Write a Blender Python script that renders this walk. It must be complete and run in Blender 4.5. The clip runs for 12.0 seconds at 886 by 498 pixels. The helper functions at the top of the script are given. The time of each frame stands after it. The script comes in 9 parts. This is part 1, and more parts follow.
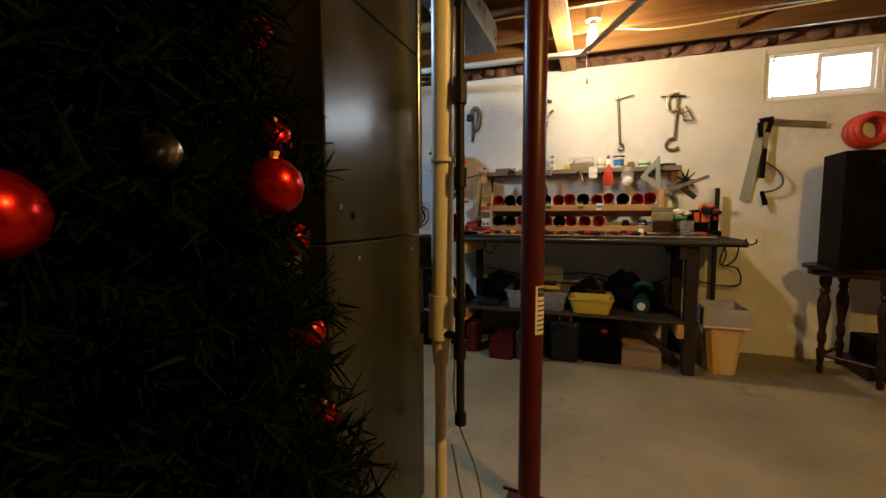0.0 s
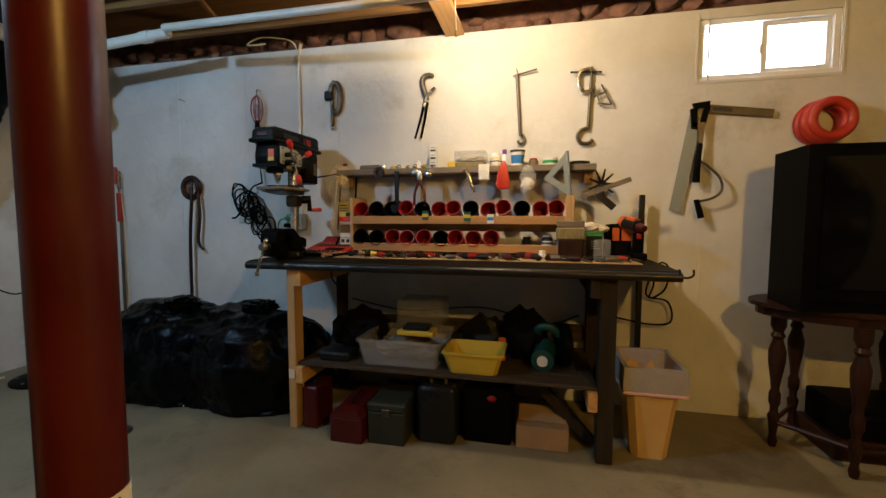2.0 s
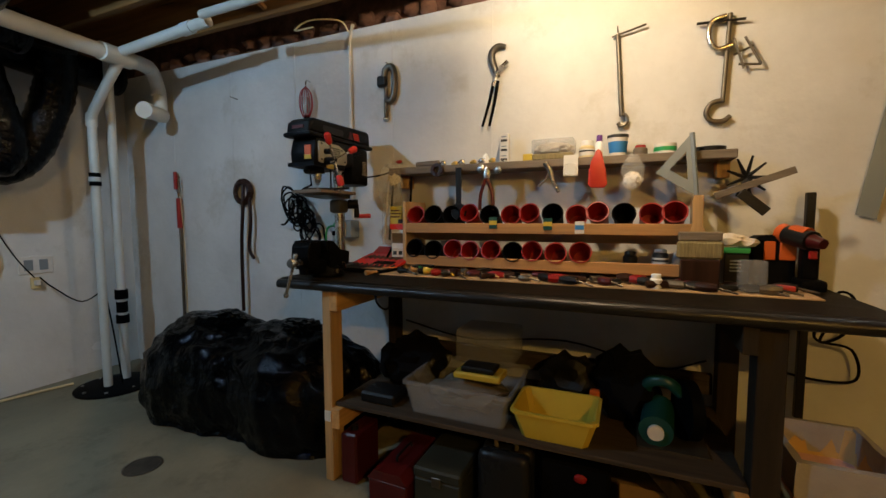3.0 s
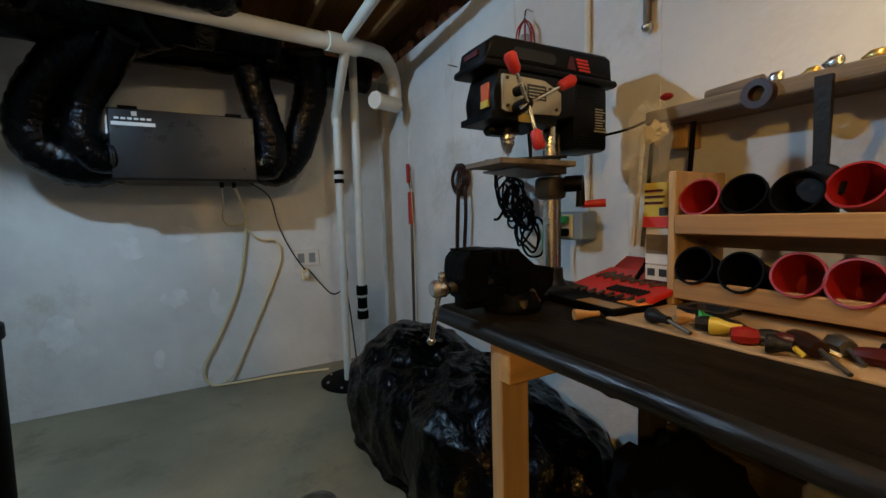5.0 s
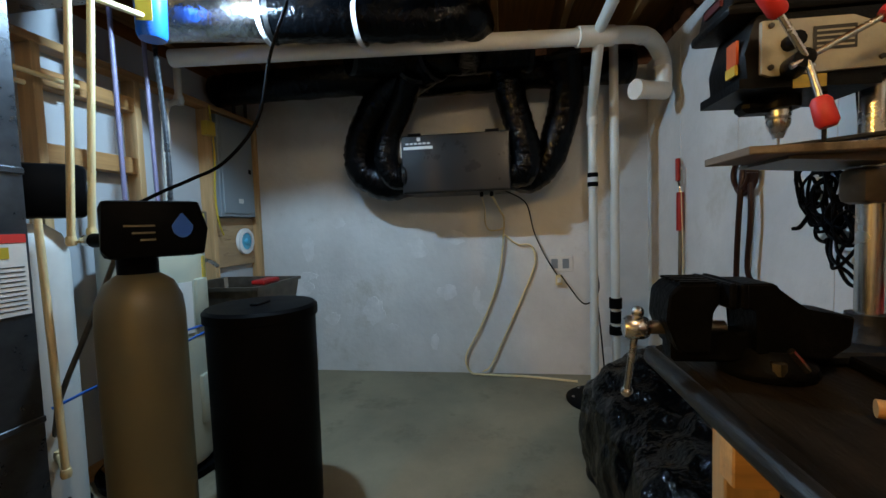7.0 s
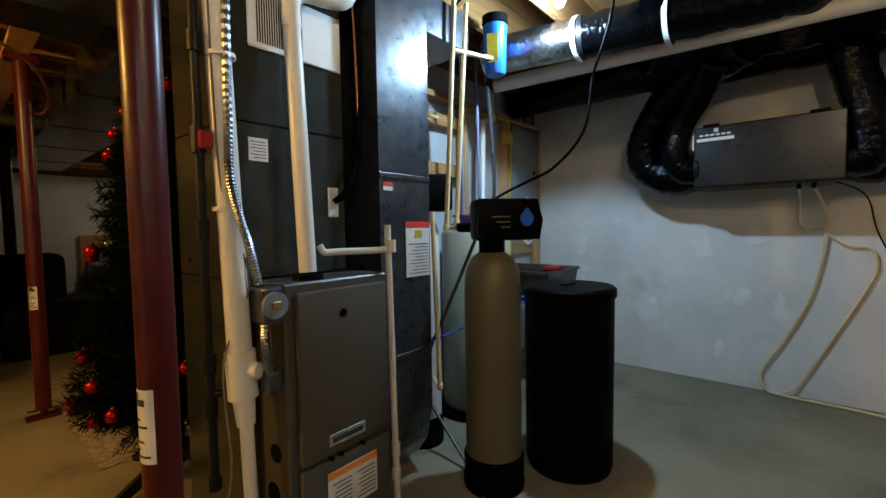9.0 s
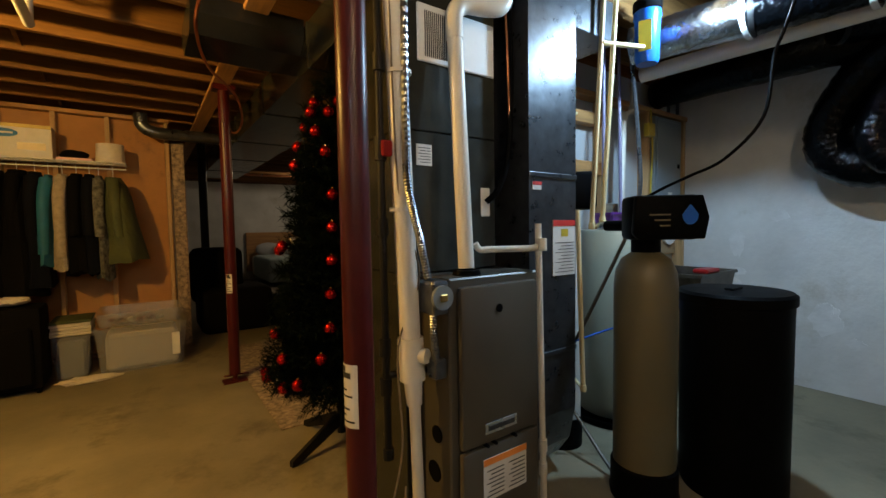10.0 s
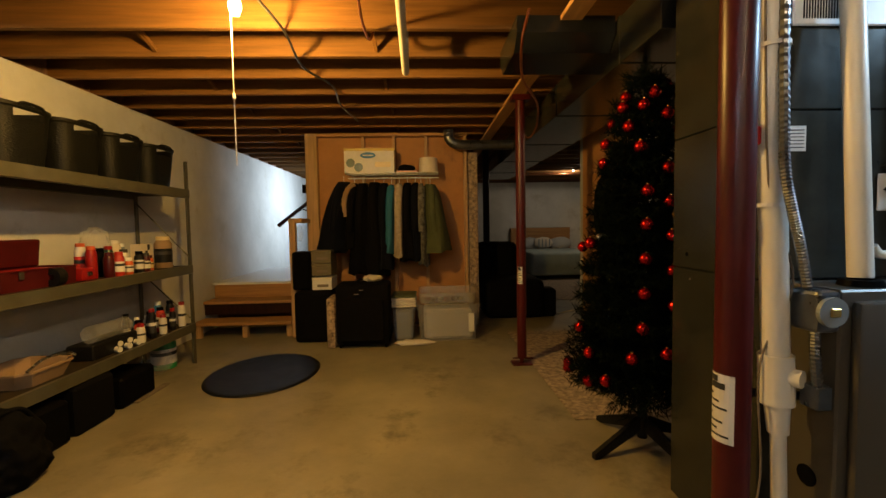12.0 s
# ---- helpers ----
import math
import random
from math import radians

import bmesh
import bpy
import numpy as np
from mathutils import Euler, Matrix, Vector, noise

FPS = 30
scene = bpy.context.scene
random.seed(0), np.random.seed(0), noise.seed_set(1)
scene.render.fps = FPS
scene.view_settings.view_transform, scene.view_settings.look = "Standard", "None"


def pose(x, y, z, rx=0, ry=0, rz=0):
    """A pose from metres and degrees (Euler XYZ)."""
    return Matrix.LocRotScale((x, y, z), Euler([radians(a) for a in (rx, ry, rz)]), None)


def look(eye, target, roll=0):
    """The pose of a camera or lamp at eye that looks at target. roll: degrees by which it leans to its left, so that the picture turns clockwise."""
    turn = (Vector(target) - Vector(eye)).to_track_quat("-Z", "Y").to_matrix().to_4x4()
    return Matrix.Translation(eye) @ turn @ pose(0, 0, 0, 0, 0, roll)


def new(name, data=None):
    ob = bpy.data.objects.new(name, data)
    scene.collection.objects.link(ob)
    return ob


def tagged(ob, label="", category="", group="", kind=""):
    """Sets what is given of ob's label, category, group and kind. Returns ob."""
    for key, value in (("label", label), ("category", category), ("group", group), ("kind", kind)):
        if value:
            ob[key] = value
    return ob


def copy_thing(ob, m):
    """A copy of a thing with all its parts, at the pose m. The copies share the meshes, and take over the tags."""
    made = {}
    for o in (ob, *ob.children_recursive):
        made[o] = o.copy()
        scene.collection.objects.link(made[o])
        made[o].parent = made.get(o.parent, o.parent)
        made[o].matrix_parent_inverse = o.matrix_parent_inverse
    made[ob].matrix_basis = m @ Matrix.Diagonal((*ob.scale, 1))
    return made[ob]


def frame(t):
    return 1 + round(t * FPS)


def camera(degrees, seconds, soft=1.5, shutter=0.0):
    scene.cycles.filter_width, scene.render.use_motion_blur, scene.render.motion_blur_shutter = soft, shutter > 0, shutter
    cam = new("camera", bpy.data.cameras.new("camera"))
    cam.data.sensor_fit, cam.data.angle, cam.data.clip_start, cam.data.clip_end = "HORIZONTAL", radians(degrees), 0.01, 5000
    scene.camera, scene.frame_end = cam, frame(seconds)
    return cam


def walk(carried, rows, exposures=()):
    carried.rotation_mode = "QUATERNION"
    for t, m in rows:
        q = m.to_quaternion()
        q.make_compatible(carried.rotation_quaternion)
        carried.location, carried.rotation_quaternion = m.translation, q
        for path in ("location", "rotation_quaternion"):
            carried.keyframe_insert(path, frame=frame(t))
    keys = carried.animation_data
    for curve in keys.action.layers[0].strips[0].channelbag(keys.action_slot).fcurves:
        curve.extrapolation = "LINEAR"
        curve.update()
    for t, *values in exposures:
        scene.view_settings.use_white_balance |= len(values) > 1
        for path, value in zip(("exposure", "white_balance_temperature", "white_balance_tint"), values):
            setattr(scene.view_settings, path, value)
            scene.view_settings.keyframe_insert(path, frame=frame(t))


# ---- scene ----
cam = camera(92.9, 12.0)
PATH = [
    (0, (-0.24, 0.256, 1.1), (-0.924, 2.128, 0.941), -0.1),
    (0.5, (-0.097, 0.505, 1.138), (-0.628, 2.427, 0.984), -0.2),
    (1, (-0.002, 0.781, 1.134), (-0.447, 2.725, 0.987), -0.1),
    (1.5, (0.048, 1.088, 1.151), (-0.375, 3.038, 1.007), 0.0),
    (2, (0.056, 1.42, 1.166), (-0.391, 3.365, 1.024), 0.1),
    (2.5, (0.022, 1.695, 1.19), (-0.526, 3.613, 1.041), 0.0),
    (3, (-0.035, 1.954, 1.214), (-0.834, 3.781, 1.065), -0.2),
    (3.2, (-0.067, 2.044, 1.204), (-0.994, 3.81, 1.058), -0.3),
    (4.8, (-0.392, 2.799, 1.208), (-2.061, 3.889, 1.043), -1.5),
    (5, (-0.442, 2.856, 1.201), (-2.184, 3.824, 1.039), -1.5),
    (5.5, (-0.571, 2.984, 1.211), (-2.447, 3.658, 1.056), -1.6),
    (6, (-0.619, 3.063, 1.223), (-2.575, 3.458, 1.081), -1.7),
    (6.5, (-0.59, 3.11, 1.223), (-2.585, 3.18, 1.095), -1.7),
    (7, (-0.511, 3.103, 1.228), (-2.486, 2.812, 1.109), -1.9),
    (7.2, (-0.483, 3.095, 1.231), (-2.431, 2.657, 1.125), -2.3),
    (8.8, (-0.175, 2.97, 1.221), (-1.762, 1.758, 1.112), -0.8),
    (9, (-0.139, 2.946, 1.214), (-1.668, 1.661, 1.109), -0.9),
    (9.5, (-0.06, 2.9, 1.214), (-1.408, 1.426, 1.112), -0.9),
    (10, (0.012, 2.868, 1.218), (-1.134, 1.232, 1.113), -0.9),
    (10.5, (0.08, 2.839, 1.223), (-0.842, 1.068, 1.115), -0.9),
    (11, (0.161, 2.815, 1.227), (-0.493, 0.928, 1.12), -0.9),
    (11.5, (0.248, 2.808, 1.231), (-0.115, 0.845, 1.123), -1.0),
    (12, (0.322, 2.808, 1.234), (0.237, 0.812, 1.126), -1.0),
]
# the clip's camera darkens its picture before the bright bench wall
EXPOSURES = ((0, -0.2), (1, -0.2), (2, -0.27), (2.5, -0.33), (3.2, -0.43), (4.8, -0.2), (6, -0.08), (7, 0.0), (9, 0.0), (12, -0.05))
walk(cam, [(t, look(eye, target, roll)) for t, eye, target, roll in PATH], EXPOSURES)

# ---- world and lamps ----
world = bpy.data.worlds.new("sky")
scene.world = world
world.use_nodes = True
wn = world.node_tree.nodes
sky = wn.new("ShaderNodeTexSky")
sky.sky_type, sky.sun_disc = "NISHITA", False
sky.sun_elevation, sky.sun_rotation = radians(35), radians(200)
world.node_tree.links.new(sky.outputs[0], wn["Background"].inputs[0])
wn["Background"].inputs[1].default_value = 0.1


def lamp(name, kind, m, watts, color, **more):
    data = bpy.data.lights.new(name, kind)
    data.energy, data.color = watts, color
    if kind == "AREA":
        data.shape, data.size, data.size_y = "RECTANGLE", more["sx"], more["sy"]
    else:
        data.shadow_soft_size = more.get("r", 0.035)
    ob = new(name, data)
    ob.matrix_world = m
    return ob


WARM, COOL = (1.0, 0.775, 0.49), (0.49, 0.77, 1.06)
N_BULB, S_BULB, W_BULB, D_BULB = (-0.30, 3.36, 2.32), (1.21, 0.69, 2.31), (-2.18, 2.015, 2.35), (-2.9, -6.2, 2.42)
lamp("bulb_light_north", "POINT", pose(N_BULB[0], N_BULB[1], N_BULB[2] - 0.06), 118, WARM)
lamp("bulb_light_south", "POINT", pose(S_BULB[0], S_BULB[1], S_BULB[2] - 0.06), 190, (1.0, 0.565, 0.12))
lamp("bulb_light_west", "POINT", pose(W_BULB[0], W_BULB[1], W_BULB[2] - 0.06), 110, COOL)
lamp("bulb_light_bedroom", "POINT", pose(D_BULB[0], D_BULB[1], D_BULB[2] - 0.06), 26, (1.0, 0.80, 0.55))
lamp("bulb_light_side_room", "POINT", pose(-2.6, -0.6, 2.2), 30, (1.0, 0.62, 0.28))
lamp("window_light", "AREA", pose(1.275, 4.29, 2.14, -68), 8, (0.8, 0.9, 1.0), sx=0.62, sy=0.28)
lamp("stair_window_light", "AREA", pose(0.72, -5.2, 1.8, 0, -90, 0), 36, (0.72, 0.87, 1.0), sx=0.6, sy=1.0).data.spread = radians(95)

# ---- materials ----


def mat(name, col, rough=0.6, metal=0.0, var=0.18, scale=4.0, bump=0.08, bscale=70.0, stretch=(1, 1, 1), dirt=None, coat=0.0, island=0.0, alpha=1.0, trans=0.0, rvar=0.12, ior=1.5, spec=0.5):
    m = bpy.data.materials.new(name)
    m.use_nodes = True
    nt = m.node_tree
    n, l = nt.nodes, nt.links
    p = n["Principled BSDF"]
    tc = n.new("ShaderNodeTexCoord")
    mp = n.new("ShaderNodeMapping")
    mp.inputs["Scale"].default_value = stretch
    l.new(tc.outputs["Object"], mp.inputs[0])
    a = n.new("ShaderNodeTexNoise")
    a.inputs["Scale"].default_value, a.inputs["Detail"].default_value, a.inputs["Roughness"].default_value = scale, 6, 0.62
    l.new(mp.outputs[0], a.inputs[0])
    ramp = n.new("ShaderNodeValToRGB")
    ramp.color_ramp.elements[0].position, ramp.color_ramp.elements[1].position = 0.3, 0.7
    ramp.color_ramp.elements[0].color = (*[c * (1 - var) for c in col], 1)
    ramp.color_ramp.elements[1].color = (*[min(1, c * (1 + var)) for c in col], 1)
    l.new(a.outputs[0], ramp.inputs[0])
    out = ramp.outputs[0]
    if dirt:
        b = n.new("ShaderNodeTexNoise")
        b.inputs["Scale"].default_value, b.inputs["Detail"].default_value = dirt[1], 8
        b.inputs["Roughness"].default_value = 0.7
        l.new(mp.outputs[0], b.inputs[0])
        r2 = n.new("ShaderNodeValToRGB")
        r2.color_ramp.elements[0].position, r2.color_ramp.elements[1].position = dirt[2], dirt[2] + 0.14
        l.new(b.outputs[0], r2.inputs[0])
        mx = n.new("ShaderNodeMix")
        mx.data_type = "RGBA"
        l.new(r2.outputs[0], mx.inputs[0])
        l.new(out, mx.inputs[6])
        mx.inputs[7].default_value = (*dirt[0], 1)
        out = mx.outputs[2]
    if island:
        g = n.new("ShaderNodeNewGeometry")
        mr = n.new("ShaderNodeMapRange")
        mr.inputs[3].default_value, mr.inputs[4].default_value = 1 - island, 1 + island
        l.new(g.outputs["Random Per Island"], mr.inputs[0])
        hv = n.new("ShaderNodeHueSaturation")
        l.new(mr.outputs[0], hv.inputs["Value"])
        l.new(out, hv.inputs["Color"])
        out = hv.outputs[0]
    l.new(out, p.inputs["Base Color"])
    f = n.new("ShaderNodeTexNoise")
    f.inputs["Scale"].default_value, f.inputs["Detail"].default_value = bscale, 4
    l.new(mp.outputs[0], f.inputs[0])
    mr = n.new("ShaderNodeMapRange")
    mr.inputs[3].default_value, mr.inputs[4].default_value = max(0.02, rough - rvar), min(1, rough + rvar)
    l.new(a.outputs[0], mr.inputs[0])
    l.new(mr.outputs[0], p.inputs["Roughness"])
    if bump:
        bp = n.new("ShaderNodeBump")
        bp.inputs["Strength"].default_value, bp.inputs["Distance"].default_value = bump, 0.01
        l.new(f.outputs[0], bp.inputs["Height"])
        l.new(bp.outputs[0], p.inputs["Normal"])
    p.inputs["Metallic"].default_value = metal
    p.inputs["Coat Weight"].default_value = coat
    p.inputs["Alpha"].default_value = alpha
    p.inputs["Transmission Weight"].default_value = trans
    p.inputs["IOR"].default_value = ior
    p.inputs["Specular IOR Level"].default_value = spec
    return m


def glow(name, col, strength):
    m = bpy.data.materials.new(name)
    m.use_nodes = True
    p = m.node_tree.nodes["Principled BSDF"]
    p.inputs["Base Color"].default_value = (*col, 1)
    p.inputs["Emission Color"].default_value = (*col, 1)
    p.inputs["Emission Strength"].default_value = strength
    return m


M_WALL = mat("painted_concrete", (0.57, 0.565, 0.545), 0.8, var=0.12, scale=2.2, bump=0.3, bscale=26, dirt=((0.44, 0.42, 0.37), 1.6, 0.57), spec=0.2)
M_PATCH = mat("pale_filler", (0.62, 0.615, 0.60), 0.85, var=0.12, scale=9, bump=0.2, bscale=50, spec=0.2)
M_FLOOR = mat("concrete_floor", (0.198, 0.172, 0.113), 0.6, var=0.28, scale=1.6, bump=0.18, bscale=38, dirt=((0.125, 0.102, 0.065), 2.2, 0.54), rvar=0.2, spec=0.3)
M_PINE_X = mat("pine_along_x", (0.34, 0.175, 0.06), 0.62, var=0.28, scale=5, bump=0.15, bscale=14, stretch=(0.35, 7, 7), island=0.22)
# pine tone lowered for the shade that the joists lie in
M_JOIST = mat("shaded_pine_joist", (0.165, 0.079, 0.024), 0.7, var=0.3, scale=5, bump=0.15, bscale=14, stretch=(0.35, 7, 7), island=0.25, spec=0.2)
M_PINE_Y = mat("pine_along_y", (0.48, 0.26, 0.09), 0.62, var=0.28, scale=5, bump=0.15, bscale=14, stretch=(7, 0.35, 7), island=0.2)
M_PINE_Z = mat("pine_upright", (0.41, 0.25, 0.11), 0.62, var=0.26, scale=5, bump=0.15, bscale=14, stretch=(7, 7, 0.35), island=0.18)
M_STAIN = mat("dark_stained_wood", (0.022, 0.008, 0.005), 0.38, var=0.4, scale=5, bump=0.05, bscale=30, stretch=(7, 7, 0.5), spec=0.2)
M_BENCH = mat("oil_dark_benchtop", (0.010, 0.0075, 0.005), 0.5, var=0.6, scale=5, bump=0.3, bscale=30, stretch=(0.6, 3, 3), dirt=((0.05, 0.034, 0.020), 19, 0.61), spec=0.03)
M_EDGE = mat("worn_black_edge", (0.008, 0.007, 0.006), 0.36, var=0.5, scale=9, bump=0.25, bscale=40, stretch=(0.5, 3, 3), spec=0.35)
M_PLY = mat("plywood_sheet", (0.36, 0.235, 0.12), 0.6, var=0.2, scale=4, bump=0.06, bscale=40, stretch=(0.8, 5, 5), dirt=((0.15, 0.085, 0.04), 6, 0.56))
M_BROWN = mat("brown_fibreboard", (0.40, 0.19, 0.062), 0.8, var=0.16, scale=2.5, bump=0.1, bscale=90, dirt=((0.22, 0.11, 0.045), 2.0, 0.58))
M_GREYWOOD = mat("weathered_grey_board", (0.15, 0.12, 0.09), 0.75, var=0.35, scale=5, bump=0.2, bscale=20, stretch=(0.5, 6, 6), spec=0.25)
M_RUST = mat("dark_red_enamel", (0.056, 0.0052, 0.0052), 0.35, var=0.25, scale=6, bump=0.04, bscale=50, dirt=((0.05, 0.008, 0.008), 9, 0.66), spec=0.3)
M_GALV = mat("galvanised_sheet", (0.125, 0.132, 0.145), 0.30, 0.85, var=0.22, scale=14, bump=0.03, bscale=24, rvar=0.12)
M_FOIL = mat("crumpled_silver_foil", (0.50, 0.52, 0.55), 0.24, 1.0, var=0.15, scale=9, bump=0.6, bscale=34)
M_DUCT = mat("dull_duct_sheet", (0.034, 0.035, 0.029), 0.22, 0.40, var=0.22, scale=9, bump=0.04, bscale=10, rvar=0.1)
M_FURN = mat("grey_enamel_sheet", (0.068, 0.06, 0.046), 0.40, 0.15, var=0.08, scale=3, bump=0.05, bscale=160, coat=0.1)
M_PVC = mat("white_pvc", (0.62, 0.59, 0.52), 0.38, var=0.07, scale=5, bump=0.02, dirt=((0.55, 0.51, 0.43), 5, 0.64))
M_CREAM = mat("cream_cpvc", (0.62, 0.50, 0.27), 0.42, var=0.1, scale=6, bump=0.02)
M_BLACK = mat("black_plastic", (0.003, 0.003, 0.0033), 0.45, var=0.3, scale=8, bump=0.05, bscale=90, spec=0.02)
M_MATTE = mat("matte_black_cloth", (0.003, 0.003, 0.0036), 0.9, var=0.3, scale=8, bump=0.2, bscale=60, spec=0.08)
# board colour darkened for the shade under the bench, with random blotches
M_UNDERSHADE = mat("under_bench_shade_board", (0.05, 0.036, 0.024), 0.8, var=0.4, scale=5, bump=0.2, bscale=20, stretch=(0.5, 6, 6), dirt=((0.02, 0.015, 0.011), 7, 0.55), spec=0.2)
M_HEATER = mat("aged_beige_enamel", (0.36, 0.355, 0.27), 0.4, var=0.08, scale=3, bump=0.03, dirt=((0.27, 0.24, 0.16), 4, 0.62))
M_TANKW = mat("off_white_tank", (0.52, 0.52, 0.49), 0.45, var=0.08, scale=3, bump=0.03)
M_DKBOX = mat("dark_green_box_paint", (0.022, 0.024, 0.018), 0.6, var=0.25, scale=7, bump=0.08, bscale=60, spec=0.2)
M_IRON = mat("black_cast_iron", (0.007, 0.0066, 0.0066), 0.5, 0.1, var=0.35, scale=9, bump=0.25, bscale=60, spec=0.25)
M_VISE = mat("black_painted_casting", (0.002, 0.002, 0.0022), 0.5, var=0.4, scale=14, bump=0.25, bscale=90, spec=0.04, dirt=((0.010, 0.009, 0.008), 18, 0.76))
# dark wood; on bench legs and rails it carries the shade beneath
M_DARKWOOD = mat("dark_and_shaded_wood", (0.024, 0.017, 0.011), 0.75, var=0.4, scale=5, bump=0.2, bscale=20, stretch=(5, 5, 0.5), spec=0.2)
M_PRESS = mat("black_textured_paint", (0.0025, 0.0025, 0.0028), 0.42, var=0.3, scale=10, bump=0.12, bscale=160, spec=0.10)
M_CAST = mat("grey_cream_casting", (0.34, 0.32, 0.25), 0.5, 0.2, var=0.15, scale=12, bump=0.1, bscale=90, dirt=((0.14, 0.12, 0.09), 16, 0.66))
M_REDCASE = mat("bright_red_case_plastic", (0.46, 0.012, 0.008), 0.42, var=0.12, scale=7, bump=0.04)
M_GRIP = mat("red_rubber_grip", (0.45, 0.016, 0.010), 0.5, var=0.15, scale=9, bump=0.05)
M_BAG = mat("black_bin_liner", (0.0008, 0.001, 0.0013), 0.16, var=0.2, scale=5, bump=0.9, bscale=34, rvar=0.04, spec=0.13)
M_STEEL = mat("bright_steel", (0.55, 0.54, 0.52), 0.26, 1.0, var=0.12, scale=10, bump=0.03, bscale=70)
M_TOOL = mat("worn_tool_steel", (0.12, 0.104, 0.084), 0.45, 0.85, var=0.35, scale=14, bump=0.08, bscale=60)
M_RED = mat("red_plastic", (0.25, 0.008, 0.007), 0.40, var=0.15, scale=6, bump=0.03, spec=0.3)
M_REDHOSE = mat("red_orange_hose", (0.42, 0.028, 0.013), 0.45, var=0.12, scale=8, bump=0.03)
M_ORANGE = mat("orange_plastic", (0.50, 0.085, 0.012), 0.4, var=0.15, scale=6, bump=0.03)
M_YELLOW = mat("yellow_plastic", (0.50, 0.36, 0.035), 0.42, var=0.1, scale=5, bump=0.03)
M_GREEN = mat("green_plastic", (0.015, 0.25, 0.07), 0.4, var=0.12, scale=6, bump=0.03)
M_TEAL = mat("teal_tool_plastic", (0.005, 0.05, 0.045), 0.42, var=0.2, scale=6, bump=0.04)
M_BLUE = mat("blue_plastic", (0.01, 0.10, 0.48), 0.3, var=0.12, scale=4, bump=0.02)
M_PURPLE = mat("purple_plastic", (0.10, 0.02, 0.20), 0.4, var=0.12, scale=4, bump=0.02)
M_TAN = mat("tan_resin", (0.112, 0.094, 0.049), 0.45, var=0.08, scale=3, bump=0.05, bscale=130)
M_CARTON = mat("brown_cardboard", (0.25, 0.16, 0.085), 0.8, var=0.14, scale=4, bump=0.08, bscale=60)
M_CREAMBIN = mat("cream_plastic_bin", (0.55, 0.36, 0.14), 0.5, var=0.1, scale=3, bump=0.03)
M_LINER = mat("white_liner_film", (0.34, 0.31, 0.305), 0.35, var=0.1, scale=9, bump=0.5, bscale=25)
M_PINK = mat("pink_tie_band", (0.72, 0.42, 0.40), 0.4, var=0.1, scale=9, bump=0.3, bscale=25)
M_CLEAR = mat("clear_plastic", (0.36, 0.365, 0.38), 0.2, var=0.06, scale=5, bump=0.08, bscale=18, alpha=0.3)
M_FILM = mat("clear_bag_film", (0.80, 0.80, 0.78), 0.22, var=0.05, scale=9, bump=0.7, bscale=26, alpha=0.13)
M_LABEL = mat("white_paper_label", (0.62, 0.60, 0.56), 0.6, var=0.06, scale=20, bump=0.01)
M_INK = mat("black_ink", (0.02, 0.02, 0.02), 0.6, var=0.05, bump=0)
M_REDINK = mat("red_ink", (0.55, 0.03, 0.02), 0.6, var=0.05, bump=0)
M_ORINK = mat("orange_ink", (0.72, 0.22, 0.03), 0.6, var=0.05, bump=0)
M_BLUEINK = mat("blue_ink", (0.02, 0.16, 0.42), 0.6, var=0.05, bump=0)
M_BRISTLE = mat("olive_bristle", (0.20, 0.16, 0.07), 0.8, var=0.4, scale=20, bump=0.4, bscale=60, stretch=(6, 6, 0.6))
M_COPPER = mat("copper_tube", (0.48, 0.19, 0.09), 0.35, 1.0, var=0.25, scale=9, bump=0.03)
M_BRASS = mat("brass", (0.52, 0.36, 0.12), 0.35, 1.0, var=0.2, scale=9, bump=0.03)
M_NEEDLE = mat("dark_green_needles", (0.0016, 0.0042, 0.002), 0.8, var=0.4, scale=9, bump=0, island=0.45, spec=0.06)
M_BALL = mat("glossy_red_ball", (0.42, 0.008, 0.006), 0.24, 0.85, var=0.08, scale=5, bump=0, rvar=0.05)
M_GOLD = mat("glossy_gold_ball", (0.70, 0.36, 0.12), 0.2, 0.8, var=0.08, scale=5, bump=0)
M_SHADE = mat("pale_lamp_shade_cloth", (0.58, 0.52, 0.43), 0.8, var=0.06, scale=30, bump=0.1, bscale=120)
M_DRYWALL = mat("grey_white_board", (0.39, 0.40, 0.41), 0.8, var=0.06, scale=2, bump=0.05, bscale=60)
M_PANEL = mat("grey_steel_panel", (0.20, 0.235, 0.26), 0.45, 0.2, var=0.07, scale=4, bump=0.03, bscale=120)
M_HRV = mat("charcoal_enamel", (0.009, 0.0094, 0.0102), 0.30, 0.1, var=0.1, scale=5, bump=0.05, bscale=190, spec=0.25)
M_WHITE = mat("white_enamel", (0.74, 0.75, 0.75), 0.35, var=0.05, scale=4, bump=0.02)
M_SCREEN = mat("dark_tube_glass", (0.003, 0.003, 0.0035), 0.07, var=0.1, scale=3, bump=0, rvar=0.02, spec=0.12)
M_INSUL = mat("pink_brown_insulation", (0.16, 0.08, 0.055), 0.95, var=0.6, scale=9, bump=0.9, bscale=22)
M_STONE = mat("mottled_stone_chip", (0.30, 0.22, 0.15), 0.85, var=0.6, scale=26, bump=0.6, bscale=30, dirt=((0.07, 0.05, 0.04), 30, 0.5))
M_MAT = mat("black_rubber_mat", (0.003, 0.003, 0.0034), 0.45, var=0.3, scale=5, bump=0.4, bscale=150, spec=0.3)
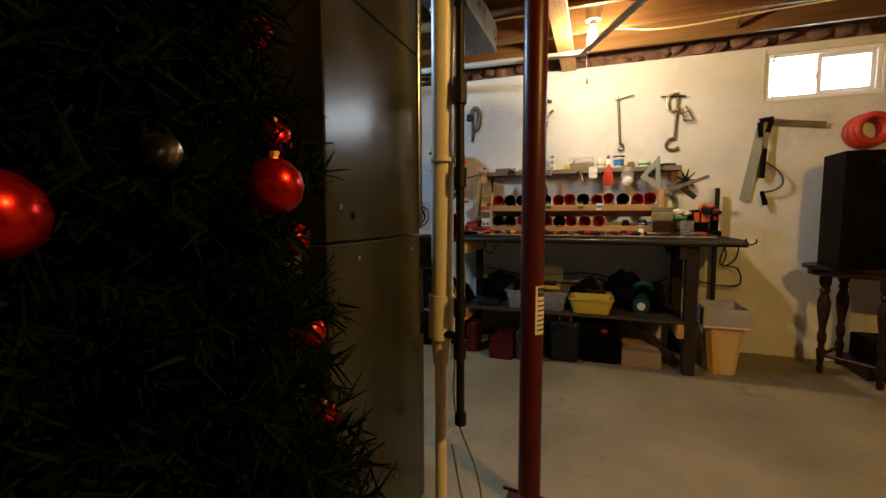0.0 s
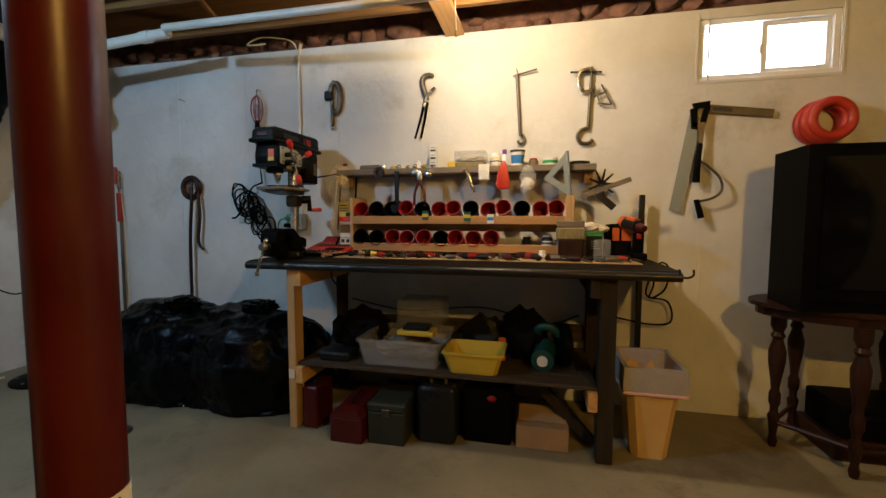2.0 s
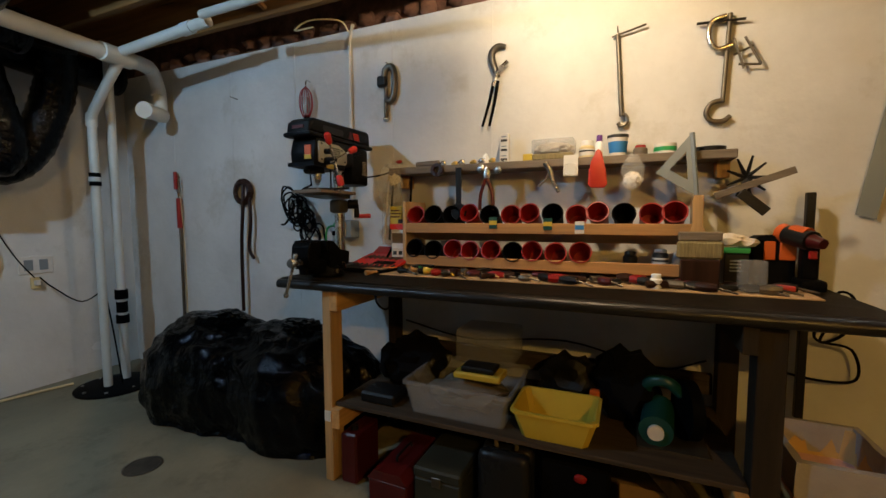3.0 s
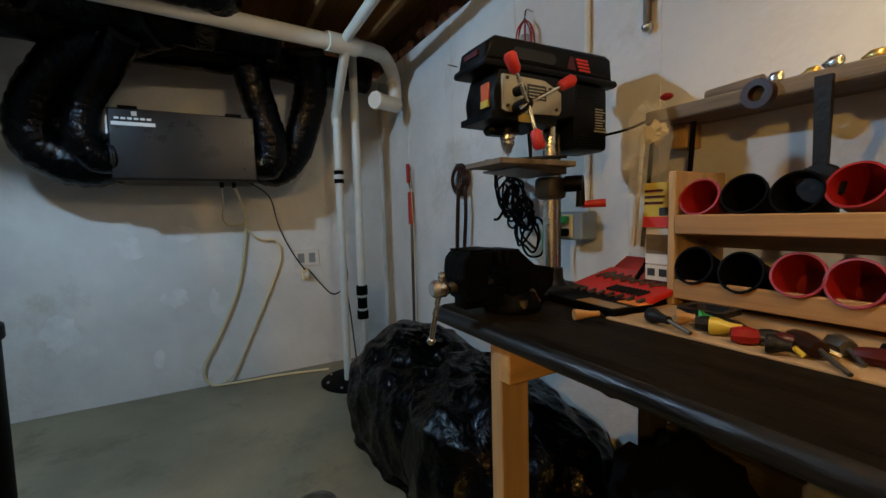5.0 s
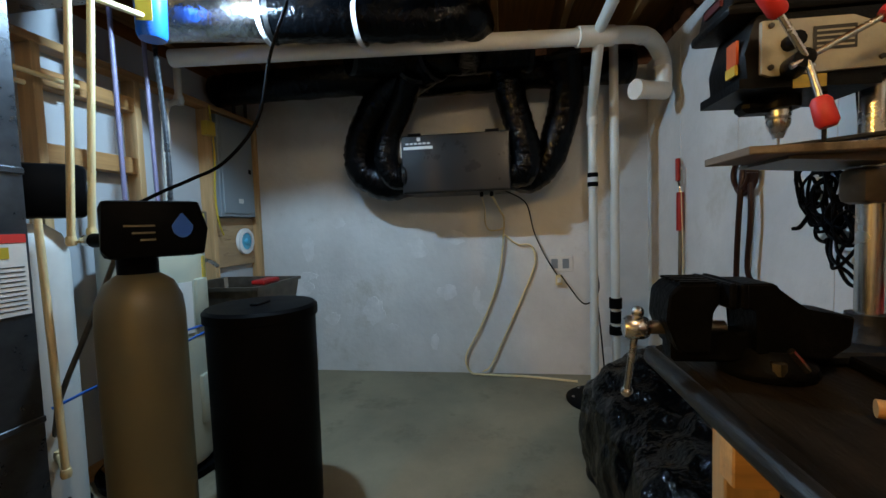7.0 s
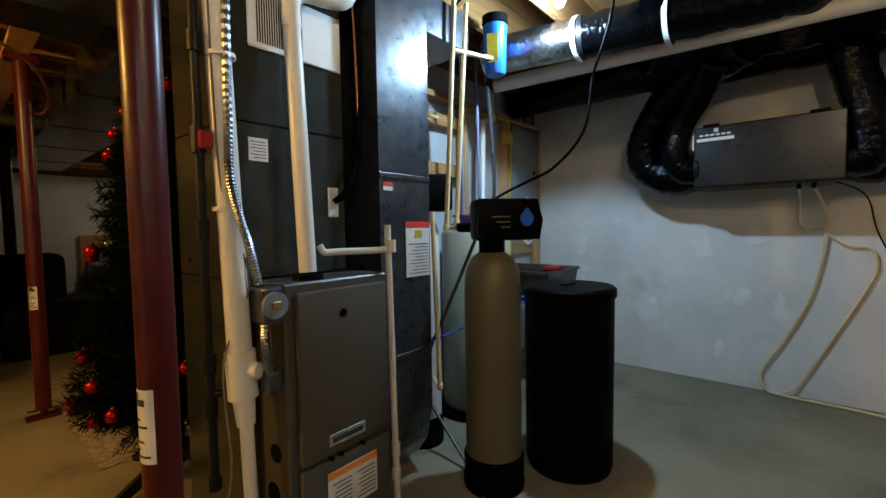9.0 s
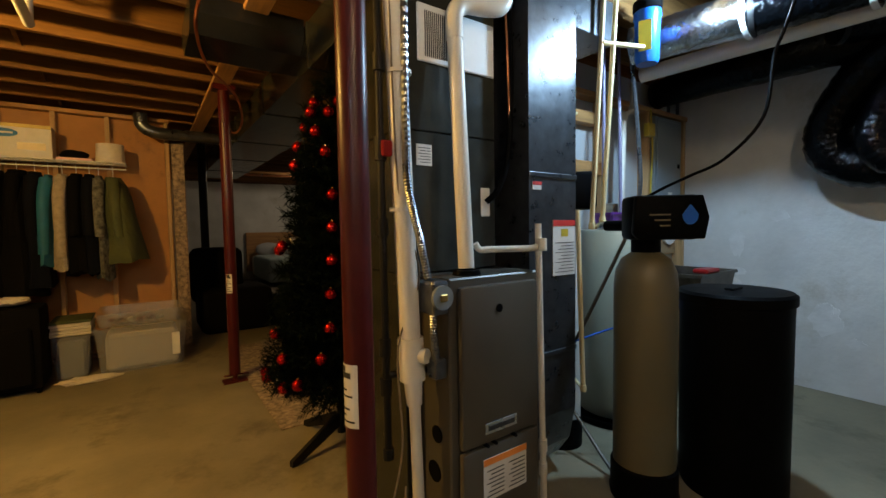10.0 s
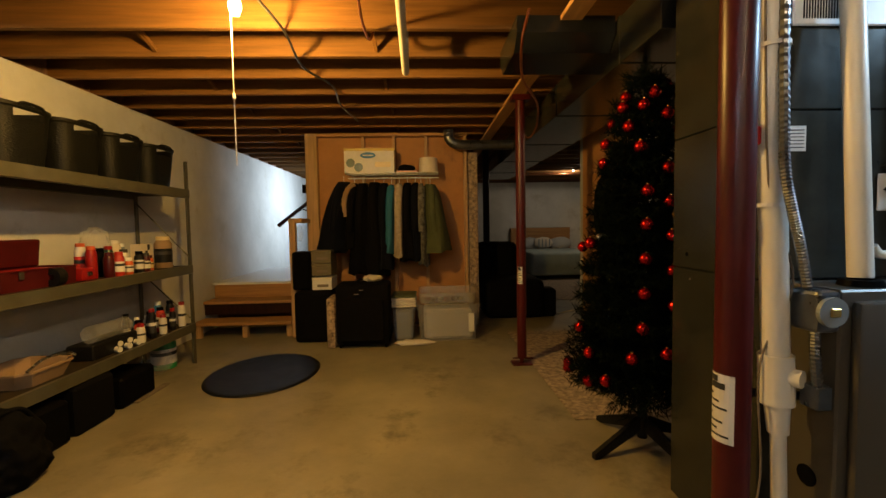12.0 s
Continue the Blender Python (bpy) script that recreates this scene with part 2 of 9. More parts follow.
M_RUG = mat("grey_brown_patterned_rug", (0.25, 0.195, 0.15), 0.95, var=0.6, scale=24, bump=0.5, bscale=120, dirt=((0.09, 0.075, 0.065), 21, 0.54))
M_BASKET = mat("dark_olive_basket", (0.0045, 0.0048, 0.0033), 0.5, var=0.2, scale=9, bump=0.5, bscale=70, stretch=(1, 1, 2), spec=0.25)
M_SHELFST = mat("olive_grey_shelf_steel", (0.12, 0.115, 0.08), 0.4, 0.5, var=0.15, scale=9, bump=0.03)
M_GLASS = mat("window_glass", (1, 1, 1), 0.02, var=0, bump=0, trans=1.0, rvar=0.01)
M_BULB = glow("lit_bulb_warm", (1.0, 0.78, 0.45), 22)
M_BULBC = glow("lit_bulb_cool", (0.82, 0.92, 1.0), 22)
M_SKY = glow("bright_daylight", (0.86, 0.93, 1.0), 6.5)

# ---- mesh helpers ----


def group_of(name, at, label, category, group="", kind=""):
    ob = new(name)
    ob.location = at
    ob.empty_display_size = 0.05
    return tagged(ob, label, category, group, kind)


def base_of(ob):
    p = Vector((0, 0, 0))
    while ob:
        p += ob.location
        ob = ob.parent
    return p


def finish(bm, smooth):
    bmesh.ops.remove_doubles(bm, verts=bm.verts, dist=1e-5)
    bmesh.ops.recalc_face_normals(bm, faces=bm.faces)
    for f in bm.faces:
        f.smooth = smooth


def part(name, bm, material, parent=None, label="", smooth=False):
    """One mesh, built in world coordinates, as a part of a thing (or as a thing of its own)."""
    finish(bm, smooth)
    if parent:
        bmesh.ops.translate(bm, verts=bm.verts, vec=-base_of(parent))
    me = bpy.data.meshes.new(name)
    bm.to_mesh(me)
    bm.free()
    for m in material if isinstance(material, (list, tuple)) else [material]:
        me.materials.append(m)
    if smooth:
        me.set_sharp_from_angle(angle=radians(40))
    ob = new(name, me)
    if parent:
        ob.parent = parent
    return tagged(ob, label) if label else ob


def solo(name, bm, material, label, category, group="", kind="", smooth=False):
    """A thing that is one mesh, with its origin at its base."""
    zs = [v.co for v in bm.verts]
    lo = Vector([min(v[i] for v in zs) for i in range(3)])
    hi = Vector([max(v[i] for v in zs) for i in range(3)])
    at = Vector(((lo.x + hi.x) / 2, (lo.y + hi.y) / 2, lo.z))
    bmesh.ops.translate(bm, verts=bm.verts, vec=-at)
    ob = part(name, bm, material, None, "", smooth)
    ob.location = at
    return tagged(ob, label, category, group, kind)


def B():
    return bmesh.new()


def box(bm, x0, x1, y0, y1, z0, z1, bevel=0.0, m=None, seg=1):
    r = bmesh.ops.create_cube(bm, size=1)
    vs = r["verts"]
    for v in vs:
        v.co = Vector((x0 + (v.co.x + 0.5) * (x1 - x0), y0 + (v.co.y + 0.5) * (y1 - y0), z0 + (v.co.z + 0.5) * (z1 - z0)))
    if bevel:
        es = list({e for v in vs for e in v.link_edges})
        vs = bmesh.ops.bevel(bm, geom=es, offset=bevel, segments=seg, affect="EDGES", profile=0.5, clamp_overlap=True)["verts"]
    if m:
        vs = {v for v in vs if v.is_valid}
        todo = set(vs)
        while todo:
            v = todo.pop()
            for e in v.link_edges:
                o = e.other_vert(v)
                if o not in vs:
                    vs.add(o)
                    todo.add(o)
        bmesh.ops.transform(bm, matrix=m, verts=list(vs))
    return bm


def bx(*a, **k):
    return box(B(), *a, **k)


def smooth_path(pts, n=6):
    pts = [Vector(p) for p in pts]
    if len(pts) < 3 or n < 2:
        return pts
    out = []
    q = [pts[0] * 2 - pts[1]] + pts + [pts[-1] * 2 - pts[-2]]
    for i in range(1, len(q) - 2):
        a, b, c, d = q[i - 1:i + 3]
        for k in range(n):
            t = k / n
            out.append(0.5 * ((2 * b) + (c - a) * t + (2 * a - 5 * b + 4 * c - d) * t * t + (3 * b - a - 3 * c + d) * t ** 3))
    out.append(pts[-1])
    return out


def sweep(bm, pts, r, seg=10, n=6, caps=True, hollow=False):
    """A round bar, pipe or cable along points; r is a radius or a function of the share of the way and its index."""
    path = smooth_path(pts, n)
    rings, up = [], None
    for i, p in enumerate(path):
        d = (path[min(i + 1, len(path) - 1)] - path[max(i - 1, 0)]).normalized()
        if up is None:
            up = d.orthogonal().normalized()
        up = (up - d * up.dot(d))
        up = up.normalized() if up.length > 1e-6 else d.orthogonal().normalized()
        side = d.cross(up)
        rr = r(i / (len(path) - 1), i) if callable(r) else r
        rings.append([bm.verts.new(p + (up * math.cos(2 * math.pi * k / seg) + side * math.sin(2 * math.pi * k / seg)) * rr) for k in range(seg)])
    for a, b in zip(rings, rings[1:]):
        for k in range(seg):
            bm.faces.new((a[k], a[(k + 1) % seg], b[(k + 1) % seg], b[k]))
    if caps:
        bm.faces.new(rings[0][::-1])
        bm.faces.new(rings[-1])
    return bm


def rod(bm, p0, p1, r, r1=None, seg=12):
    r1 = r if r1 is None else r1
    return sweep(bm, [p0, p1], lambda s, i: r + (r1 - r) * s, seg, 1)


def lathe(bm, profile, at=(0, 0, 0), seg=24, m=None):
    """Turned shape: profile of (radius, height)."""
    rings = []
    fresh = []
    for r, z in profile:
        if r < 1e-6:
            ring = [bm.verts.new((at[0], at[1], at[2] + z))]
        else:
            ring = [bm.verts.new((at[0] + r * math.cos(2 * math.pi * k / seg), at[1] + r * math.sin(2 * math.pi * k / seg), at[2] + z)) for k in range(seg)]
        fresh += ring
        rings.append(ring)
    for a, b in zip(rings, rings[1:]):
        for k in range(seg):
            j = (k + 1) % seg
            if len(a) == 1 and len(b) > 1:
                bm.faces.new((a[0], b[j], b[k]))
            elif len(b) == 1 and len(a) > 1:
                bm.faces.new((a[k], a[j], b[0]))
            elif len(a) > 1:
                bm.faces.new((a[k], a[j], b[j], b[k]))
    if m:
        bmesh.ops.transform(bm, matrix=m, verts=fresh)
    return bm


def prism(bm, outline, axis, a, b):
    """An outline in a plane, drawn out along an axis from a to b. axis y: outline is (x, z); x: (y, z); z: (x, y)."""
    def at(u, v, w):
        return {"x": (w, u, v), "y": (u, w, v), "z": (u, v, w)}[axis]
    lo = [bm.verts.new(at(u, v, a)) for u, v in outline]
    hi = [bm.verts.new(at(u, v, b)) for u, v in outline]
    bm.faces.new(lo)
    bm.faces.new(hi[::-1])
    for i in range(len(lo)):
        j = (i + 1) % len(lo)
        bm.faces.new((lo[i], lo[j], hi[j], hi[i]))
    return bm


def tub(bm, x0, x1, y0, y1, z0, z1, t=0.006, taper=0.02, rim=0.012, bevel=0.012):
    """An open tapered box with wall thickness and a rolled rim."""
    def ring(g, z, c):
        a, b, d, e = x0 + g, x1 - g, y0 + g, y1 - g
        c = max(c, 0.004)
        return [bm.verts.new(p) for p in ((a + c, d, z), (b - c, d, z), (b, d + c, z), (b, e - c, z), (b - c, e, z), (a + c, e, z), (a, e - c, z), (a, d + c, z))]
    loops = [ring(taper, z0, bevel), ring(0, z1 - rim, bevel), ring(-rim * 0.6, z1 - rim, bevel), ring(-rim * 0.6, z1, bevel), ring(t, z1, bevel), ring(taper + t, z0 + t, bevel)]
    for p, q in zip(loops, loops[1:]):
        for i in range(8):
            j = (i + 1) % 8
            bm.faces.new((p[i], p[j], q[j], q[i]))
    bm.faces.new(loops[0][::-1])
    bm.faces.new(loops[-1])
    return bm


def blob(bm, c, r, amp=0.1, freq=2.0, sub=4, flat=0.0, wrinkle=0.0):
    vs = bmesh.ops.create_icosphere(bm, subdivisions=sub, radius=1)["verts"]
    for v in vs:
        d = v.co.normalized()
        k = 1 + amp * noise.noise(d * freq + Vector(c)) + amp * 0.5 * noise.noise(d * freq * 2.7 + Vector(c))
        if wrinkle:
            k += wrinkle * abs(noise.noise(Vector((d.x * 9, d.y * 9, d.z * 3)) + Vector(c))) - wrinkle * 0.5 * abs(noise.noise(d * 17))
        p = Vector((d.x * r[0] * k, d.y * r[1] * k, d.z * r[2] * k))
        p += Vector(c)
        if flat is not None and p.z < flat:
            p.z = flat + 0.002
        v.co = p
    return bm


def text(parent, words, at, height, m, turn, name="lettering"):
    """Letters as a mesh part: turn is the pose that lays the x-y plane of the writing on its surface."""
    cu = bpy.data.curves.new(name, "FONT")
    cu.body, cu.size, cu.align_x = words, height, "CENTER"
    tmp = bpy.data.objects.new(name, cu)
    me = bpy.data.meshes.new_from_object(tmp)
    bpy.data.objects.remove(tmp)
    me.materials.append(m)
    ob = new(name, me)
    ob.parent = parent
    ob.matrix_basis = Matrix.Translation(Vector(at) - base_of(parent)) @ turn
    return ob


FACE_S = pose(0, 0, 0, 90, 0, 0)      # writing on a face that looks to -y
FACE_N = pose(0, 0, 0, 90, 0, 180)    # to +y
FACE_E = pose(0, 0, 0, 90, 0, 90)     # to +x
FACE_W = pose(0, 0, 0, 90, 0, -90)    # to -x

# ---- setting ----
WX, NY, EX, SY, TOP, JOIST = -3.90, 4.18, 3.00, -8.40, 2.36, 2.375


def setting(name, bm, material, label, category="wall", smooth=False):
    return solo(name, bm, material, label, category, kind="structure", smooth=smooth)


setting("floor", bx(WX - 0.2, EX + 0.2, SY - 0.2, NY + 0.2, -0.12, 0.0), M_FLOOR, "bare stained grey-brown concrete basement floor", "floor")
W0, W1, W2, W3 = 0.93, 1.62, 1.965, 2.305
wn_ = B()
box(wn_, WX - 0.2, W0, NY, NY + 0.22, 0, TOP)
box(wn_, W1, EX + 0.2, NY, NY + 0.22, 0, TOP)
box(wn_, W0, W1, NY, NY + 0.22, 0, W2)
box(wn_, W0, W1, NY, NY + 0.22, W3, TOP)
wall_n = setting("wall_north", wn_, M_WALL, "white painted poured concrete wall with thin form lines")
for x in (-3.3, -2.66, -2.07, -1.33, -0.72, -0.09, 0.34, 0.98, 2.1):
    part("form_line", bx(x - 0.003, x + 0.003, NY - 0.0025, NY + 0.01, 0.02, TOP - 0.01), M_WALL, wall_n)
wall_w = setting("wall_west", bx(WX - 0.2, WX, SY, NY, 0, TOP), M_WALL, "white painted concrete wall with patches of filler")
rng = random.Random(17)
for i in range(16):
    cy_, cz_ = rng.uniform(1.3, 4.0), rng.uniform(0.15, 1.35)
    ry_, rz_ = rng.uniform(0.03, 0.10), rng.uniform(0.03, 0.12)
    part("filler_patch", prism(B(), [(cy_ + ry_ * math.cos(a) * rng.uniform(0.7, 1.15), cz_ + rz_ * math.sin(a) * rng.uniform(0.7, 1.15)) for a in [j * math.pi / 9 for j in range(18)]], "x", WX - 0.002, WX + 0.001 + 0.0003 * i), M_PATCH, wall_w)
setting("wall_east", bx(EX, EX + 0.2, SY, NY, 0, TOP), M_WALL, "white painted concrete wall running past the stairs")
setting("wall_south", bx(WX - 0.2, EX + 0.2, SY - 0.2, SY, 0, TOP), M_WALL, "white painted concrete end wall behind the bed")

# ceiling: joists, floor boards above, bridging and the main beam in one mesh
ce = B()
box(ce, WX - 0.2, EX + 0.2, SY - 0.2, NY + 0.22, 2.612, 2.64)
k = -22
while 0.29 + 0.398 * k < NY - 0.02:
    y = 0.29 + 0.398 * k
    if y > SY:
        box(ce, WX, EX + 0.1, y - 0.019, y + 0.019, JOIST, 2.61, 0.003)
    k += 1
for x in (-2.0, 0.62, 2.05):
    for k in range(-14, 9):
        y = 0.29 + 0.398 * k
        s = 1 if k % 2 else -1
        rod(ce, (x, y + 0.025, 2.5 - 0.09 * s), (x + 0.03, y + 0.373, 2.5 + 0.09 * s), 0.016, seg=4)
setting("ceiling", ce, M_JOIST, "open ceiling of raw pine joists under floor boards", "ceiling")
setting("beam", bx(-0.56, -0.44, SY, NY, 2.345, 2.374, 0.004), M_PINE_Y, "doubled pine beam plate over the steel posts", "beam")
rim = B()
box(rim, WX - 0.2, EX + 0.2, NY + 0.06, NY + 0.22, TOP, 2.61)
box(rim, WX - 0.2, WX - 0.08, SY, NY + 0.06, TOP, 2.61)
box(rim, EX + 0.08, EX + 0.2, SY, NY + 0.06, TOP, 2.61)
box(rim, WX - 0.2, EX + 0.2, SY - 0.2, SY - 0.02, TOP, 2.61)
setting("trim_rim", rim, M_INSUL, "dark rim boards with brown-pink insulation above the walls", "trim")
rng = random.Random(4)
lump = B()
for i in range(46):
    x = -3.7 + i * 0.145 + rng.uniform(-0.04, 0.04)
    blob(lump, (x, NY + 0.05, 2.40 + rng.uniform(-0.01, 0.05)), (rng.uniform(0.05, 0.09), 0.05, rng.uniform(0.03, 0.07)), 0.35, 3, 2, None)
setting("trim_insulation", lump, M_INSUL, "tufts of brown-pink insulation on top of the wall", "insulation", True)

# cellar window
win = group_of("window_1", (1.275, NY + 0.05, W2), "small white sliding cellar window, bright with daylight", "window", kind="structure")
fr = B()
for a in ((W0, W1, W2, W2 + 0.03), (W0, W1, W3 - 0.03, W3), (W0, W0 + 0.03, W2 + 0.03, W3 - 0.03), (W1 - 0.03, W1, W2 + 0.03, W3 - 0.03)):
    box(fr, a[0], a[1], NY + 0.012, NY + 0.09, a[2], a[3], 0.003)
part("window_frame", fr, M_WHITE, win)
sash = B()
for a in ((1.255, W1 - 0.032, W2 + 0.032, W2 + 0.055), (1.255, W1 - 0.032, W3 - 0.055, W3 - 0.032), (1.255, 1.285, W2 + 0.055, W3 - 0.055), (W1 - 0.055, W1 - 0.032, W2 + 0.055, W3 - 0.055)):
    box(sash, a[0], a[1], NY + 0.03, NY + 0.055, a[2], a[3], 0.002)
part("sash", sash, M_WHITE, win)
part("latch", bx(1.245, 1.257, NY + 0.025, NY + 0.04, 2.10, 2.15, 0.002), M_WHITE, win)
for a, b, d in ((W0 + 0.03, 1.257, 0.065), (1.285, W1 - 0.055, 0.045)):
    p = part("pane", bx(a, b, NY + d, NY + d + 0.004, W2 + 0.03, W3 - 0.03), M_GLASS, win)
    p.visible_shadow = False
part("window_sill", bx(W0 - 0.012, W1 + 0.012, NY - 0.006, NY + 0.0, W2 - 0.02, W2 - 0.001, 0.002), M_WALL, win)
for a in (W0 - 0.02, W1 + 0.004):
    part("casing", bx(a, a + 0.016, NY - 0.005, NY + 0.001, W2 - 0.02, W3 + 0.03, 0.002), M_WALL, win)
setting("backdrop", bx(0.7, 1.85, NY + 0.42, NY + 0.44, 1.8, 2.5), M_SKY, "bright overcast daylight outside the cellar window", "sky")

# partition with bare studs beside the water heater
pw = setting("wall_partition", bx(WX, -1.45, 0.86, 0.95, 0, TOP), M_DRYWALL, "grey-white board partition seen from its bare stud side")
for x in (-3.86, -3.29, -2.70, -2.17, -1.62):
    part("stud", bx(x - 0.02, x + 0.02, 0.952, 1.04, 0.04, 2.10, 0.003), M_PINE_Z, pw)
part("top_plate", bx(WX, -1.45, 0.952, 1.045, 2.10, 2.14, 0.003), M_PINE_X, pw)
part("sole_plate", bx(WX, -1.45, 0.952, 1.04, 0, 0.038, 0.003), M_PINE_X, pw)
part("blocking", bx(-2.68, -2.19, 0.96, 1.035, 1.57, 1.66, 0.003), M_PINE_X, pw)
part("blocking", bx(-2.68, -2.19, 0.96, 1.035, 1.92, 2.00, 0.003), M_PINE_X, pw)
part("blocking", bx(-3.22, -2.72, 0.96, 1.03, 1.28, 1.37, 0.003), M_GREYWOOD, pw)
part("blocking", bx(-3.84, -3.32, 0.955, 0.985, 0.95, 1.33, 0.003), M_PLY, pw)

# open-framed side room behind the tree
sr = setting("wall_side_room", bx(-1.56, -1.47, -1.9, -0.95, 0, TOP), M_BROWN, "unfinished board wall of the side room")
part("stud", bx(-1.56, -1.46, 0.30, 0.86, 0.0, TOP, 0.003), M_PINE_Z, sr)
part("stud", bx(-1.57, -1.45, -1.0, -0.94, 0.0, TOP, 0.003), M_PINE_Z, sr)
part("header", bx(-1.57, -1.45, -0.94, 0.30, 2.13, 2.19, 0.003), M_STAIN, sr)
part("header_board", bx(-1.56, -1.47, -0.94, 0.30, 2.192, 2.235, 0.003), M_PINE_Y, sr)
for y in (-0.75, -0.35, 0.05):
    part("cripple", bx(-1.55, -1.47, y - 0.02, y + 0.02, 2.237, TOP, 0.003), M_PINE_Z, sr)
setting("wall_side_room_back", bx(WX, -1.47, -1.98, -1.9, 0, TOP), M_DRYWALL, "plain pale board wall closing the side room")

# stud wall with the coat rail
STY = -2.37
sw = setting("wall_studs", bx(-0.22, 1.60, STY - 0.10, STY - 0.085, 0.0, 2.33), M_BROWN, "stud wall backed with brown fibreboard")
for x in (1.05, 0.68, 0.29, -0.19):
    part("stud", bx(x - 0.019, x + 0.019, STY - 0.083, STY, 0.04, 2.33, 0.003), M_PINE_Z, sw)
part("corner_post", bx(1.60, 1.74, STY - 0.12, STY + 0.004, 0.0, 2.37, 0.004), M_PINE_Z, sw)
part("top_plate", bx(-0.215, 1.598, STY - 0.083, STY + 0.002, 2.332, 2.37, 0.003), M_PINE_X, sw)
part("sole_plate", bx(-0.215, 1.598, STY - 0.083, STY, 0.0, 0.038, 0.003), M_PINE_X, sw)
part("stone_end", bx(-0.34, -0.225, STY - 0.10, STY - 0.01, 0.0, 2.14, 0.006), M_STONE, sw, "mottled stone-chip edge strip")
part("switch_box", bx(1.74, 1.775, STY - 0.02, STY + 0.05, 1.66, 1.76, 0.004), M_BLACK, sw)
setting("wall_stair_inner", bx(0.60, 0.70, -7.6, STY - 0.105, 0, TOP), M_DRYWALL, "plain board wall beside the stairs")
setting("wall_stair_end", bx(0.70, EX, -7.7, -7.6, 0, TOP), M_WALL, "white wall at the end of the stair passage")

# stairs to the landing
st = group_of("stairs", (2.38, -2.3, 0), "low pine stairs up to a pale landing", "stairs", kind="structure")
for i, (y, z) in enumerate(((-2.02, 0.185), (-2.29, 0.385))):
    part("tread", bx(1.86, 2.97, y - 0.29, y + 0.02, z - 0.035, z, 0.006), M_PINE_X, st)
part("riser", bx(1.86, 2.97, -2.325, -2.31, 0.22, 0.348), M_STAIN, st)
part("riser", bx(1.86, 2.97, -2.585, -2.56, 0.386, 0.545, 0.003), M_PINE_X, st)
for x in (1.9, 2.4, 2.92):
    part("support", bx(x - 0.03, x + 0.03, -2.10, -2.05, 0.0, 0.149, 0.003), M_PINE_Z, st)
part("landing", bx(1.80, 2.995, -4.6, -2.56, 0.546, 0.575, 0.004), M_WHITE, st, "pale painted landing boards")
# plain dark block fills the space under the landing boards
part("under_block", bx(1.9, 2.97, -4.5, -2.62, 0.0, 0.544), M_STAIN, st)
np_ = group_of("newel_post", (1.81, -2.02, 0), "square pine newel post with a short rail", "stair post", kind="structure")
part("post", bx(1.775, 1.845, -2.055, -1.985, 0, 1.35, 0.005), M_PINE_Z, np_)
part("rail", bx(1.70, 1.78, -2.36, -1.99, 1.30, 1.35, 0.004), M_PINE_Y, np_)
hr = group_of("handrail", (2.2, -2.9, 1.2), "dark wooden handrail on brackets above the landing", "handrail", kind="structure")
part("rail", rod(B(), (2.14, -2.55, 1.28), (1.86, -3.4, 1.72), 0.025, seg=8), M_STAIN, hr)
part("bracket", rod(B(), (1.98, -3.0, 1.5), (1.80, -3.02, 1.44), 0.008, seg=6), M_IRON, hr)
part("rail", rod(B(), (1.88, -3.4, 1.98), (1.62, -3.9, 2.15), 0.025, seg=8), M_STAIN, hr)

# ---- utility corner ----


def bulb_fitting(at, socket_to, m, label):
    g = group_of("light_bulb", at, label, "light bulb")
    x, y, z = at
    b = B()
    lathe(b, [(0.0, -0.05), (0.018, -0.045), (0.028, -0.02), (0.03, 0.0), (0.024, 0.022), (0.014, 0.04), (0.013, 0.05)], at, 16)
    part("glass", b, m, g, smooth=True)
    part("socket", lathe(B(), [(0.0, 0.05), (0.022, 0.05), (0.024, 0.075), (0.05, 0.08), (0.055, socket_to - z), (0.0, socket_to - z)], at, 16), M_PVC, g, smooth=True)
    return g


g = bulb_fitting(N_BULB, 2.61, M_BULB, "lit bare bulb in a white ceiling socket over the workbench")
part("pull_cord", sweep(B(), [(-0.33, 3.36, 2.36), (-0.335, 3.36, 2.15), (-0.33, 3.36, 2.02)], 0.003, 5), M_LABEL, g)
part("cord_end", lathe(B(), [(0, 0), (0.008, 0.004), (0.006, 0.03), (0, 0.034)], (-0.33, 3.36, 1.99), 8), M_BRASS, g)
g = bulb_fitting(S_BULB, 2.61, M_BULB, "lit bare bulb with a pull cord over the bare floor")
part("pull_cord", sweep(B(), [(1.235, 0.68, 2.4), (1.24, 0.67, 2.0), (1.24, 0.67, 1.55)], 0.003, 5), M_LABEL, g)
part("cord_end", lathe(B(), [(0, 0), (0.009, 0.004), (0.007, 0.03), (0, 0.034)], (1.24, 0.67, 1.87), 8), M_LABEL, g)
bulb_fitting(W_BULB, 2.61, M_BULBC, "lit cool white bulb between joists above the water softener")
bulb_fitting(D_BULB, 2.61, M_BULB, "lit bulb far off on the bedroom ceiling")
bulb_fitting((-2.6, -0.6, 2.26), 2.61, M_BULB, "lit warm bulb inside the unfinished side room")

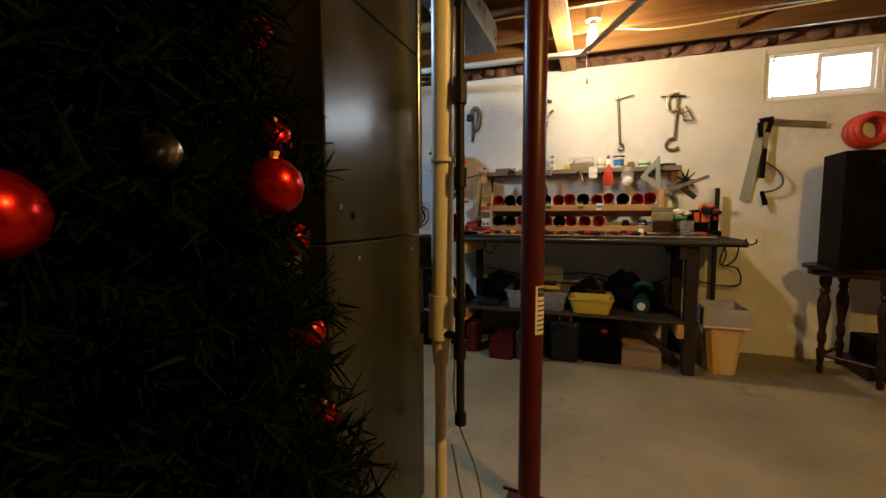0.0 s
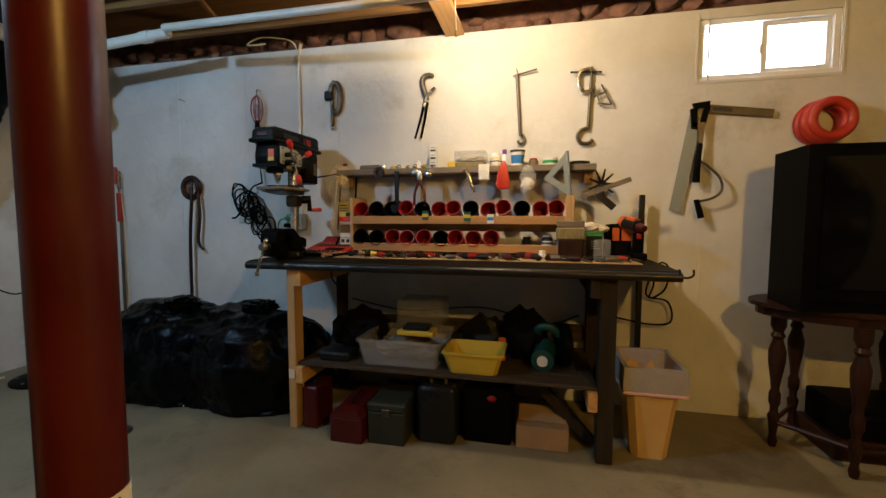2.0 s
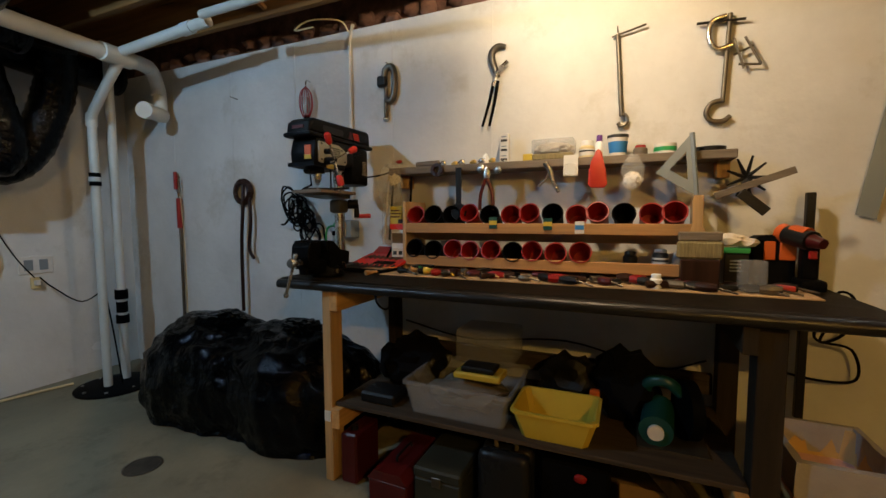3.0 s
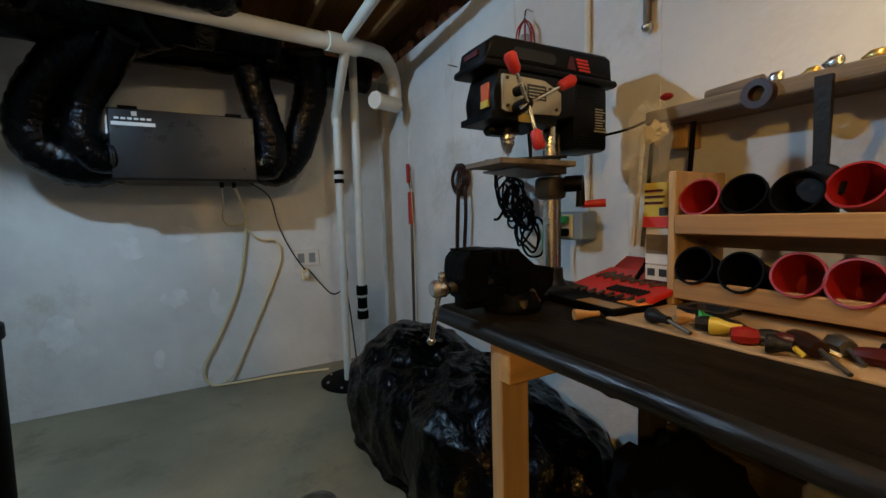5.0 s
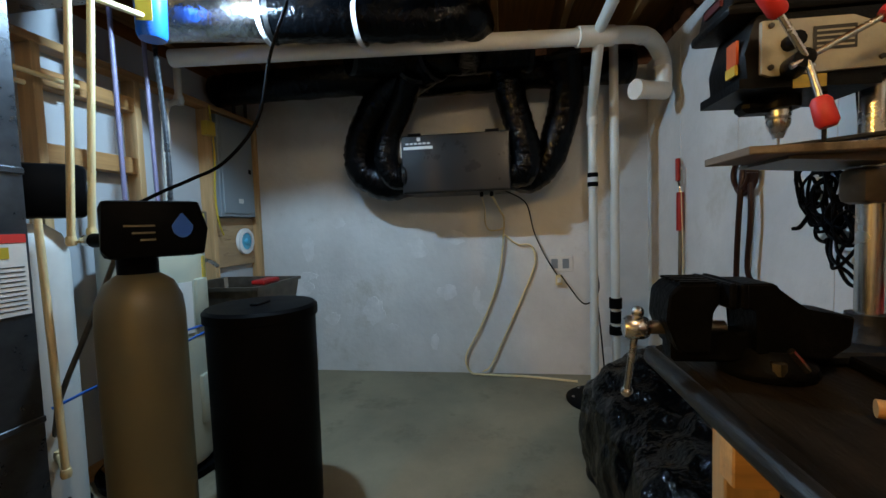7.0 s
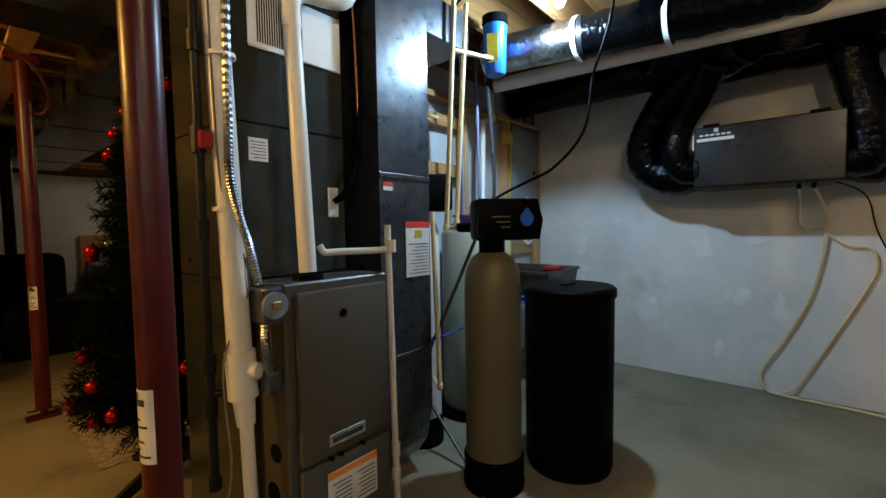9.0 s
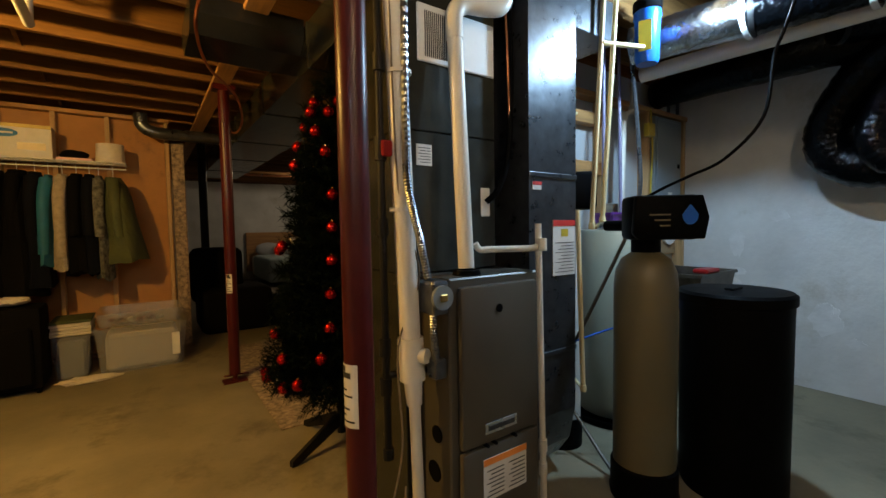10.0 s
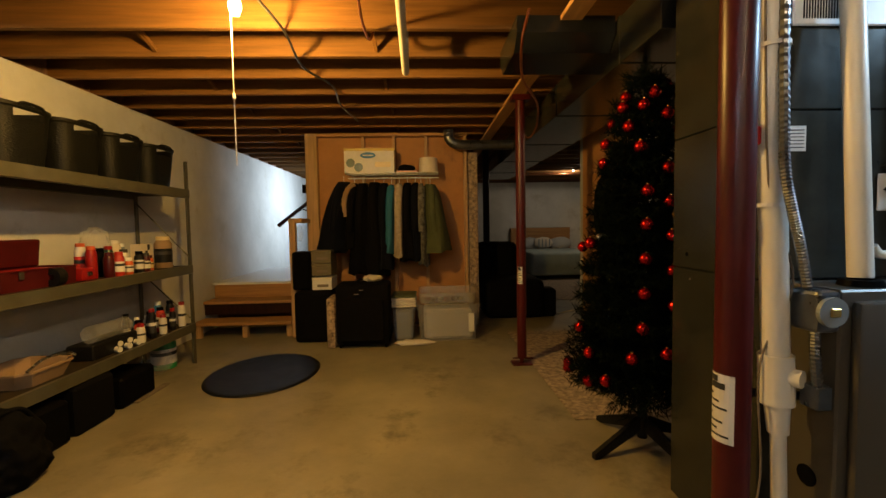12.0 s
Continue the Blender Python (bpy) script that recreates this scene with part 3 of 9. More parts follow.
# steel posts
def steel_post(x, y, label, face):
    g = group_of("steel_post", (x, y, 0), label, "support post", "red steel posts")
    part("tube", rod(B(), (x, y, 0.06), (x, y, 2.30), 0.0415, seg=28), M_RUST, g, smooth=True)
    part("base_plate", bx(x - 0.09, x + 0.09, y - 0.06, y + 0.06, 0, 0.012, 0.002), M_RUST, g)
    part("screw_jack", rod(B(), (x, y, 0.012), (x, y, 0.06), 0.02, seg=12), M_RUST, g)
    part("cross_pin", rod(B(), (x - 0.1, y + 0.01, 0.05), (x + 0.08, y - 0.01, 0.05), 0.007, seg=8), M_RUST, g)
    part("cap_plate", bx(x - 0.08, x + 0.08, y - 0.05, y + 0.05, 2.30, 2.344, 0.002), M_RUST, g)
    for a0, spread, z0, z1 in face:
        b = B()
        n = 8
        for i in range(n):
            a, c = (radians(a0 + spread * (k / n - 0.5)) for k in (i, i + 1))
            b.faces.new([b.verts.new((x + 0.0427 * math.cos(q), y + 0.0427 * math.sin(q), z)) for q, z in ((a, z0), (c, z0), (c, z1), (a, z1))])
        st_ = part("sticker", b, M_LABEL, g, "worn white paper sticker")
        b = B()
        for r in range(9):
            z = z0 + (z1 - z0) * (0.08 + 0.1 * r)
            w = (0.8, 0.5, 0.65, 0.3, 0.75, 0.55, 0.35, 0.7, 0.5)[r] * spread
            h = 0.016 if r in (7, 8) else 0.006
            for i in range(5):
                a, c = (radians(a0 - spread * 0.42 + w * k / 5) for k in (i, i + 1))
                b.faces.new([b.verts.new((x + 0.0433 * math.cos(q), y + 0.0433 * math.sin(q), zz)) for q, zz in ((a, z), (c, z), (c, z + h), (a, z + h))])
        part("print_block", b, M_INK, st_)
    return g


steel_post(-0.455, 1.785, "dark red steel post with a white sticker beside the furnace", ((-2, 125, 0.675, 0.85),))
steel_post(-0.52, -0.85, "dark red steel post on a foot plate beside the rug", ((60, 60, 0.72, 0.87),))

# furnace
fx0, fx1, fy, py = -1.285, -0.838, 1.705, 1.49
fu = group_of("furnace", (-1.05, 1.3, 0), "grey enamelled upright gas furnace with plenum and two door panels", "furnace")
part("cabinet", bx(fx0, fx1, 0.96, fy - 0.02, 0.03, 1.035, 0.006), M_FURN, fu)
part("base", bx(fx0 + 0.02, fx1 - 0.02, 0.98, fy - 0.05, 0, 0.03), M_BLACK, fu)
d1 = part("upper_door", bx(fx0 + 0.03, fx1 - 0.03, fy - 0.019, fy + 0.012, 0.415, 1.005, 0.012, seg=2), M_FURN, fu, smooth=True)
part("peephole", rod(B(), (-1.045, fy + 0.010, 0.915), (-1.045, fy + 0.0145, 0.915), 0.016, seg=16), M_BLACK, d1)
part("maker_plate", bx(-1.13, -0.97, fy + 0.0125, fy + 0.016, 0.452, 0.495, 0.002), M_STEEL, d1, "brushed maker's plate")
part("plate_bar", bx(-1.115, -0.985, fy + 0.0165, fy + 0.018, 0.465, 0.482), M_INK, d1)
d2 = part("lower_door", bx(fx0 + 0.03, fx1 - 0.03, fy - 0.019, fy + 0.012, 0.05, 0.405, 0.012, seg=2), M_FURN, fu, smooth=True)
wl = part("warning_label", bx(-1.18, -0.96, fy + 0.0125, fy + 0.0145, 0.20, 0.36), M_LABEL, d2, "white warning label with an orange head")
part("label_head", bx(-1.18, -0.96, fy + 0.015, fy + 0.016, 0.335, 0.36), M_ORINK, d2)
b = B()
for r in range(7):
    for c in range(2):
        box(b, -1.17 + 0.11 * c, -1.085 + 0.11 * c - 0.01 * (r % 3), fy + 0.015, fy + 0.016, 0.215 + 0.016 * r, 0.219 + 0.016 * r)
part("print_block", b, M_INK, d2)
for x in (-1.12, -1.02, -0.98):
    part("door_knob", rod(B(), (x, fy - 0.01, 0.41), (x, fy + 0.02, 0.41), 0.007, seg=8), M_BLACK, fu)
for y, z, r in ((1.60, 0.45, 0.032), (1.58, 0.30, 0.04)):
    part("side_hole", rod(B(), (fx1 - 0.004, y, z), (fx1 + 0.004, y, z), r, seg=16), M_BLACK, fu)
b = B()
box(b, -1.235, -0.77, 1.0, py, 1.042, 1.045 + 0.54, 0.003)
box(b, -1.235, -0.77, 1.0, py, 1.588, 2.33, 0.003)
part("plenum", b, M_DUCT, fu, "dull grey sheet-metal plenum")
part("return_side", bx(-0.835, -0.77, 1.0, py, 0.02, 1.038, 0.003), M_DUCT, fu)
for y, z in ((1.05, 1.12), (1.12, 1.0), (1.42, 1.0), (1.30, 0.35), (1.02, 1.95), (1.46, 1.95)):
    part("screw", rod(B(), (-0.772, y, z), (-0.767, y, z), 0.006, seg=8), M_STEEL, fu)
part("knockout", rod(B(), (-0.772, 1.10, 1.10), (-0.768, 1.10, 1.10), 0.009, seg=12), M_BLACK, fu)
part("drive_cleat", bx(-0.784, -0.764, py - 0.01, py + 0.01, 1.06, 1.98, 0.003), M_GALV, fu)
gr = part("grille", bx(-1.225, -0.845, py + 0.001, py + 0.012, 1.845, 2.06, 0.004), M_WHITE, fu, "white stamped return-air grille")
for i in range(20):
    z = 1.865
    part("slot", bx(-0.88 - 0.009 * i, -0.8755 - 0.009 * i, py + 0.0122, py + 0.0135, z, 2.035), M_BLACK, gr)
part("paper_label", bx(-0.905, -0.835, py + 0.001, py + 0.003, 1.455, 1.535), M_LABEL, fu, "small white rating label")
b = B()
for r in range(6):
    box(b, -0.898, -0.85 + 0.008 * (r % 2), py + 0.0035, py + 0.0042, 1.465 + 0.011 * r, 1.468 + 0.011 * r)
part("print_block", b, M_INK, fu)
part("access_plate", bx(-1.20, -1.15, py + 0.001, py + 0.006, 1.26, 1.38, 0.003), M_LABEL, fu)

# return-air drop
rt = group_of("return_duct", (-1.48, 1.3, 0), "shiny galvanised return-air duct standing beside the furnace", "duct")
outline = [(1.585, 0.34), (1.585, 2.33), (0.98, 2.33), (0.98, 0.02), (1.38, 0.02), (1.48, 0.07), (1.55, 0.17)]
part("duct", prism(B(), outline, "x", -1.66, -1.345), M_GALV, rt)
for z in (1.43, 0.62):
    part("seam", bx(-1.663, -1.342, 1.584, 1.592, z, z + 0.022, 0.003), M_GALV, rt)
t_ = part("notice", bx(-1.65, -1.495, 1.586, 1.589, 0.985, 1.24), M_LABEL, rt, "red-headed white notice")
part("notice_head", bx(-1.65, -1.495, 1.5895, 1.5902, 1.213, 1.24), M_REDINK, rt)
part("notice_mark", bx(-1.60, -1.55, 1.5895, 1.5902, 1.165, 1.20), M_YELLOW, rt)
b = B()
for r in range(10):
    box(b, -1.64, -1.51 - 0.02 * (r % 3), 1.5895, 1.5902, 1.0 + 0.015 * r, 1.003 + 0.015 * r)
part("print_block", b, M_INK, rt)
part("small_sticker", bx(-1.42, -1.365, 1.586, 1.588, 1.375, 1.41), M_LABEL, rt)
part("sticker_head", bx(-1.42, -1.365, 1.5885, 1.589, 1.395, 1.41), M_REDINK, rt)
# black sheet stands in for the deep shade between plenum and return duct
solo("gap_shade_panel", bx(-1.343, -1.237, 1.10, 1.12, 1.045, 2.33), M_MATTE, "black sheet standing for the shade between plenum and return duct", "duct lining", kind="structure")
rb = group_of("overhead_return", (-1.9, 1.3, 2.2), "galvanised box duct over the plumbing corner", "duct")
part("duct", bx(-2.05, -1.665, 1.05, 1.55, 2.16, 2.36, 0.004), M_GALV, rb)

# pipes round the furnace
g = group_of("vent_pipe", (-0.975, 1.6, 1.04), "white plastic vent pipe rising from the furnace", "pipe")
part("pipe", sweep(B(), [(-0.975, 1.612, 1.06), (-0.977, 1.555, 1.95)], 0.0305, 20, 1), M_PVC, g, smooth=True)
part("elbow", sweep(B(), [(-0.977, 1.555, 1.93), (-0.98, 1.555, 2.03), (-1.03, 1.56, 2.07), (-1.12, 1.58, 2.075), (-1.19, 1.59, 2.10), (-1.22, 1.585, 2.2), (-1.22, 1.55, 2.33)], 0.034, 18, 5), M_PVC, g, smooth=True)
part("flange", lathe(B(), [(0.03, 0), (0.055, 0), (0.05, 0.018), (0.034, 0.02)], (-0.975, 1.612, 1.036), 20), M_BLACK, g, smooth=True)
g = group_of("intake_pipe", (-0.72, 1.58, 0), "thick white plastic pipe stepping down to a narrow drain", "pipe")
part("pipe", rod(B(), (-0.708, 1.545, 2.33), (-0.733, 1.598, 0.76), 0.037, seg=20), M_PVC, g, smooth=True)
part("coupling", rod(B(), (-0.732, 1.596, 0.83), (-0.736, 1.60, 0.68), 0.046, seg=20), M_PVC, g, smooth=True)
part("reducer", rod(B(), (-0.737, 1.60, 0.68), (-0.74, 1.603, 0.59), 0.034, 0.028, 18), M_PVC, g, smooth=True)
part("drain", rod(B(), (-0.74, 1.603, 0.60), (-0.747, 1.62, 0.0), 0.021, seg=16), M_PVC, g, smooth=True)
part("side_tee", rod(B(), (-0.735, 1.60, 0.77), (-0.765, 1.655, 0.77), 0.026, seg=16), M_PVC, g, smooth=True)
for z in (1.75, 1.28):
    part("strap", lathe(B(), [(0.039, -0.006), (0.043, -0.006), (0.043, 0.006), (0.039, 0.006)], (-0.72, 1.575, z), 18), M_LABEL, g)
g = group_of("flex_conduit", (-0.79, 1.63, 0.9), "ribbed flexible steel conduit down to a junction box", "conduit")
wav = lambda s, i: 0.0125 + (0.002 if i % 2 else 0)
part("conduit", sweep(B(), [(-0.735, 1.60, 2.33), (-0.728, 1.602, 1.88), (-0.71, 1.63, 1.55), (-0.70, 1.65, 1.377), (-0.72, 1.655, 1.26), (-0.748, 1.652, 1.163), (-0.775, 1.65, 1.04)], wav, 8, 26), M_GALV, g)
part("conduit", sweep(B(), [(-0.778, 1.675, 0.915), (-0.775, 1.68, 0.85), (-0.79, 1.675, 0.76)], wav, 8, 14), M_GALV, g)
jb = part("junction_box", bx(-0.834, -0.765, 1.60, 1.695, 0.915, 1.035, 0.012, seg=2), M_GALV, g, "round-cornered grey junction box")
part("cover", rod(B(), (-0.80, 1.695, 0.977), (-0.80, 1.708, 0.977), 0.042, seg=24), M_PANEL, jb)
part("plug", bx(-0.815, -0.785, 1.709, 1.716, 0.965, 0.99, 0.003), M_BRASS, jb)
part("lower_box", bx(-0.824, -0.775, 1.63, 1.69, 0.69, 0.76, 0.005), M_GALV, g)
g = group_of("gas_pipe", (-0.655, 1.55, 0.4), "black iron gas pipe with a red shut-off valve", "pipe")
part("pipe", rod(B(), (-0.655, 1.545, 2.33), (-0.655, 1.56, 0.40), 0.0135, seg=12), M_IRON, g, smooth=True)
for z in (1.78, 1.22, 0.80, 0.66):
    part("fitting", rod(B(), (-0.655, 1.552, z - 0.03), (-0.655, 1.552, z + 0.03), 0.021, seg=10), M_IRON, g, smooth=True)
part("branch", rod(B(), (-0.655, 1.556, 0.70), (-0.82, 1.60, 0.70), 0.0135, seg=10), M_IRON, g, smooth=True)
part("valve_body", rod(B(), (-0.655, 1.55, 1.45), (-0.655, 1.55, 1.53), 0.022, seg=10), M_IRON, g)
part("valve_handle", bx(-0.685, -0.645, 1.57, 1.585, 1.46, 1.515, 0.005), M_RED, g)
part("drip_leg_cap", rod(B(), (-0.655, 1.56, 0.40), (-0.655, 1.56, 0.44), 0.02, seg=10), M_IRON, g)
solo("thermostat_wire", sweep(B(), [(-0.69, 1.57, 2.2), (-0.685, 1.59, 1.7), (-0.70, 1.60, 1.3), (-0.76, 1.62, 1.05), (-0.68, 1.60, 0.8), (-0.69, 1.60, 0.45), (-0.62, 1.62, 0.22), (-0.60, 1.62, 0.1), (-0.66, 1.63, 0.06), (-0.70, 1.60, 0.3)], 0.0035, 6), M_GREYWOOD, "thin brown wire looping down the pipes", "wire")
g = group_of("condensate_pipe", (-1.272, 1.69, 0), "thin white plastic condensate pipe beside the furnace", "pipe")
part("upright", rod(B(), (-1.305, 1.70, 0.0), (-1.305, 1.672, 1.225), 0.0135, seg=12), M_PVC, g, smooth=True)
for z in (0.30, 0.20, 1.14):
    part("joint", rod(B(), (-1.305, 1.695, z - 0.025), (-1.305, 1.694, z + 0.025), 0.018, seg=12), M_PVC, g, smooth=True)
part("arm", sweep(B(), [(-1.305, 1.675, 1.13), (-1.26, 1.66, 1.125), (-1.12, 1.60, 1.125), (-1.07, 1.58, 1.125), (-1.05, 1.575, 1.15)], 0.0135, 12, 4), M_PVC, g, smooth=True)
for i, (r, m, lab) in enumerate(((0.013, M_BLACK, "black foam-wrapped refrigerant line"), (0.006, M_COPPER, "thin copper refrigerant line"))):
    solo("refrigerant_line", sweep(B(), [(-1.30 + 0.02 * i, 1.50, 2.33), (-1.305 + 0.02 * i, 1.52, 1.95), (-1.28, 1.53, 1.55), (-1.22, 1.53, 1.38), (-1.175, 1.50, 1.32)], r, 10), m, lab, "pipe", smooth=True)
solo("paper_tag", bx(-0.82, -0.775, 1.495, 1.50, 0.02, 0.13), M_CARTON, "small tan paper tag at the foot of the plenum", "tag")

# main supply trunk and branch over the tree
g = group_of("supply_trunk", (-1.0, -1.5, 2.1), "dull grey supply duct running along under the joists", "duct")
part("duct", bx(-1.30, -0.75, -5.2, 0.92, 2.10, 2.345, 0.004), M_DUCT, g)
for y in (-4.2, -3.0, -1.8, -0.6, 0.5):
    part("seam", bx(-1.305, -0.745, y, y + 0.025, 2.095, 2.35, 0.003), M_DUCT, g)
part("branch", prism(B(), [(-0.02, 2.28), (0.06, 2.20), (0.40, 2.20), (0.48, 2.28), (0.48, 2.37), (-0.02, 2.37)], "x", -0.745, -0.20), M_DUCT, g)
solo("end_duct", bx(-1.13, -0.905, 2.25, 3.14, 2.20, 2.374, 0.003), M_GALV, "short galvanised duct boot hanging between joists", "duct")
solo("round_duct", sweep(B(), [(0.02, -2.20, 2.36), (0.01, -2.20, 2.25), (-0.10, -2.20, 2.19), (-0.40, -2.22, 2.19), (-0.75, -2.25, 2.19)], lambda s, i: 0.055 + (0.003 if i % 2 else 0), 16, 6), M_GALV, "shiny round flexible duct crossing to the trunk", "duct", smooth=True)

# softener, brine drum, heater
g = group_of("water_softener", (-1.77, 1.87, 0), "tan resin water-softener tank with a black control head", "water softener")
part("tank", lathe(B(), [(0, 0.03), (0.128, 0.03), (0.13, 0.16), (0.13, 0.95), (0.124, 1.01), (0.10, 1.065), (0.06, 1.095), (0.035, 1.105), (0.035, 1.13), (0, 1.13)], (-1.77, 1.87, 0), 36), M_TAN, g, smooth=True)
part("boot", lathe(B(), [(0.0, 0), (0.14, 0), (0.14, 0.15), (0.131, 0.16)], (-1.77, 1.87, 0), 36), M_BLACK, g, smooth=True)
hm = Matrix.Translation((-1.765, 1.935, 1.24)) @ pose(0, 0, 0, 0, 0, -41)
hd = part("control_head", box(B(), -0.135, 0.135, -0.09, 0.06, -0.09, 0.095, 0.02, hm, 2), M_BLACK, g, smooth=True)
vb = prism(B(), [(-0.135, -0.085), (-0.15, 0.0), (-0.125, 0.09), (0.13, 0.09), (0.14, -0.06), (0.12, -0.085)], "y", 0.061, 0.10)
bmesh.ops.bevel(vb, geom=list(vb.edges), offset=0.006, segments=2, affect="EDGES", profile=0.5)
bmesh.ops.transform(vb, matrix=hm, verts=vb.verts)
part("front_cover", vb, M_BLACK, hd, smooth=True)
drop = prism(B(), [(-0.075 + 0.03 * math.sin(a) * (1 if math.cos(a) < 0 else 1 - 0.75 * math.cos(a)), 0.012 + 0.04 * math.cos(a)) for a in [j * math.pi / 10 for j in range(20)]], "y", 0.1005, 0.103)
bmesh.ops.transform(drop, matrix=hm, verts=drop.verts)
part("display_mark", drop, M_BLUE, hd, "blue drop-shaped mark")
b = B()
for r in range(3):
    box(b, 0.0, 0.08 - 0.02 * r, 0.1005, 0.102, 0.01 - 0.022 * r, 0.016 - 0.022 * r, 0, hm)
part("print_block", b, M_TAN, hd)
part("neck", rod(B(), (-1.77, 1.87, 1.09), (-1.77, 1.87, 1.16), 0.06, seg=20), M_BLACK, g, smooth=True)
part("bypass_valve", rod(B(), (-1.79, 1.84, 1.21), (-1.83, 1.64, 1.21), 0.026, seg=12), M_BLACK, g, smooth=True)
part("union", rod(B(), (-1.83, 1.64, 1.21), (-1.84, 1.59, 1.21), 0.02, seg=12), M_STEEL, g, smooth=True)
# black ring drawn as a shadow line round the foot of the boot
part("shadow_ring", lathe(B(), [(0.1402, 0.02), (0.144, 0.02), (0.144, 0.03), (0.1402, 0.03)], (-1.77, 1.87, 0), 36), M_BLACK, g)
g = group_of("brine_drum", (-2.16, 2.07, 0), "round black plastic brine drum with a flat lid", "drum")
part("drum", lathe(B(), [(0, 0), (0.205, 0), (0.213, 0.03), (0.218, 0.86), (0, 0.86)], (-2.16, 2.07, 0), 44), M_BLACK, g, smooth=True)
part("lid", lathe(B(), [(0.219, 0.861), (0.228, 0.863), (0.228, 0.90), (0.215, 0.912), (0.0, 0.916)], (-2.16, 2.07, 0), 44), M_BLACK, g, smooth=True)
part("lid_handle", bx(-2.20, -2.10, 2.05, 2.09, 0.914, 0.924, 0.004), M_BLACK, g)
g = group_of("water_heater", (-2.44, 1.30, 0), "tall pale grey electric water heater with access covers", "water heater")
part("tank", lathe(B(), [(0, 0.04), (0.225, 0.04), (0.23, 0.06), (0.23, 1.17), (0.222, 1.185), (0, 1.19)], (-2.44, 1.30, 0), 40), M_HEATER, g, smooth=True)
part("foot_ring", lathe(B(), [(0.0, 0), (0.2, 0), (0.2, 0.04)], (-2.44, 1.30, 0), 30), M_BLACK, g)
for z in (0.86, 0.36):
    c = part("access_cover", box(B(), -0.055, 0.055, 0.215, 0.245, -0.13, 0.13, 0.012, Matrix.Translation((-2.44, 1.30, z)) @ pose(0, 0, 0, 0, 0, 12), 2), M_HEATER, g, smooth=True)
for a, z0, z1, m, n_ in ((-14, 0.72, 0.98, M_LABEL, "data_label"), (28, 0.9, 1.1, M_YELLOW, "energy_label")):
    part(n_, box(B(), -0.035, 0.035, 0.2275, 0.2335, 0, z1 - z0, 0, Matrix.Translation((-2.44, 1.30, z0)) @ pose(0, 0, 0, 0, 0, a)), m, g)
solo("drain_pan", lathe(B(), [(0, 0.0), (0.29, 0.0), (0.30, 0.04), (0.294, 0.04), (0.285, 0.006), (0, 0.006)], (-2.44, 1.30, 0.001), 36), M_BLACK, "shallow black pan round the heater's foot", "pan")
g = group_of("filter_tank", (-1.86, 1.33, 0), "slim white filter tank with a black head", "water filter")
part("tank", lathe(B(), [(0, 0.1), (0.108, 0.1), (0.11, 1.17), (0.09, 1.24), (0.04, 1.28), (0, 1.28)], (-1.86, 1.33, 0), 28), M_TANKW, g, smooth=True)
part("boot", lathe(B(), [(0, 0), (0.118, 0), (0.118, 0.16), (0.111, 0.16)], (-1.86, 1.33, 0), 28), M_BLACK, g, smooth=True)
hm = Matrix.Translation((-1.88, 1.36, 1.40)) @ pose(0, 0, 0, 0, 0, -40)
part("control_head", box(B(), -0.14, 0.14, -0.08, 0.09, -0.10, 0.10, 0.02, hm, 2), M_BLACK, g, smooth=True)
part("red_mark", box(B(), 0.05, 0.09, 0.0905, 0.092, 0.0, 0.012, 0, hm), M_REDINK, g)
g = group_of("blue_filter", (-2.14, 1.66, 2.03), "blue cartridge filter housing under the joists", "water filter")
part("bowl", lathe(B(), [(0, 0), (0.05, 0.0), (0.058, 0.02), (0.062, 0.22), (0.066, 0.23), (0.066, 0.26), (0, 0.26)], (-2.14, 1.66, 2.04), 24), M_BLUE, g, smooth=True)
part("cap", lathe(B(), [(0.06, 0.26), (0.07, 0.27), (0.07, 0.31), (0, 0.32)], (-2.14, 1.66, 2.04), 24), M_BLACK, g, smooth=True)
part("paper_label", box(B(), -0.03, 0.03, 0.0625, 0.066, 0.05, 0.20, 0, Matrix.Translation((-2.14, 1.66, 2.04)) @ pose(0, 0, 0, 0, 0, -70)), M_YELLOW, g)


def pipe_run(label, m, r, *runs, category="pipe", name="water_pipe"):
    pts = [p for run in runs for p in run]
    g = group_of(name, (pts[0][0], pts[0][1], min(p[2] for p in pts)), label, category)
    for run in runs:
        part("run", sweep(B(), run, r, 12, 1), m, g, smooth=True)
        for p in run[1:-1]:
            part("elbow", lathe(B(), [(0, -r * 1.5), (r * 1.2, -r * 1.3), (r * 1.45, 0), (r * 1.2, r * 1.3), (0, r * 1.5)], p, 10), m, g, smooth=True)
    return g


pipe_run("cream plastic water pipe to the softener", M_CREAM, 0.0125, [(-1.87, 1.59, 2.36), (-1.813, 1.565, 1.21), (-1.84, 1.59, 1.21)])
pipe_run("cream plastic water pipe beside its twin", M_CREAM, 0.0125, [(-1.935, 1.616, 2.36), (-1.877, 1.582, 1.24), (-1.85, 1.64, 1.22)])
pipe_run("cream plastic pipe crossing to the blue filter", M_CREAM, 0.0125, [(-1.86, 1.59, 2.11), (-2.10, 1.68, 2.11), (-2.12, 1.67, 2.16)])
pipe_run("cream plastic drain loop in front of the filter tank", M_CREAM, 0.012, [(-1.72, 1.55, 1.29), (-1.70, 1.60, 0.42), (-1.80, 1.45, 0.42), (-1.86, 1.40, 0.44)])
pipe_run("cream plastic pipe along the studs", M_CREAM, 0.011, [(-1.70, 1.10, 1.94), (-2.3, 1.10, 1.94)], [(-1.70, 1.12, 1.88), (-2.05, 1.12, 1.88)])
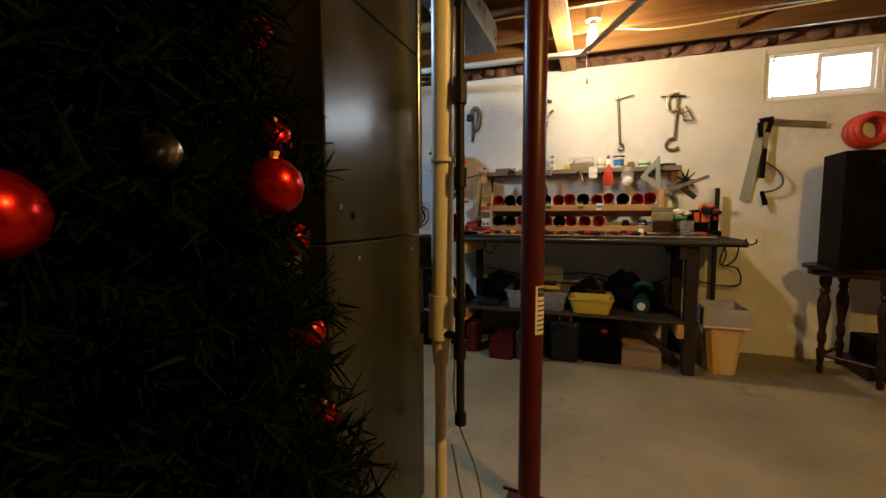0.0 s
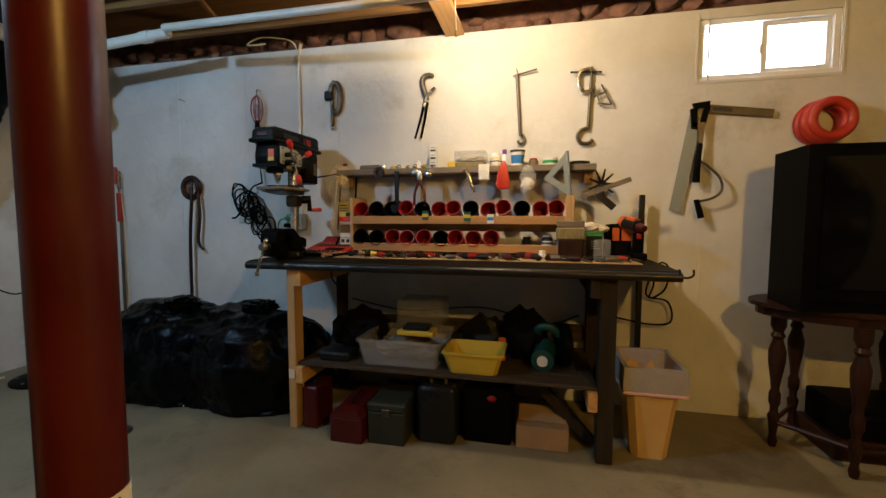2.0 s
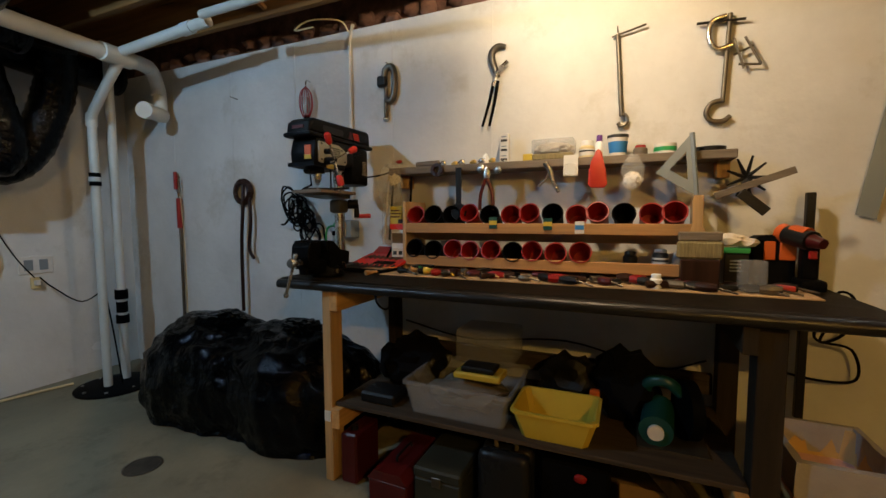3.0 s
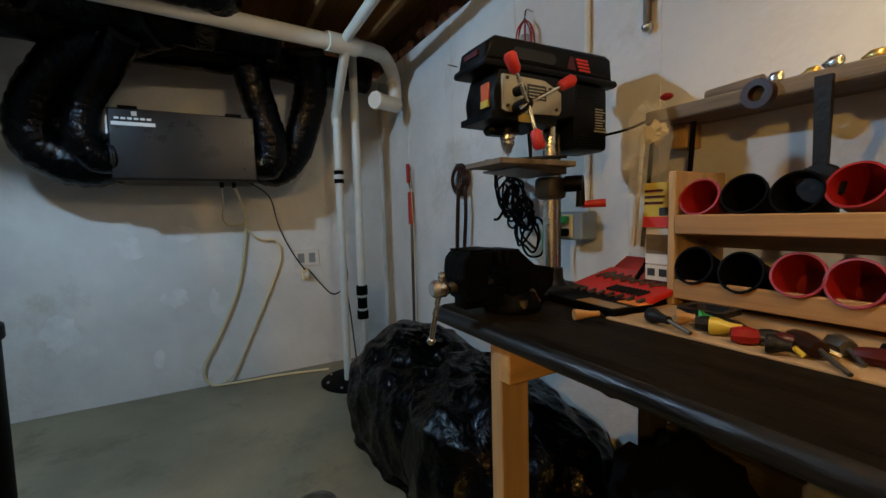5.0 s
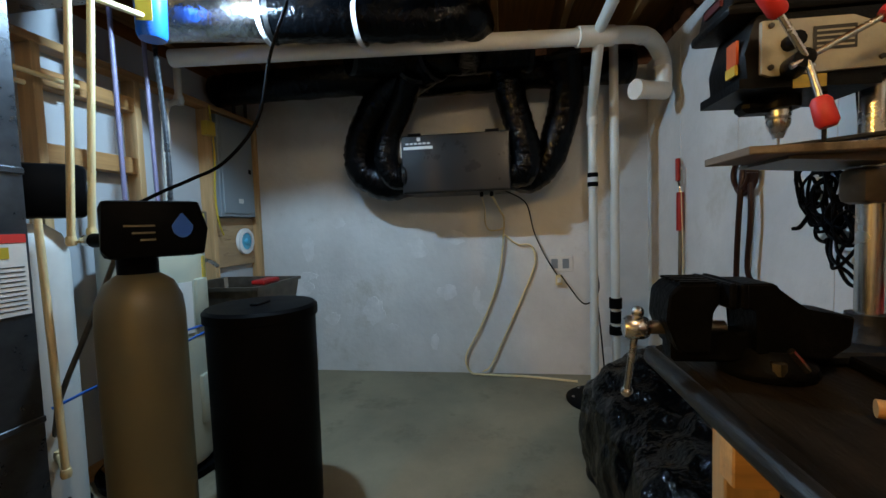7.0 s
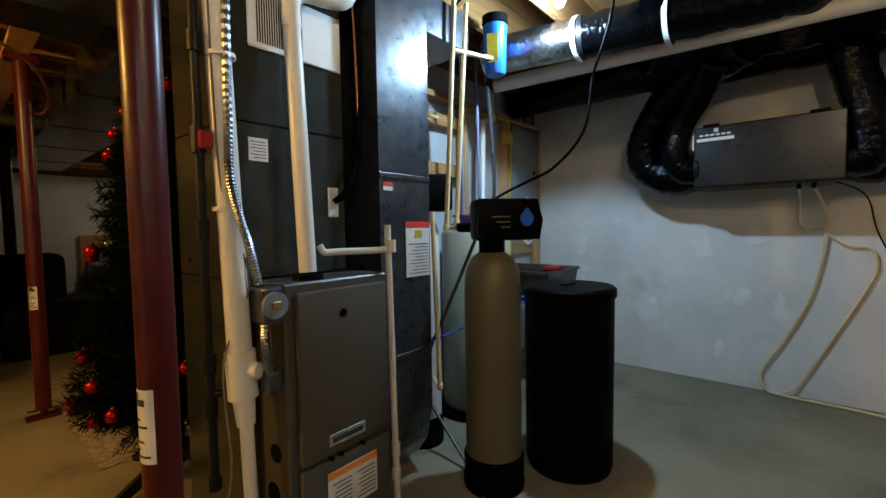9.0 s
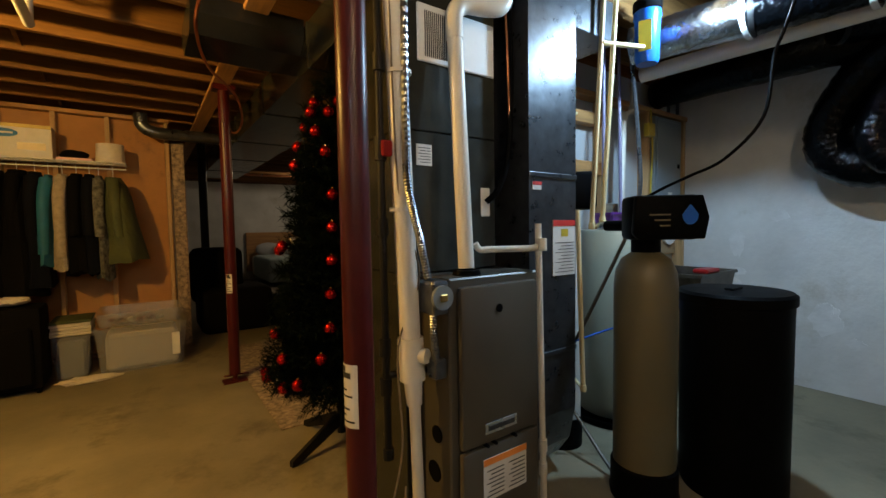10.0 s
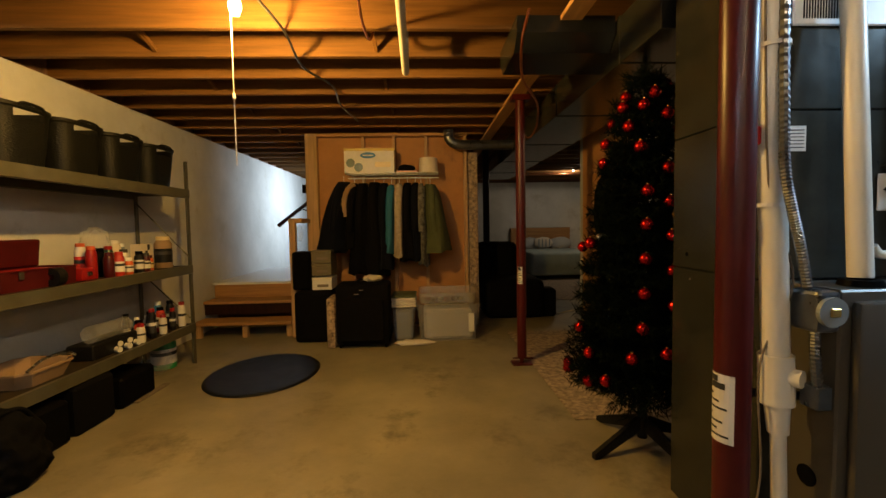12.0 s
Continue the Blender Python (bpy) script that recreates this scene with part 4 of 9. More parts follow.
pipe_run("grey-purple water line down to the heater", mat("grey_lavender_tube", (0.17, 0.155, 0.25), 0.4, var=0.1, scale=6, bump=0.02), 0.011, [(-2.30, 1.30, 2.36), (-2.33, 1.28, 1.19)], [(-2.55, 1.24, 2.36), (-2.54, 1.27, 1.19)])
pipe_run("white drain pipe with a bend on the stud wall", M_PVC, 0.022, [(-2.92, 1.12, 2.24), (-2.92, 1.12, 2.05), (-2.80, 1.12, 1.98), (-2.77, 1.12, 0.9)])
solo("flex_supply", sweep(B(), [(-2.47, 1.37, 2.36), (-2.446, 1.396, 2.18), (-2.40, 1.46, 1.8), (-2.35, 1.51, 1.45), (-2.36, 1.47, 1.27), (-2.40, 1.42, 1.19)], lambda s, i: 0.011 + (0.002 if i % 2 else 0), 8, 24), M_GALV, "ribbed steel flexible line to the heater", "pipe")
solo("softener_drain_hose", sweep(B(), [(-1.80, 1.76, 1.16), (-1.79, 1.66, 0.95), (-1.76, 1.55, 0.7), (-1.80, 1.45, 0.55), (-1.84, 1.38, 0.3), (-1.80, 1.60, 0.1), (-1.72, 1.80, 0.012), (-1.45, 2.1, 0.012)], 0.009, 8), M_TOOL, "grey drain hose dropping behind the softener", "hose", smooth=True)
solo("blue_brine_line", sweep(B(), [(-2.0, 1.68, 0.75), (-2.10, 1.72, 0.80), (-2.18, 1.85, 0.82), (-1.75, 1.5, 0.62)], 0.005, 8), M_BLUE, "thin blue plastic brine line", "tube", smooth=True)
solo("power_cable", sweep(B(), [(-1.82, 1.84, 1.335), (-1.865, 1.91, 1.38), (-1.90, 1.99, 1.42), (-1.905, 2.12, 1.475), (-1.93, 2.24, 1.62), (-2.04, 2.235, 1.87), (-2.055, 2.265, 1.98), (-2.13, 2.29, 2.18), (-2.16, 2.30, 2.45)], 0.0065, 8), M_BLACK, "black power cord sagging up to the joists", "cable", smooth=True)
g = group_of("detergent_bottle", (-2.66, 1.38, 1.19), "yellow detergent bottle with a red cap", "bottle")
part("bottle", bx(-2.70, -2.60, 1.34, 1.42, 1.191, 1.34, 0.02, seg=2), M_YELLOW, g, smooth=True)
part("cap", rod(B(), (-2.65, 1.38, 1.34), (-2.65, 1.38, 1.385), 0.026, seg=14), M_RED, g)
solo("purple_tub", tub(B(), -2.50, -2.30, 1.22, 1.36, 1.191, 1.29), M_PURPLE, "small purple plastic tub on the heater", "tub")

# sink, panel, reel
g = group_of("utility_sink", (-3.05, 1.36, 0), "stainless steel utility sink on legs", "sink")
b = B()
tub(b, -3.30, -2.76, 1.08, 1.66, 0.66, 0.895, 0.01, 0.03, 0.02, 0.02)
part("basin", b, M_TOOL, g)
for x in (-3.25, -2.81):
    for y in (1.13, 1.61):
        part("leg", rod(B(), (x, y, 0), (x, y, 0.72), 0.018, seg=10), M_STEEL, g, smooth=True)
part("tap", sweep(B(), [(-3.02, 1.10, 0.89), (-3.02, 1.10, 1.0), (-3.02, 1.16, 1.04), (-3.02, 1.24, 1.0)], 0.012, 10), M_STEEL, g, smooth=True)
solo("red_sponge_tray", bx(-3.02, -2.84, 1.58, 1.67, 0.896, 0.925, 0.008), M_RED, "red tray on the sink's edge", "tray")
solo("soap_bottle", lathe(B(), [(0, 0), (0.03, 0), (0.032, 0.09), (0.012, 0.11), (0.012, 0.14), (0, 0.14)], (-2.9, 1.12, 0.896), 14), M_CLEAR, "clear plastic bottle on the sink", "bottle", smooth=True)
g = group_of("breaker_panel", (-3.70, 1.06, 1.38), "grey steel breaker panel with a closed door", "electrical panel")
part("box", bx(-3.77, -3.345, 0.99, 1.055, 1.335, 2.08, 0.004), M_PANEL, g)
part("door", bx(-3.745, -3.37, 1.056, 1.066, 1.36, 2.055, 0.004), M_PANEL, g)
part("latch", bx(-3.715, -3.68, 1.067, 1.073, 1.68, 1.715, 0.003), M_BLACK, g)
part("paper_label", bx(-3.60, -3.54, 1.067, 1.069, 1.44, 1.475), M_LABEL, g)
solo("wall_conduits", sweep(sweep(B(), [(-3.6, 1.03, 2.10), (-3.6, 1.03, 2.36)], 0.014, 8), [(-3.75, 1.03, 2.10), (-3.75, 1.03, 2.36)], 0.014, 8), M_GALV, "steel conduits above the breaker panel", "conduit")
solo("yellow_cable", sweep(B(), [(-3.28, 1.055, 2.12), (-3.30, 1.06, 1.8), (-3.28, 1.06, 1.5), (-3.30, 1.06, 1.3), (-3.36, 1.05, 1.2)], 0.007, 6), M_YELLOW, "pale yellow wiring cable stapled along the stud", "cable")
g = group_of("hose_reel", (-3.69, 1.08, 1.07), "blue and white round wall timer", "dial")
part("rim", lathe(B(), [(0.07, 0), (0.105, 0.005), (0.105, 0.03), (0.07, 0.035)], (0, 0, 0), 24, Matrix.Translation((-3.69, 0.984, 1.14)) @ pose(0, 0, 0, -90)), M_WHITE, g, smooth=True)
part("disc", lathe(B(), [(0.0, 0.0), (0.078, 0.0), (0.07, 0.025), (0.025, 0.026), (0.02, 0.05), (0, 0.05)], (0, 0, 0), 24, Matrix.Translation((-3.69, 0.984, 1.14)) @ pose(0, 0, 0, -90)), mat("pale_blue_plastic", (0.10, 0.42, 0.60), 0.35), g, smooth=True)
solo("stud_box", bx(-3.29, -3.20, 1.04, 1.09, 1.90, 2.0, 0.005), M_YELLOW, "pale plastic box on a stud", "electrical box")

# ventilation unit with insulated ducts
hv = group_of("ventilation_unit", (-3.6, 2.78, 1.44), "charcoal wall-hung air exchanger with a white strip label", "air exchanger")
part("case", bx(-3.86, -3.42, 2.405, 3.155, 1.445, 1.845, 0.006), M_HRV, hv)
part("door", bx(-3.419, -3.395, 2.41, 3.15, 1.45, 1.84, 0.006), M_HRV, hv)
part("strip_label", bx(-3.3945, -3.393, 2.425, 2.63, 1.745, 1.765), M_LABEL, hv)
b = B()
for i in range(6):
    box(b, -3.3945, -3.393, 2.44 + 0.03 * i, 2.462 + 0.03 * i, 1.778, 1.79)
box(b, -3.3945, -3.393, 2.52, 2.545, 1.80, 1.825, 0.004)
part("maker_mark", b, M_LABEL, hv)
for z in (1.52, 1.68):
    part("screw", rod(B(), (-3.396, 3.08, z), (-3.392, 3.08, z), 0.008, seg=10), M_BLACK, hv)
for y in (2.46, 2.99):
    part("latch", bx(-3.40, -3.38, y, y + 0.09, 1.838, 1.852, 0.002), M_BLACK, hv)
part("side_tag", bx(-3.47, -3.42, 2.395, 2.404, 1.70, 1.80), M_LABEL, hv)
part("drain_stub", rod(B(), (-3.5, 3.02, 1.41), (-3.5, 3.02, 1.445), 0.012, seg=8), M_BLACK, hv)
part("drain_stub", rod(B(), (-3.5, 2.95, 1.41), (-3.5, 2.95, 1.445), 0.012, seg=8), M_BLACK, hv)


def flex_duct(pts, r, label):
    rng = random.Random(round(pts[0][1] * 100))
    b = sweep(B(), pts, lambda s, i: r * (1 + 0.022 * (i % 3 - 1)), 24, 12)
    bmesh.ops.recalc_face_normals(b, faces=b.faces)
    b.normal_update()
    for v in b.verts:
        v.co += v.normal * (0.007 * noise.noise(v.co * 9) + 0.005 * noise.noise(v.co * 31))
    g = group_of("flexible_duct", pts[0], label, "flexible duct", "black insulated ducts")
    part("jacket", b, M_BAG, g, smooth=True)
    for p, q in ((pts[0], pts[1]), (pts[-1], pts[-2])):
        p, q = Vector(p), Vector(q)
        u = (q - p).normalized() * 0.03
        part("clamp_band", rod(B(), p + u * 0.2, p + u, r * 1.045, seg=24), M_IRON, g, smooth=True)
    return g


lab = "black film-wrapped insulated flexible duct of the air exchanger"
flex_duct([(-3.60, 2.42, 1.57), (-3.60, 2.24, 1.54), (-3.58, 2.08, 1.64), (-3.56, 2.07, 1.82), (-3.50, 2.20, 2.04), (-3.40, 2.40, 2.18), (-3.2, 2.7, 2.26)], 0.125, lab)
flex_duct([(-3.46, 2.42, 1.57), (-3.44, 2.34, 1.57), (-3.42, 2.29, 1.68), (-3.42, 2.31, 1.85), (-3.36, 2.42, 2.02), (-3.2, 2.55, 2.2)], 0.085, lab)
flex_duct([(-3.52, 3.14, 1.58), (-3.50, 3.24, 1.57), (-3.48, 3.26, 1.72), (-3.47, 3.20, 1.95), (-3.44, 3.12, 2.28)], 0.10, lab)
flex_duct([(-3.64, 3.14, 1.58), (-3.62, 3.30, 1.54), (-3.60, 3.42, 1.66), (-3.56, 3.50, 1.88), (-3.5, 3.54, 2.1), (-3.4, 3.5, 2.32)], 0.11, lab)
flex_duct([(-2.50, 1.98, 2.26), (-2.60, 2.4, 2.27), (-2.72, 2.75, 2.285), (-2.8, 2.95, 2.30), (-3.25, 2.9, 2.28)], 0.115, "black printed insulated duct slung under the joists")
flex_duct([(-3.0, 2.2, 2.27), (-3.2, 2.5, 2.29), (-3.25, 2.9, 2.29), (-3.3, 3.3, 2.30)], 0.12, "black insulated duct hidden among the joists")
# two extra unseen ducts, added to darken the joists near the west wall
for x_, y0_, y1_ in ((-3.45, 1.0, 2.6), (-3.62, 2.2, 4.0)):
    flex_duct([(x_, y0_, 2.27), (x_ + 0.04, (y0_ + y1_) / 2, 2.26), (x_ - 0.03, y1_, 2.27)], 0.11, "added black insulated duct that darkens the joists near the wall")
b = sweep(B(), [(-2.36, 1.45, 2.25), (-2.42, 1.7, 2.255), (-2.50, 1.99, 2.26)], lambda s, i: 0.105 + 0.004 * (i % 2), 22, 12)
solo("foil_duct", b, M_FOIL, "crumpled silver foil round duct joined to the black one", "duct", smooth=True)
for y, x in ((1.99, -2.50), (2.42, -2.605)):
    solo("duct_strap", lathe(B(), [(0.119, -0.012), (0.123, -0.012), (0.123, 0.012), (0.119, 0.012)], (0, 0, 0), 28, Matrix.Translation((x, y, 2.255)) @ pose(0, 0, 0, 90)), M_LABEL, "white plastic strap round the hanging duct", "strap", "duct straps")

# drain pipes in the corner
g = group_of("drain_stack", (-2.98, 3.6, 0), "white plastic drain main with bends in the corner", "pipe")
part("main", rod(B(), (-2.571, 1.38, 2.149), (-2.985, 3.636, 2.225), 0.045, seg=20), M_PVC, g, smooth=True)
part("wye", rod(B(), (-2.96, 3.52, 2.222), (-3.02, 3.72, 2.235), 0.055, seg=20), M_PVC, g, smooth=True)
part("bend", sweep(B(), [(-2.99, 3.65, 2.228), (-3.12, 3.86, 2.27), (-3.22, 3.98, 2.28), (-3.28, 4.06, 2.20), (-3.29, 4.08, 2.08), (-3.28, 4.07, 2.0)], 0.047, 20, 5), M_PVC, g, smooth=True)
part("clean_out", rod(B(), (-3.27, 4.08, 1.985), (-3.17, 3.90, 1.975), 0.052, seg=20), M_PVC, g, smooth=True)
part("clean_out_cap", rod(B(), (-3.172, 3.905, 1.975), (-3.155, 3.875, 1.974), 0.058, seg=12), M_PVC, g, smooth=True)
for p, q in (((-3.155, 3.90, 2.277), (-3.175, 3.93, 2.28)), ((-3.287, 4.07, 2.13), (-3.288, 4.072, 2.16))):
    part("band", rod(B(), p, q, 0.051, seg=18), M_LABEL, g, smooth=True)
part("branch", rod(B(), (-2.985, 3.636, 2.25), (-2.20, 3.66, 2.31), 0.03, seg=16), M_PVC, g, smooth=True)
part("branch_collar", rod(B(), (-2.40, 3.655, 2.295), (-2.33, 3.657, 2.30), 0.036, seg=16), M_PVC, g, smooth=True)
part("pump_riser_bend", sweep(B(), [(-2.99, 3.64, 2.20), (-3.20, 3.66, 2.06), (-3.39, 3.68, 1.92), (-3.415, 3.685, 1.84)], 0.03, 16, 4), M_PVC, g, smooth=True)
part("pump_riser", rod(B(), (-3.415, 3.685, 1.86), (-3.415, 3.685, 0.02), 0.027, seg=16), M_PVC, g, smooth=True)
for z0, z1, m in ((1.44, 1.53, M_BLACK), (1.84, 1.93, M_PVC)):
    part("collar", rod(B(), (-3.415, 3.685, z0), (-3.415, 3.685, z1), 0.034, seg=16), m, g, smooth=True)
part("band", rod(B(), (-3.415, 3.685, 1.47), (-3.415, 3.685, 1.50), 0.036, seg=16), M_LABEL, g, smooth=True)
g = group_of("sump_pipe", (-3.47, 3.84, 0), "white sump discharge pipe with a black check valve", "pipe")
part("riser", rod(B(), (-3.47, 3.835, 0.02), (-3.47, 3.835, 2.36), 0.029, seg=16), M_PVC, g, smooth=True)
for z0, z1, r in ((0.44, 0.50, 0.042), (0.52, 0.60, 0.036), (0.62, 0.69, 0.042)):
    part("check_valve", rod(B(), (-3.47, 3.835, z0), (-3.47, 3.835, z1), r, seg=16), M_BLACK, g, smooth=True)
g = group_of("sump_cover", (-3.42, 3.72, 0), "round black plastic sump cover on the floor", "cover")
part("plate", lathe(B(), [(0, 0.0), (0.245, 0.0), (0.245, 0.012), (0.22, 0.018), (0, 0.018)], (-3.42, 3.74, 0.0), 32), M_BLACK, g, smooth=True)
for i in range(8):
    a = i * math.pi / 4
    part("bolt", rod(B(), (-3.42 + 0.2 * math.cos(a), 3.74 + 0.2 * math.sin(a), 0.016), (-3.42 + 0.2 * math.cos(a), 3.74 + 0.2 * math.sin(a), 0.026), 0.01, seg=6), M_STEEL, g)
solo("pump_cord", sweep(B(), [(-3.86, 3.53, 0.80), (-3.80, 3.58, 0.72), (-3.62, 3.66, 0.62), (-3.45, 3.72, 0.74), (-3.43, 3.70, 0.90), (-3.44, 3.69, 0.86), (-3.40, 3.72, 0.5), (-3.36, 3.75, 0.02)], 0.005, 6), M_BLACK, "black pump cord from the wall outlet", "cable", smooth=True)
g = group_of("wall_outlet", (WX + 0.02, 3.52, 0.75), "pale double outlet plate with a plugged cord", "outlet")
part("plate", bx(WX, WX + 0.012, 3.43, 3.625, 0.825, 0.95, 0.003), M_LABEL, g)
part("lower_plate", bx(WX, WX + 0.03, 3.49, 3.54, 0.72, 0.80, 0.003), M_CREAM, g)
part("plug", bx(WX + 0.03, WX + 0.06, 3.50, 3.53, 0.745, 0.78, 0.003), M_LABEL, g)
b = B()
for y in (3.46, 3.545):
    box(b, WX + 0.0122, WX + 0.0135, y, y + 0.05, 0.85, 0.925)
part("slots", b, M_PANEL, g)
solo("unit_cord", sweep(B(), [(-3.5, 3.12, 1.44), (-3.75, 3.23, 1.40), (-3.86, 3.29, 1.33), (-3.87, 3.33, 1.146), (-3.87, 3.41, 0.955), (-3.855, 3.50, 0.80)], 0.0045, 6), M_BLACK, "black cord from the air exchanger to the outlet", "cable", smooth=True)
solo("drain_hose", sweep(B(), [(-3.5, 3.02, 1.42), (-3.72, 3.07, 1.32), (-3.85, 3.10, 1.2), (-3.875, 3.04, 0.75), (-3.875, 2.89, 0.38), (-3.87, 2.77, 0.15), (-3.85, 2.80, 0.03), (-3.83, 2.9, 0.012), (-3.80, 3.28, 0.012), (-3.72, 3.62, 0.012)], 0.0085, 8), M_CREAM, "limp clear drain hose down the wall and along the floor", "hose", smooth=True)
solo("return_hose", sweep(B(), [(-3.86, 3.10, 1.13), (-3.87, 3.20, 1.05), (-3.88, 3.30, 1.04), (-3.88, 3.335, 0.95), (-3.88, 3.31, 0.82), (-3.88, 3.14, 0.43), (-3.875, 2.975, 0.083), (-3.85, 2.90, 0.025)], 0.0075, 8), M_CREAM, "limp pale tube rising from the floor against the wall", "hose", smooth=True)
solo("hose_loop", sweep(B(), [(-3.5, 2.95, 1.42), (-3.75, 2.96, 1.32), (-3.86, 2.955, 1.22), (-3.87, 2.99, 1.165), (-3.87, 3.05, 1.165), (-3.87, 3.10, 1.18)], 0.006, 6), M_CREAM, "short looped drain tube under the air exchanger", "hose", smooth=True)
solo("floor_drain", lathe(B(), [(0, 0.0), (0.085, 0.0), (0.085, 0.003), (0.075, 0.004), (0.07, 0.002), (0, 0.002)], (-2.185, 3.18, 0.001), 28), M_TOOL, "round iron floor drain grate", "drain")
solo("long_white_pipe", sweep(B(), [(-2.15, 3.58, 2.30), (-0.36, 3.44, 2.225), (0.25, 2.25, 2.26), (0.5, 1.6, 2.30)], 0.0225, 14, 1), M_PVC, "long white plastic water pipe bending below the joists", "pipe", smooth=True)
solo("white_stub_pipe", sweep(B(), [(0.40, 1.7, 2.36), (0.40, 1.6, 2.27), (0.42, 0.25, 2.20), (0.42, 0.17, 2.205), (0.42, 0.15, 2.30), (0.42, 0.15, 2.5)], 0.022, 14, 3), M_PVC, "white plastic pipe end turning up between joists", "pipe", smooth=True)
solo("copper_line", sweep(B(), [(0.62, 1.2, 2.42), (0.62, 0.8, 2.38), (0.64, 0.45, 2.36), (0.63, 0.2, 2.36), (0.60, 0.1, 2.5)], 0.008, 8), M_COPPER, "thin copper line under the joists", "pipe", smooth=True)
solo("bx_cable", sweep(B(), [(1.15, 0.66, 2.40), (1.1, 0.3, 2.36), (1.14, -0.2, 2.35), (1.02, -0.6, 2.345), (1.06, -1.1, 2.345), (1.0, -1.7, 2.35)], 0.008, 8), M_GALV, "wavy metal-clad cable along the joists", "cable", smooth=True)
solo("joist_cable", sweep(B(), [(-0.1, 3.08, 2.373), (0.3, 3.08, 2.33), (0.9, 3.09, 2.36), (1.7, 3.08, 2.34), (2.6, 3.08, 2.373)], 0.006, 6), M_BLACK, "black cable drooping under the joists", "cable", smooth=True)
solo("joist_cable", sweep(B(), [(-0.15, 3.48, 2.374), (0.2, 3.48, 2.33), (0.9, 3.48, 2.36), (1.7, 3.47, 2.37), (2.7, 3.47, 2.374)], 0.005, 6), M_CREAM, "pale cable drooping under the joists", "cable", smooth=True)
solo("copper_cable", sweep(B(), [(-0.25, 0.55, 2.37), (-0.22, 0.5, 2.2), (-0.3, 0.2, 2.12), (-0.52, -0.3, 2.12), (-0.62, -0.7, 2.05), (-0.58, -0.82, 1.98), (-0.5, -0.9, 2.1)], 0.008, 8), M_COPPER, "brown cable hanging from the branch duct to the post", "cable", smooth=True)

# ---- workbench ----
wb = group_of("workbench", (-0.42, 3.8, 0), "heavy pine workbench with an oil-dark top and a low shelf", "workbench")
top = B()
prism(top, [(3.425, 0.90), (3.445, 0.896), (4.15, 0.896), (4.15, 0.938), (3.45, 0.938), (3.43, 0.930)], "x", -1.515, 0.665)
part("benchtop", top, M_BENCH, wb, "dark oil-stained worn top")
part("edge_pipe", rod(B(), (-1.515, 3.432, 0.912), (0.665, 3.432, 0.912), 0.021, seg=14), M_EDGE, wb, smooth=True)
# dark legs are pine with the under-bench shade in their colour
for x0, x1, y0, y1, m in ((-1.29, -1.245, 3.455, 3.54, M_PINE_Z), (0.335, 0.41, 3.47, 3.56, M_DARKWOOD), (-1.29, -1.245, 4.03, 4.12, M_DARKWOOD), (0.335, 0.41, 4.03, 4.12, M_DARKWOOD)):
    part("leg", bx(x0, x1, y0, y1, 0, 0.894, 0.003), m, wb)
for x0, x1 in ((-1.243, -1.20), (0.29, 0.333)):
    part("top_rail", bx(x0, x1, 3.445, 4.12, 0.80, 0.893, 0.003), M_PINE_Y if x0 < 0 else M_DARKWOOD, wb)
    part("shelf_rail", bx(x0, x1, 3.445, 4.12, 0.26, 0.352, 0.003), M_PINE_Y, wb)
# low shelf and back rail are coloured as dark as their shade
part("low_shelf", bx(-1.243, 0.333, 3.475, 4.10, 0.353, 0.372, 0.002), M_UNDERSHADE, wb)
part("back_rail", bx(-1.24, 0.33, 4.10, 4.14, 0.42, 0.51, 0.003), M_UNDERSHADE, wb)
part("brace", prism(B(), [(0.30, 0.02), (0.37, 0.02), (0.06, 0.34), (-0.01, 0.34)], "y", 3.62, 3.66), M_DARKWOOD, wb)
part("tag", bx(-1.285, -1.25, 3.448, 3.454, 0.285, 0.335, 0.002), M_LABEL, wb)
part("work_sheet", bx(-1.13, 0.56, 3.685, 4.08, 0.9385, 0.944, 0.001), M_PLY, wb, "pale worn plywood sheet on the top")
for x in (0.60, 0.655):
    part("hook", sweep(B(), [(x, 3.45, 0.915), (x + 0.03, 3.43, 0.912), (x + 0.05, 3.42, 0.925), (x + 0.05, 3.42, 0.95)], 0.005, 8), M_IRON, wb, smooth=True)

# wall shelf and cup rack
ws = group_of("wall_shelf", (-0.45, 4.1, 1.45), "rough grey plank shelf above the tool rack", "shelf")
part("plank", bx(-1.27, 0.37, 4.02, 4.178, 1.452, 1.49, 0.004), M_GREYWOOD, ws)
for x in (-1.24, 0.31):
    part("bracket", bx(x, x + 0.05, 4.10, 4.178, 1.38, 1.451, 0.004), M_PINE_Z, ws)
rk = group_of("cup_rack", (-0.45, 4.02, 0.944), "pine two-tier rack with tilted cups", "rack")
part("side", bx(-1.135, -1.115, 3.93, 4.17, 0.944, 1.30, 0.003), M_PINE_Z, rk)
part("side", bx(0.225, 0.245, 3.93, 4.17, 0.944, 1.30, 0.003), M_PINE_Z, rk)
for z, x1 in ((1.135, 0.223), (0.965, 0.223)):
    part("lip", bx(-1.113, x1, 3.925, 3.945, z, z + 0.05, 0.003), M_PINE_X, rk)
    b = B()
    box(b, -1.113, x1, -0.01, 0.20, -0.006, 0.006, 0.001, Matrix.Translation((0, 3.95, z + 0.012)) @ pose(0, 0, 0, -16))
    part("tray", b, M_PINE_X, rk)


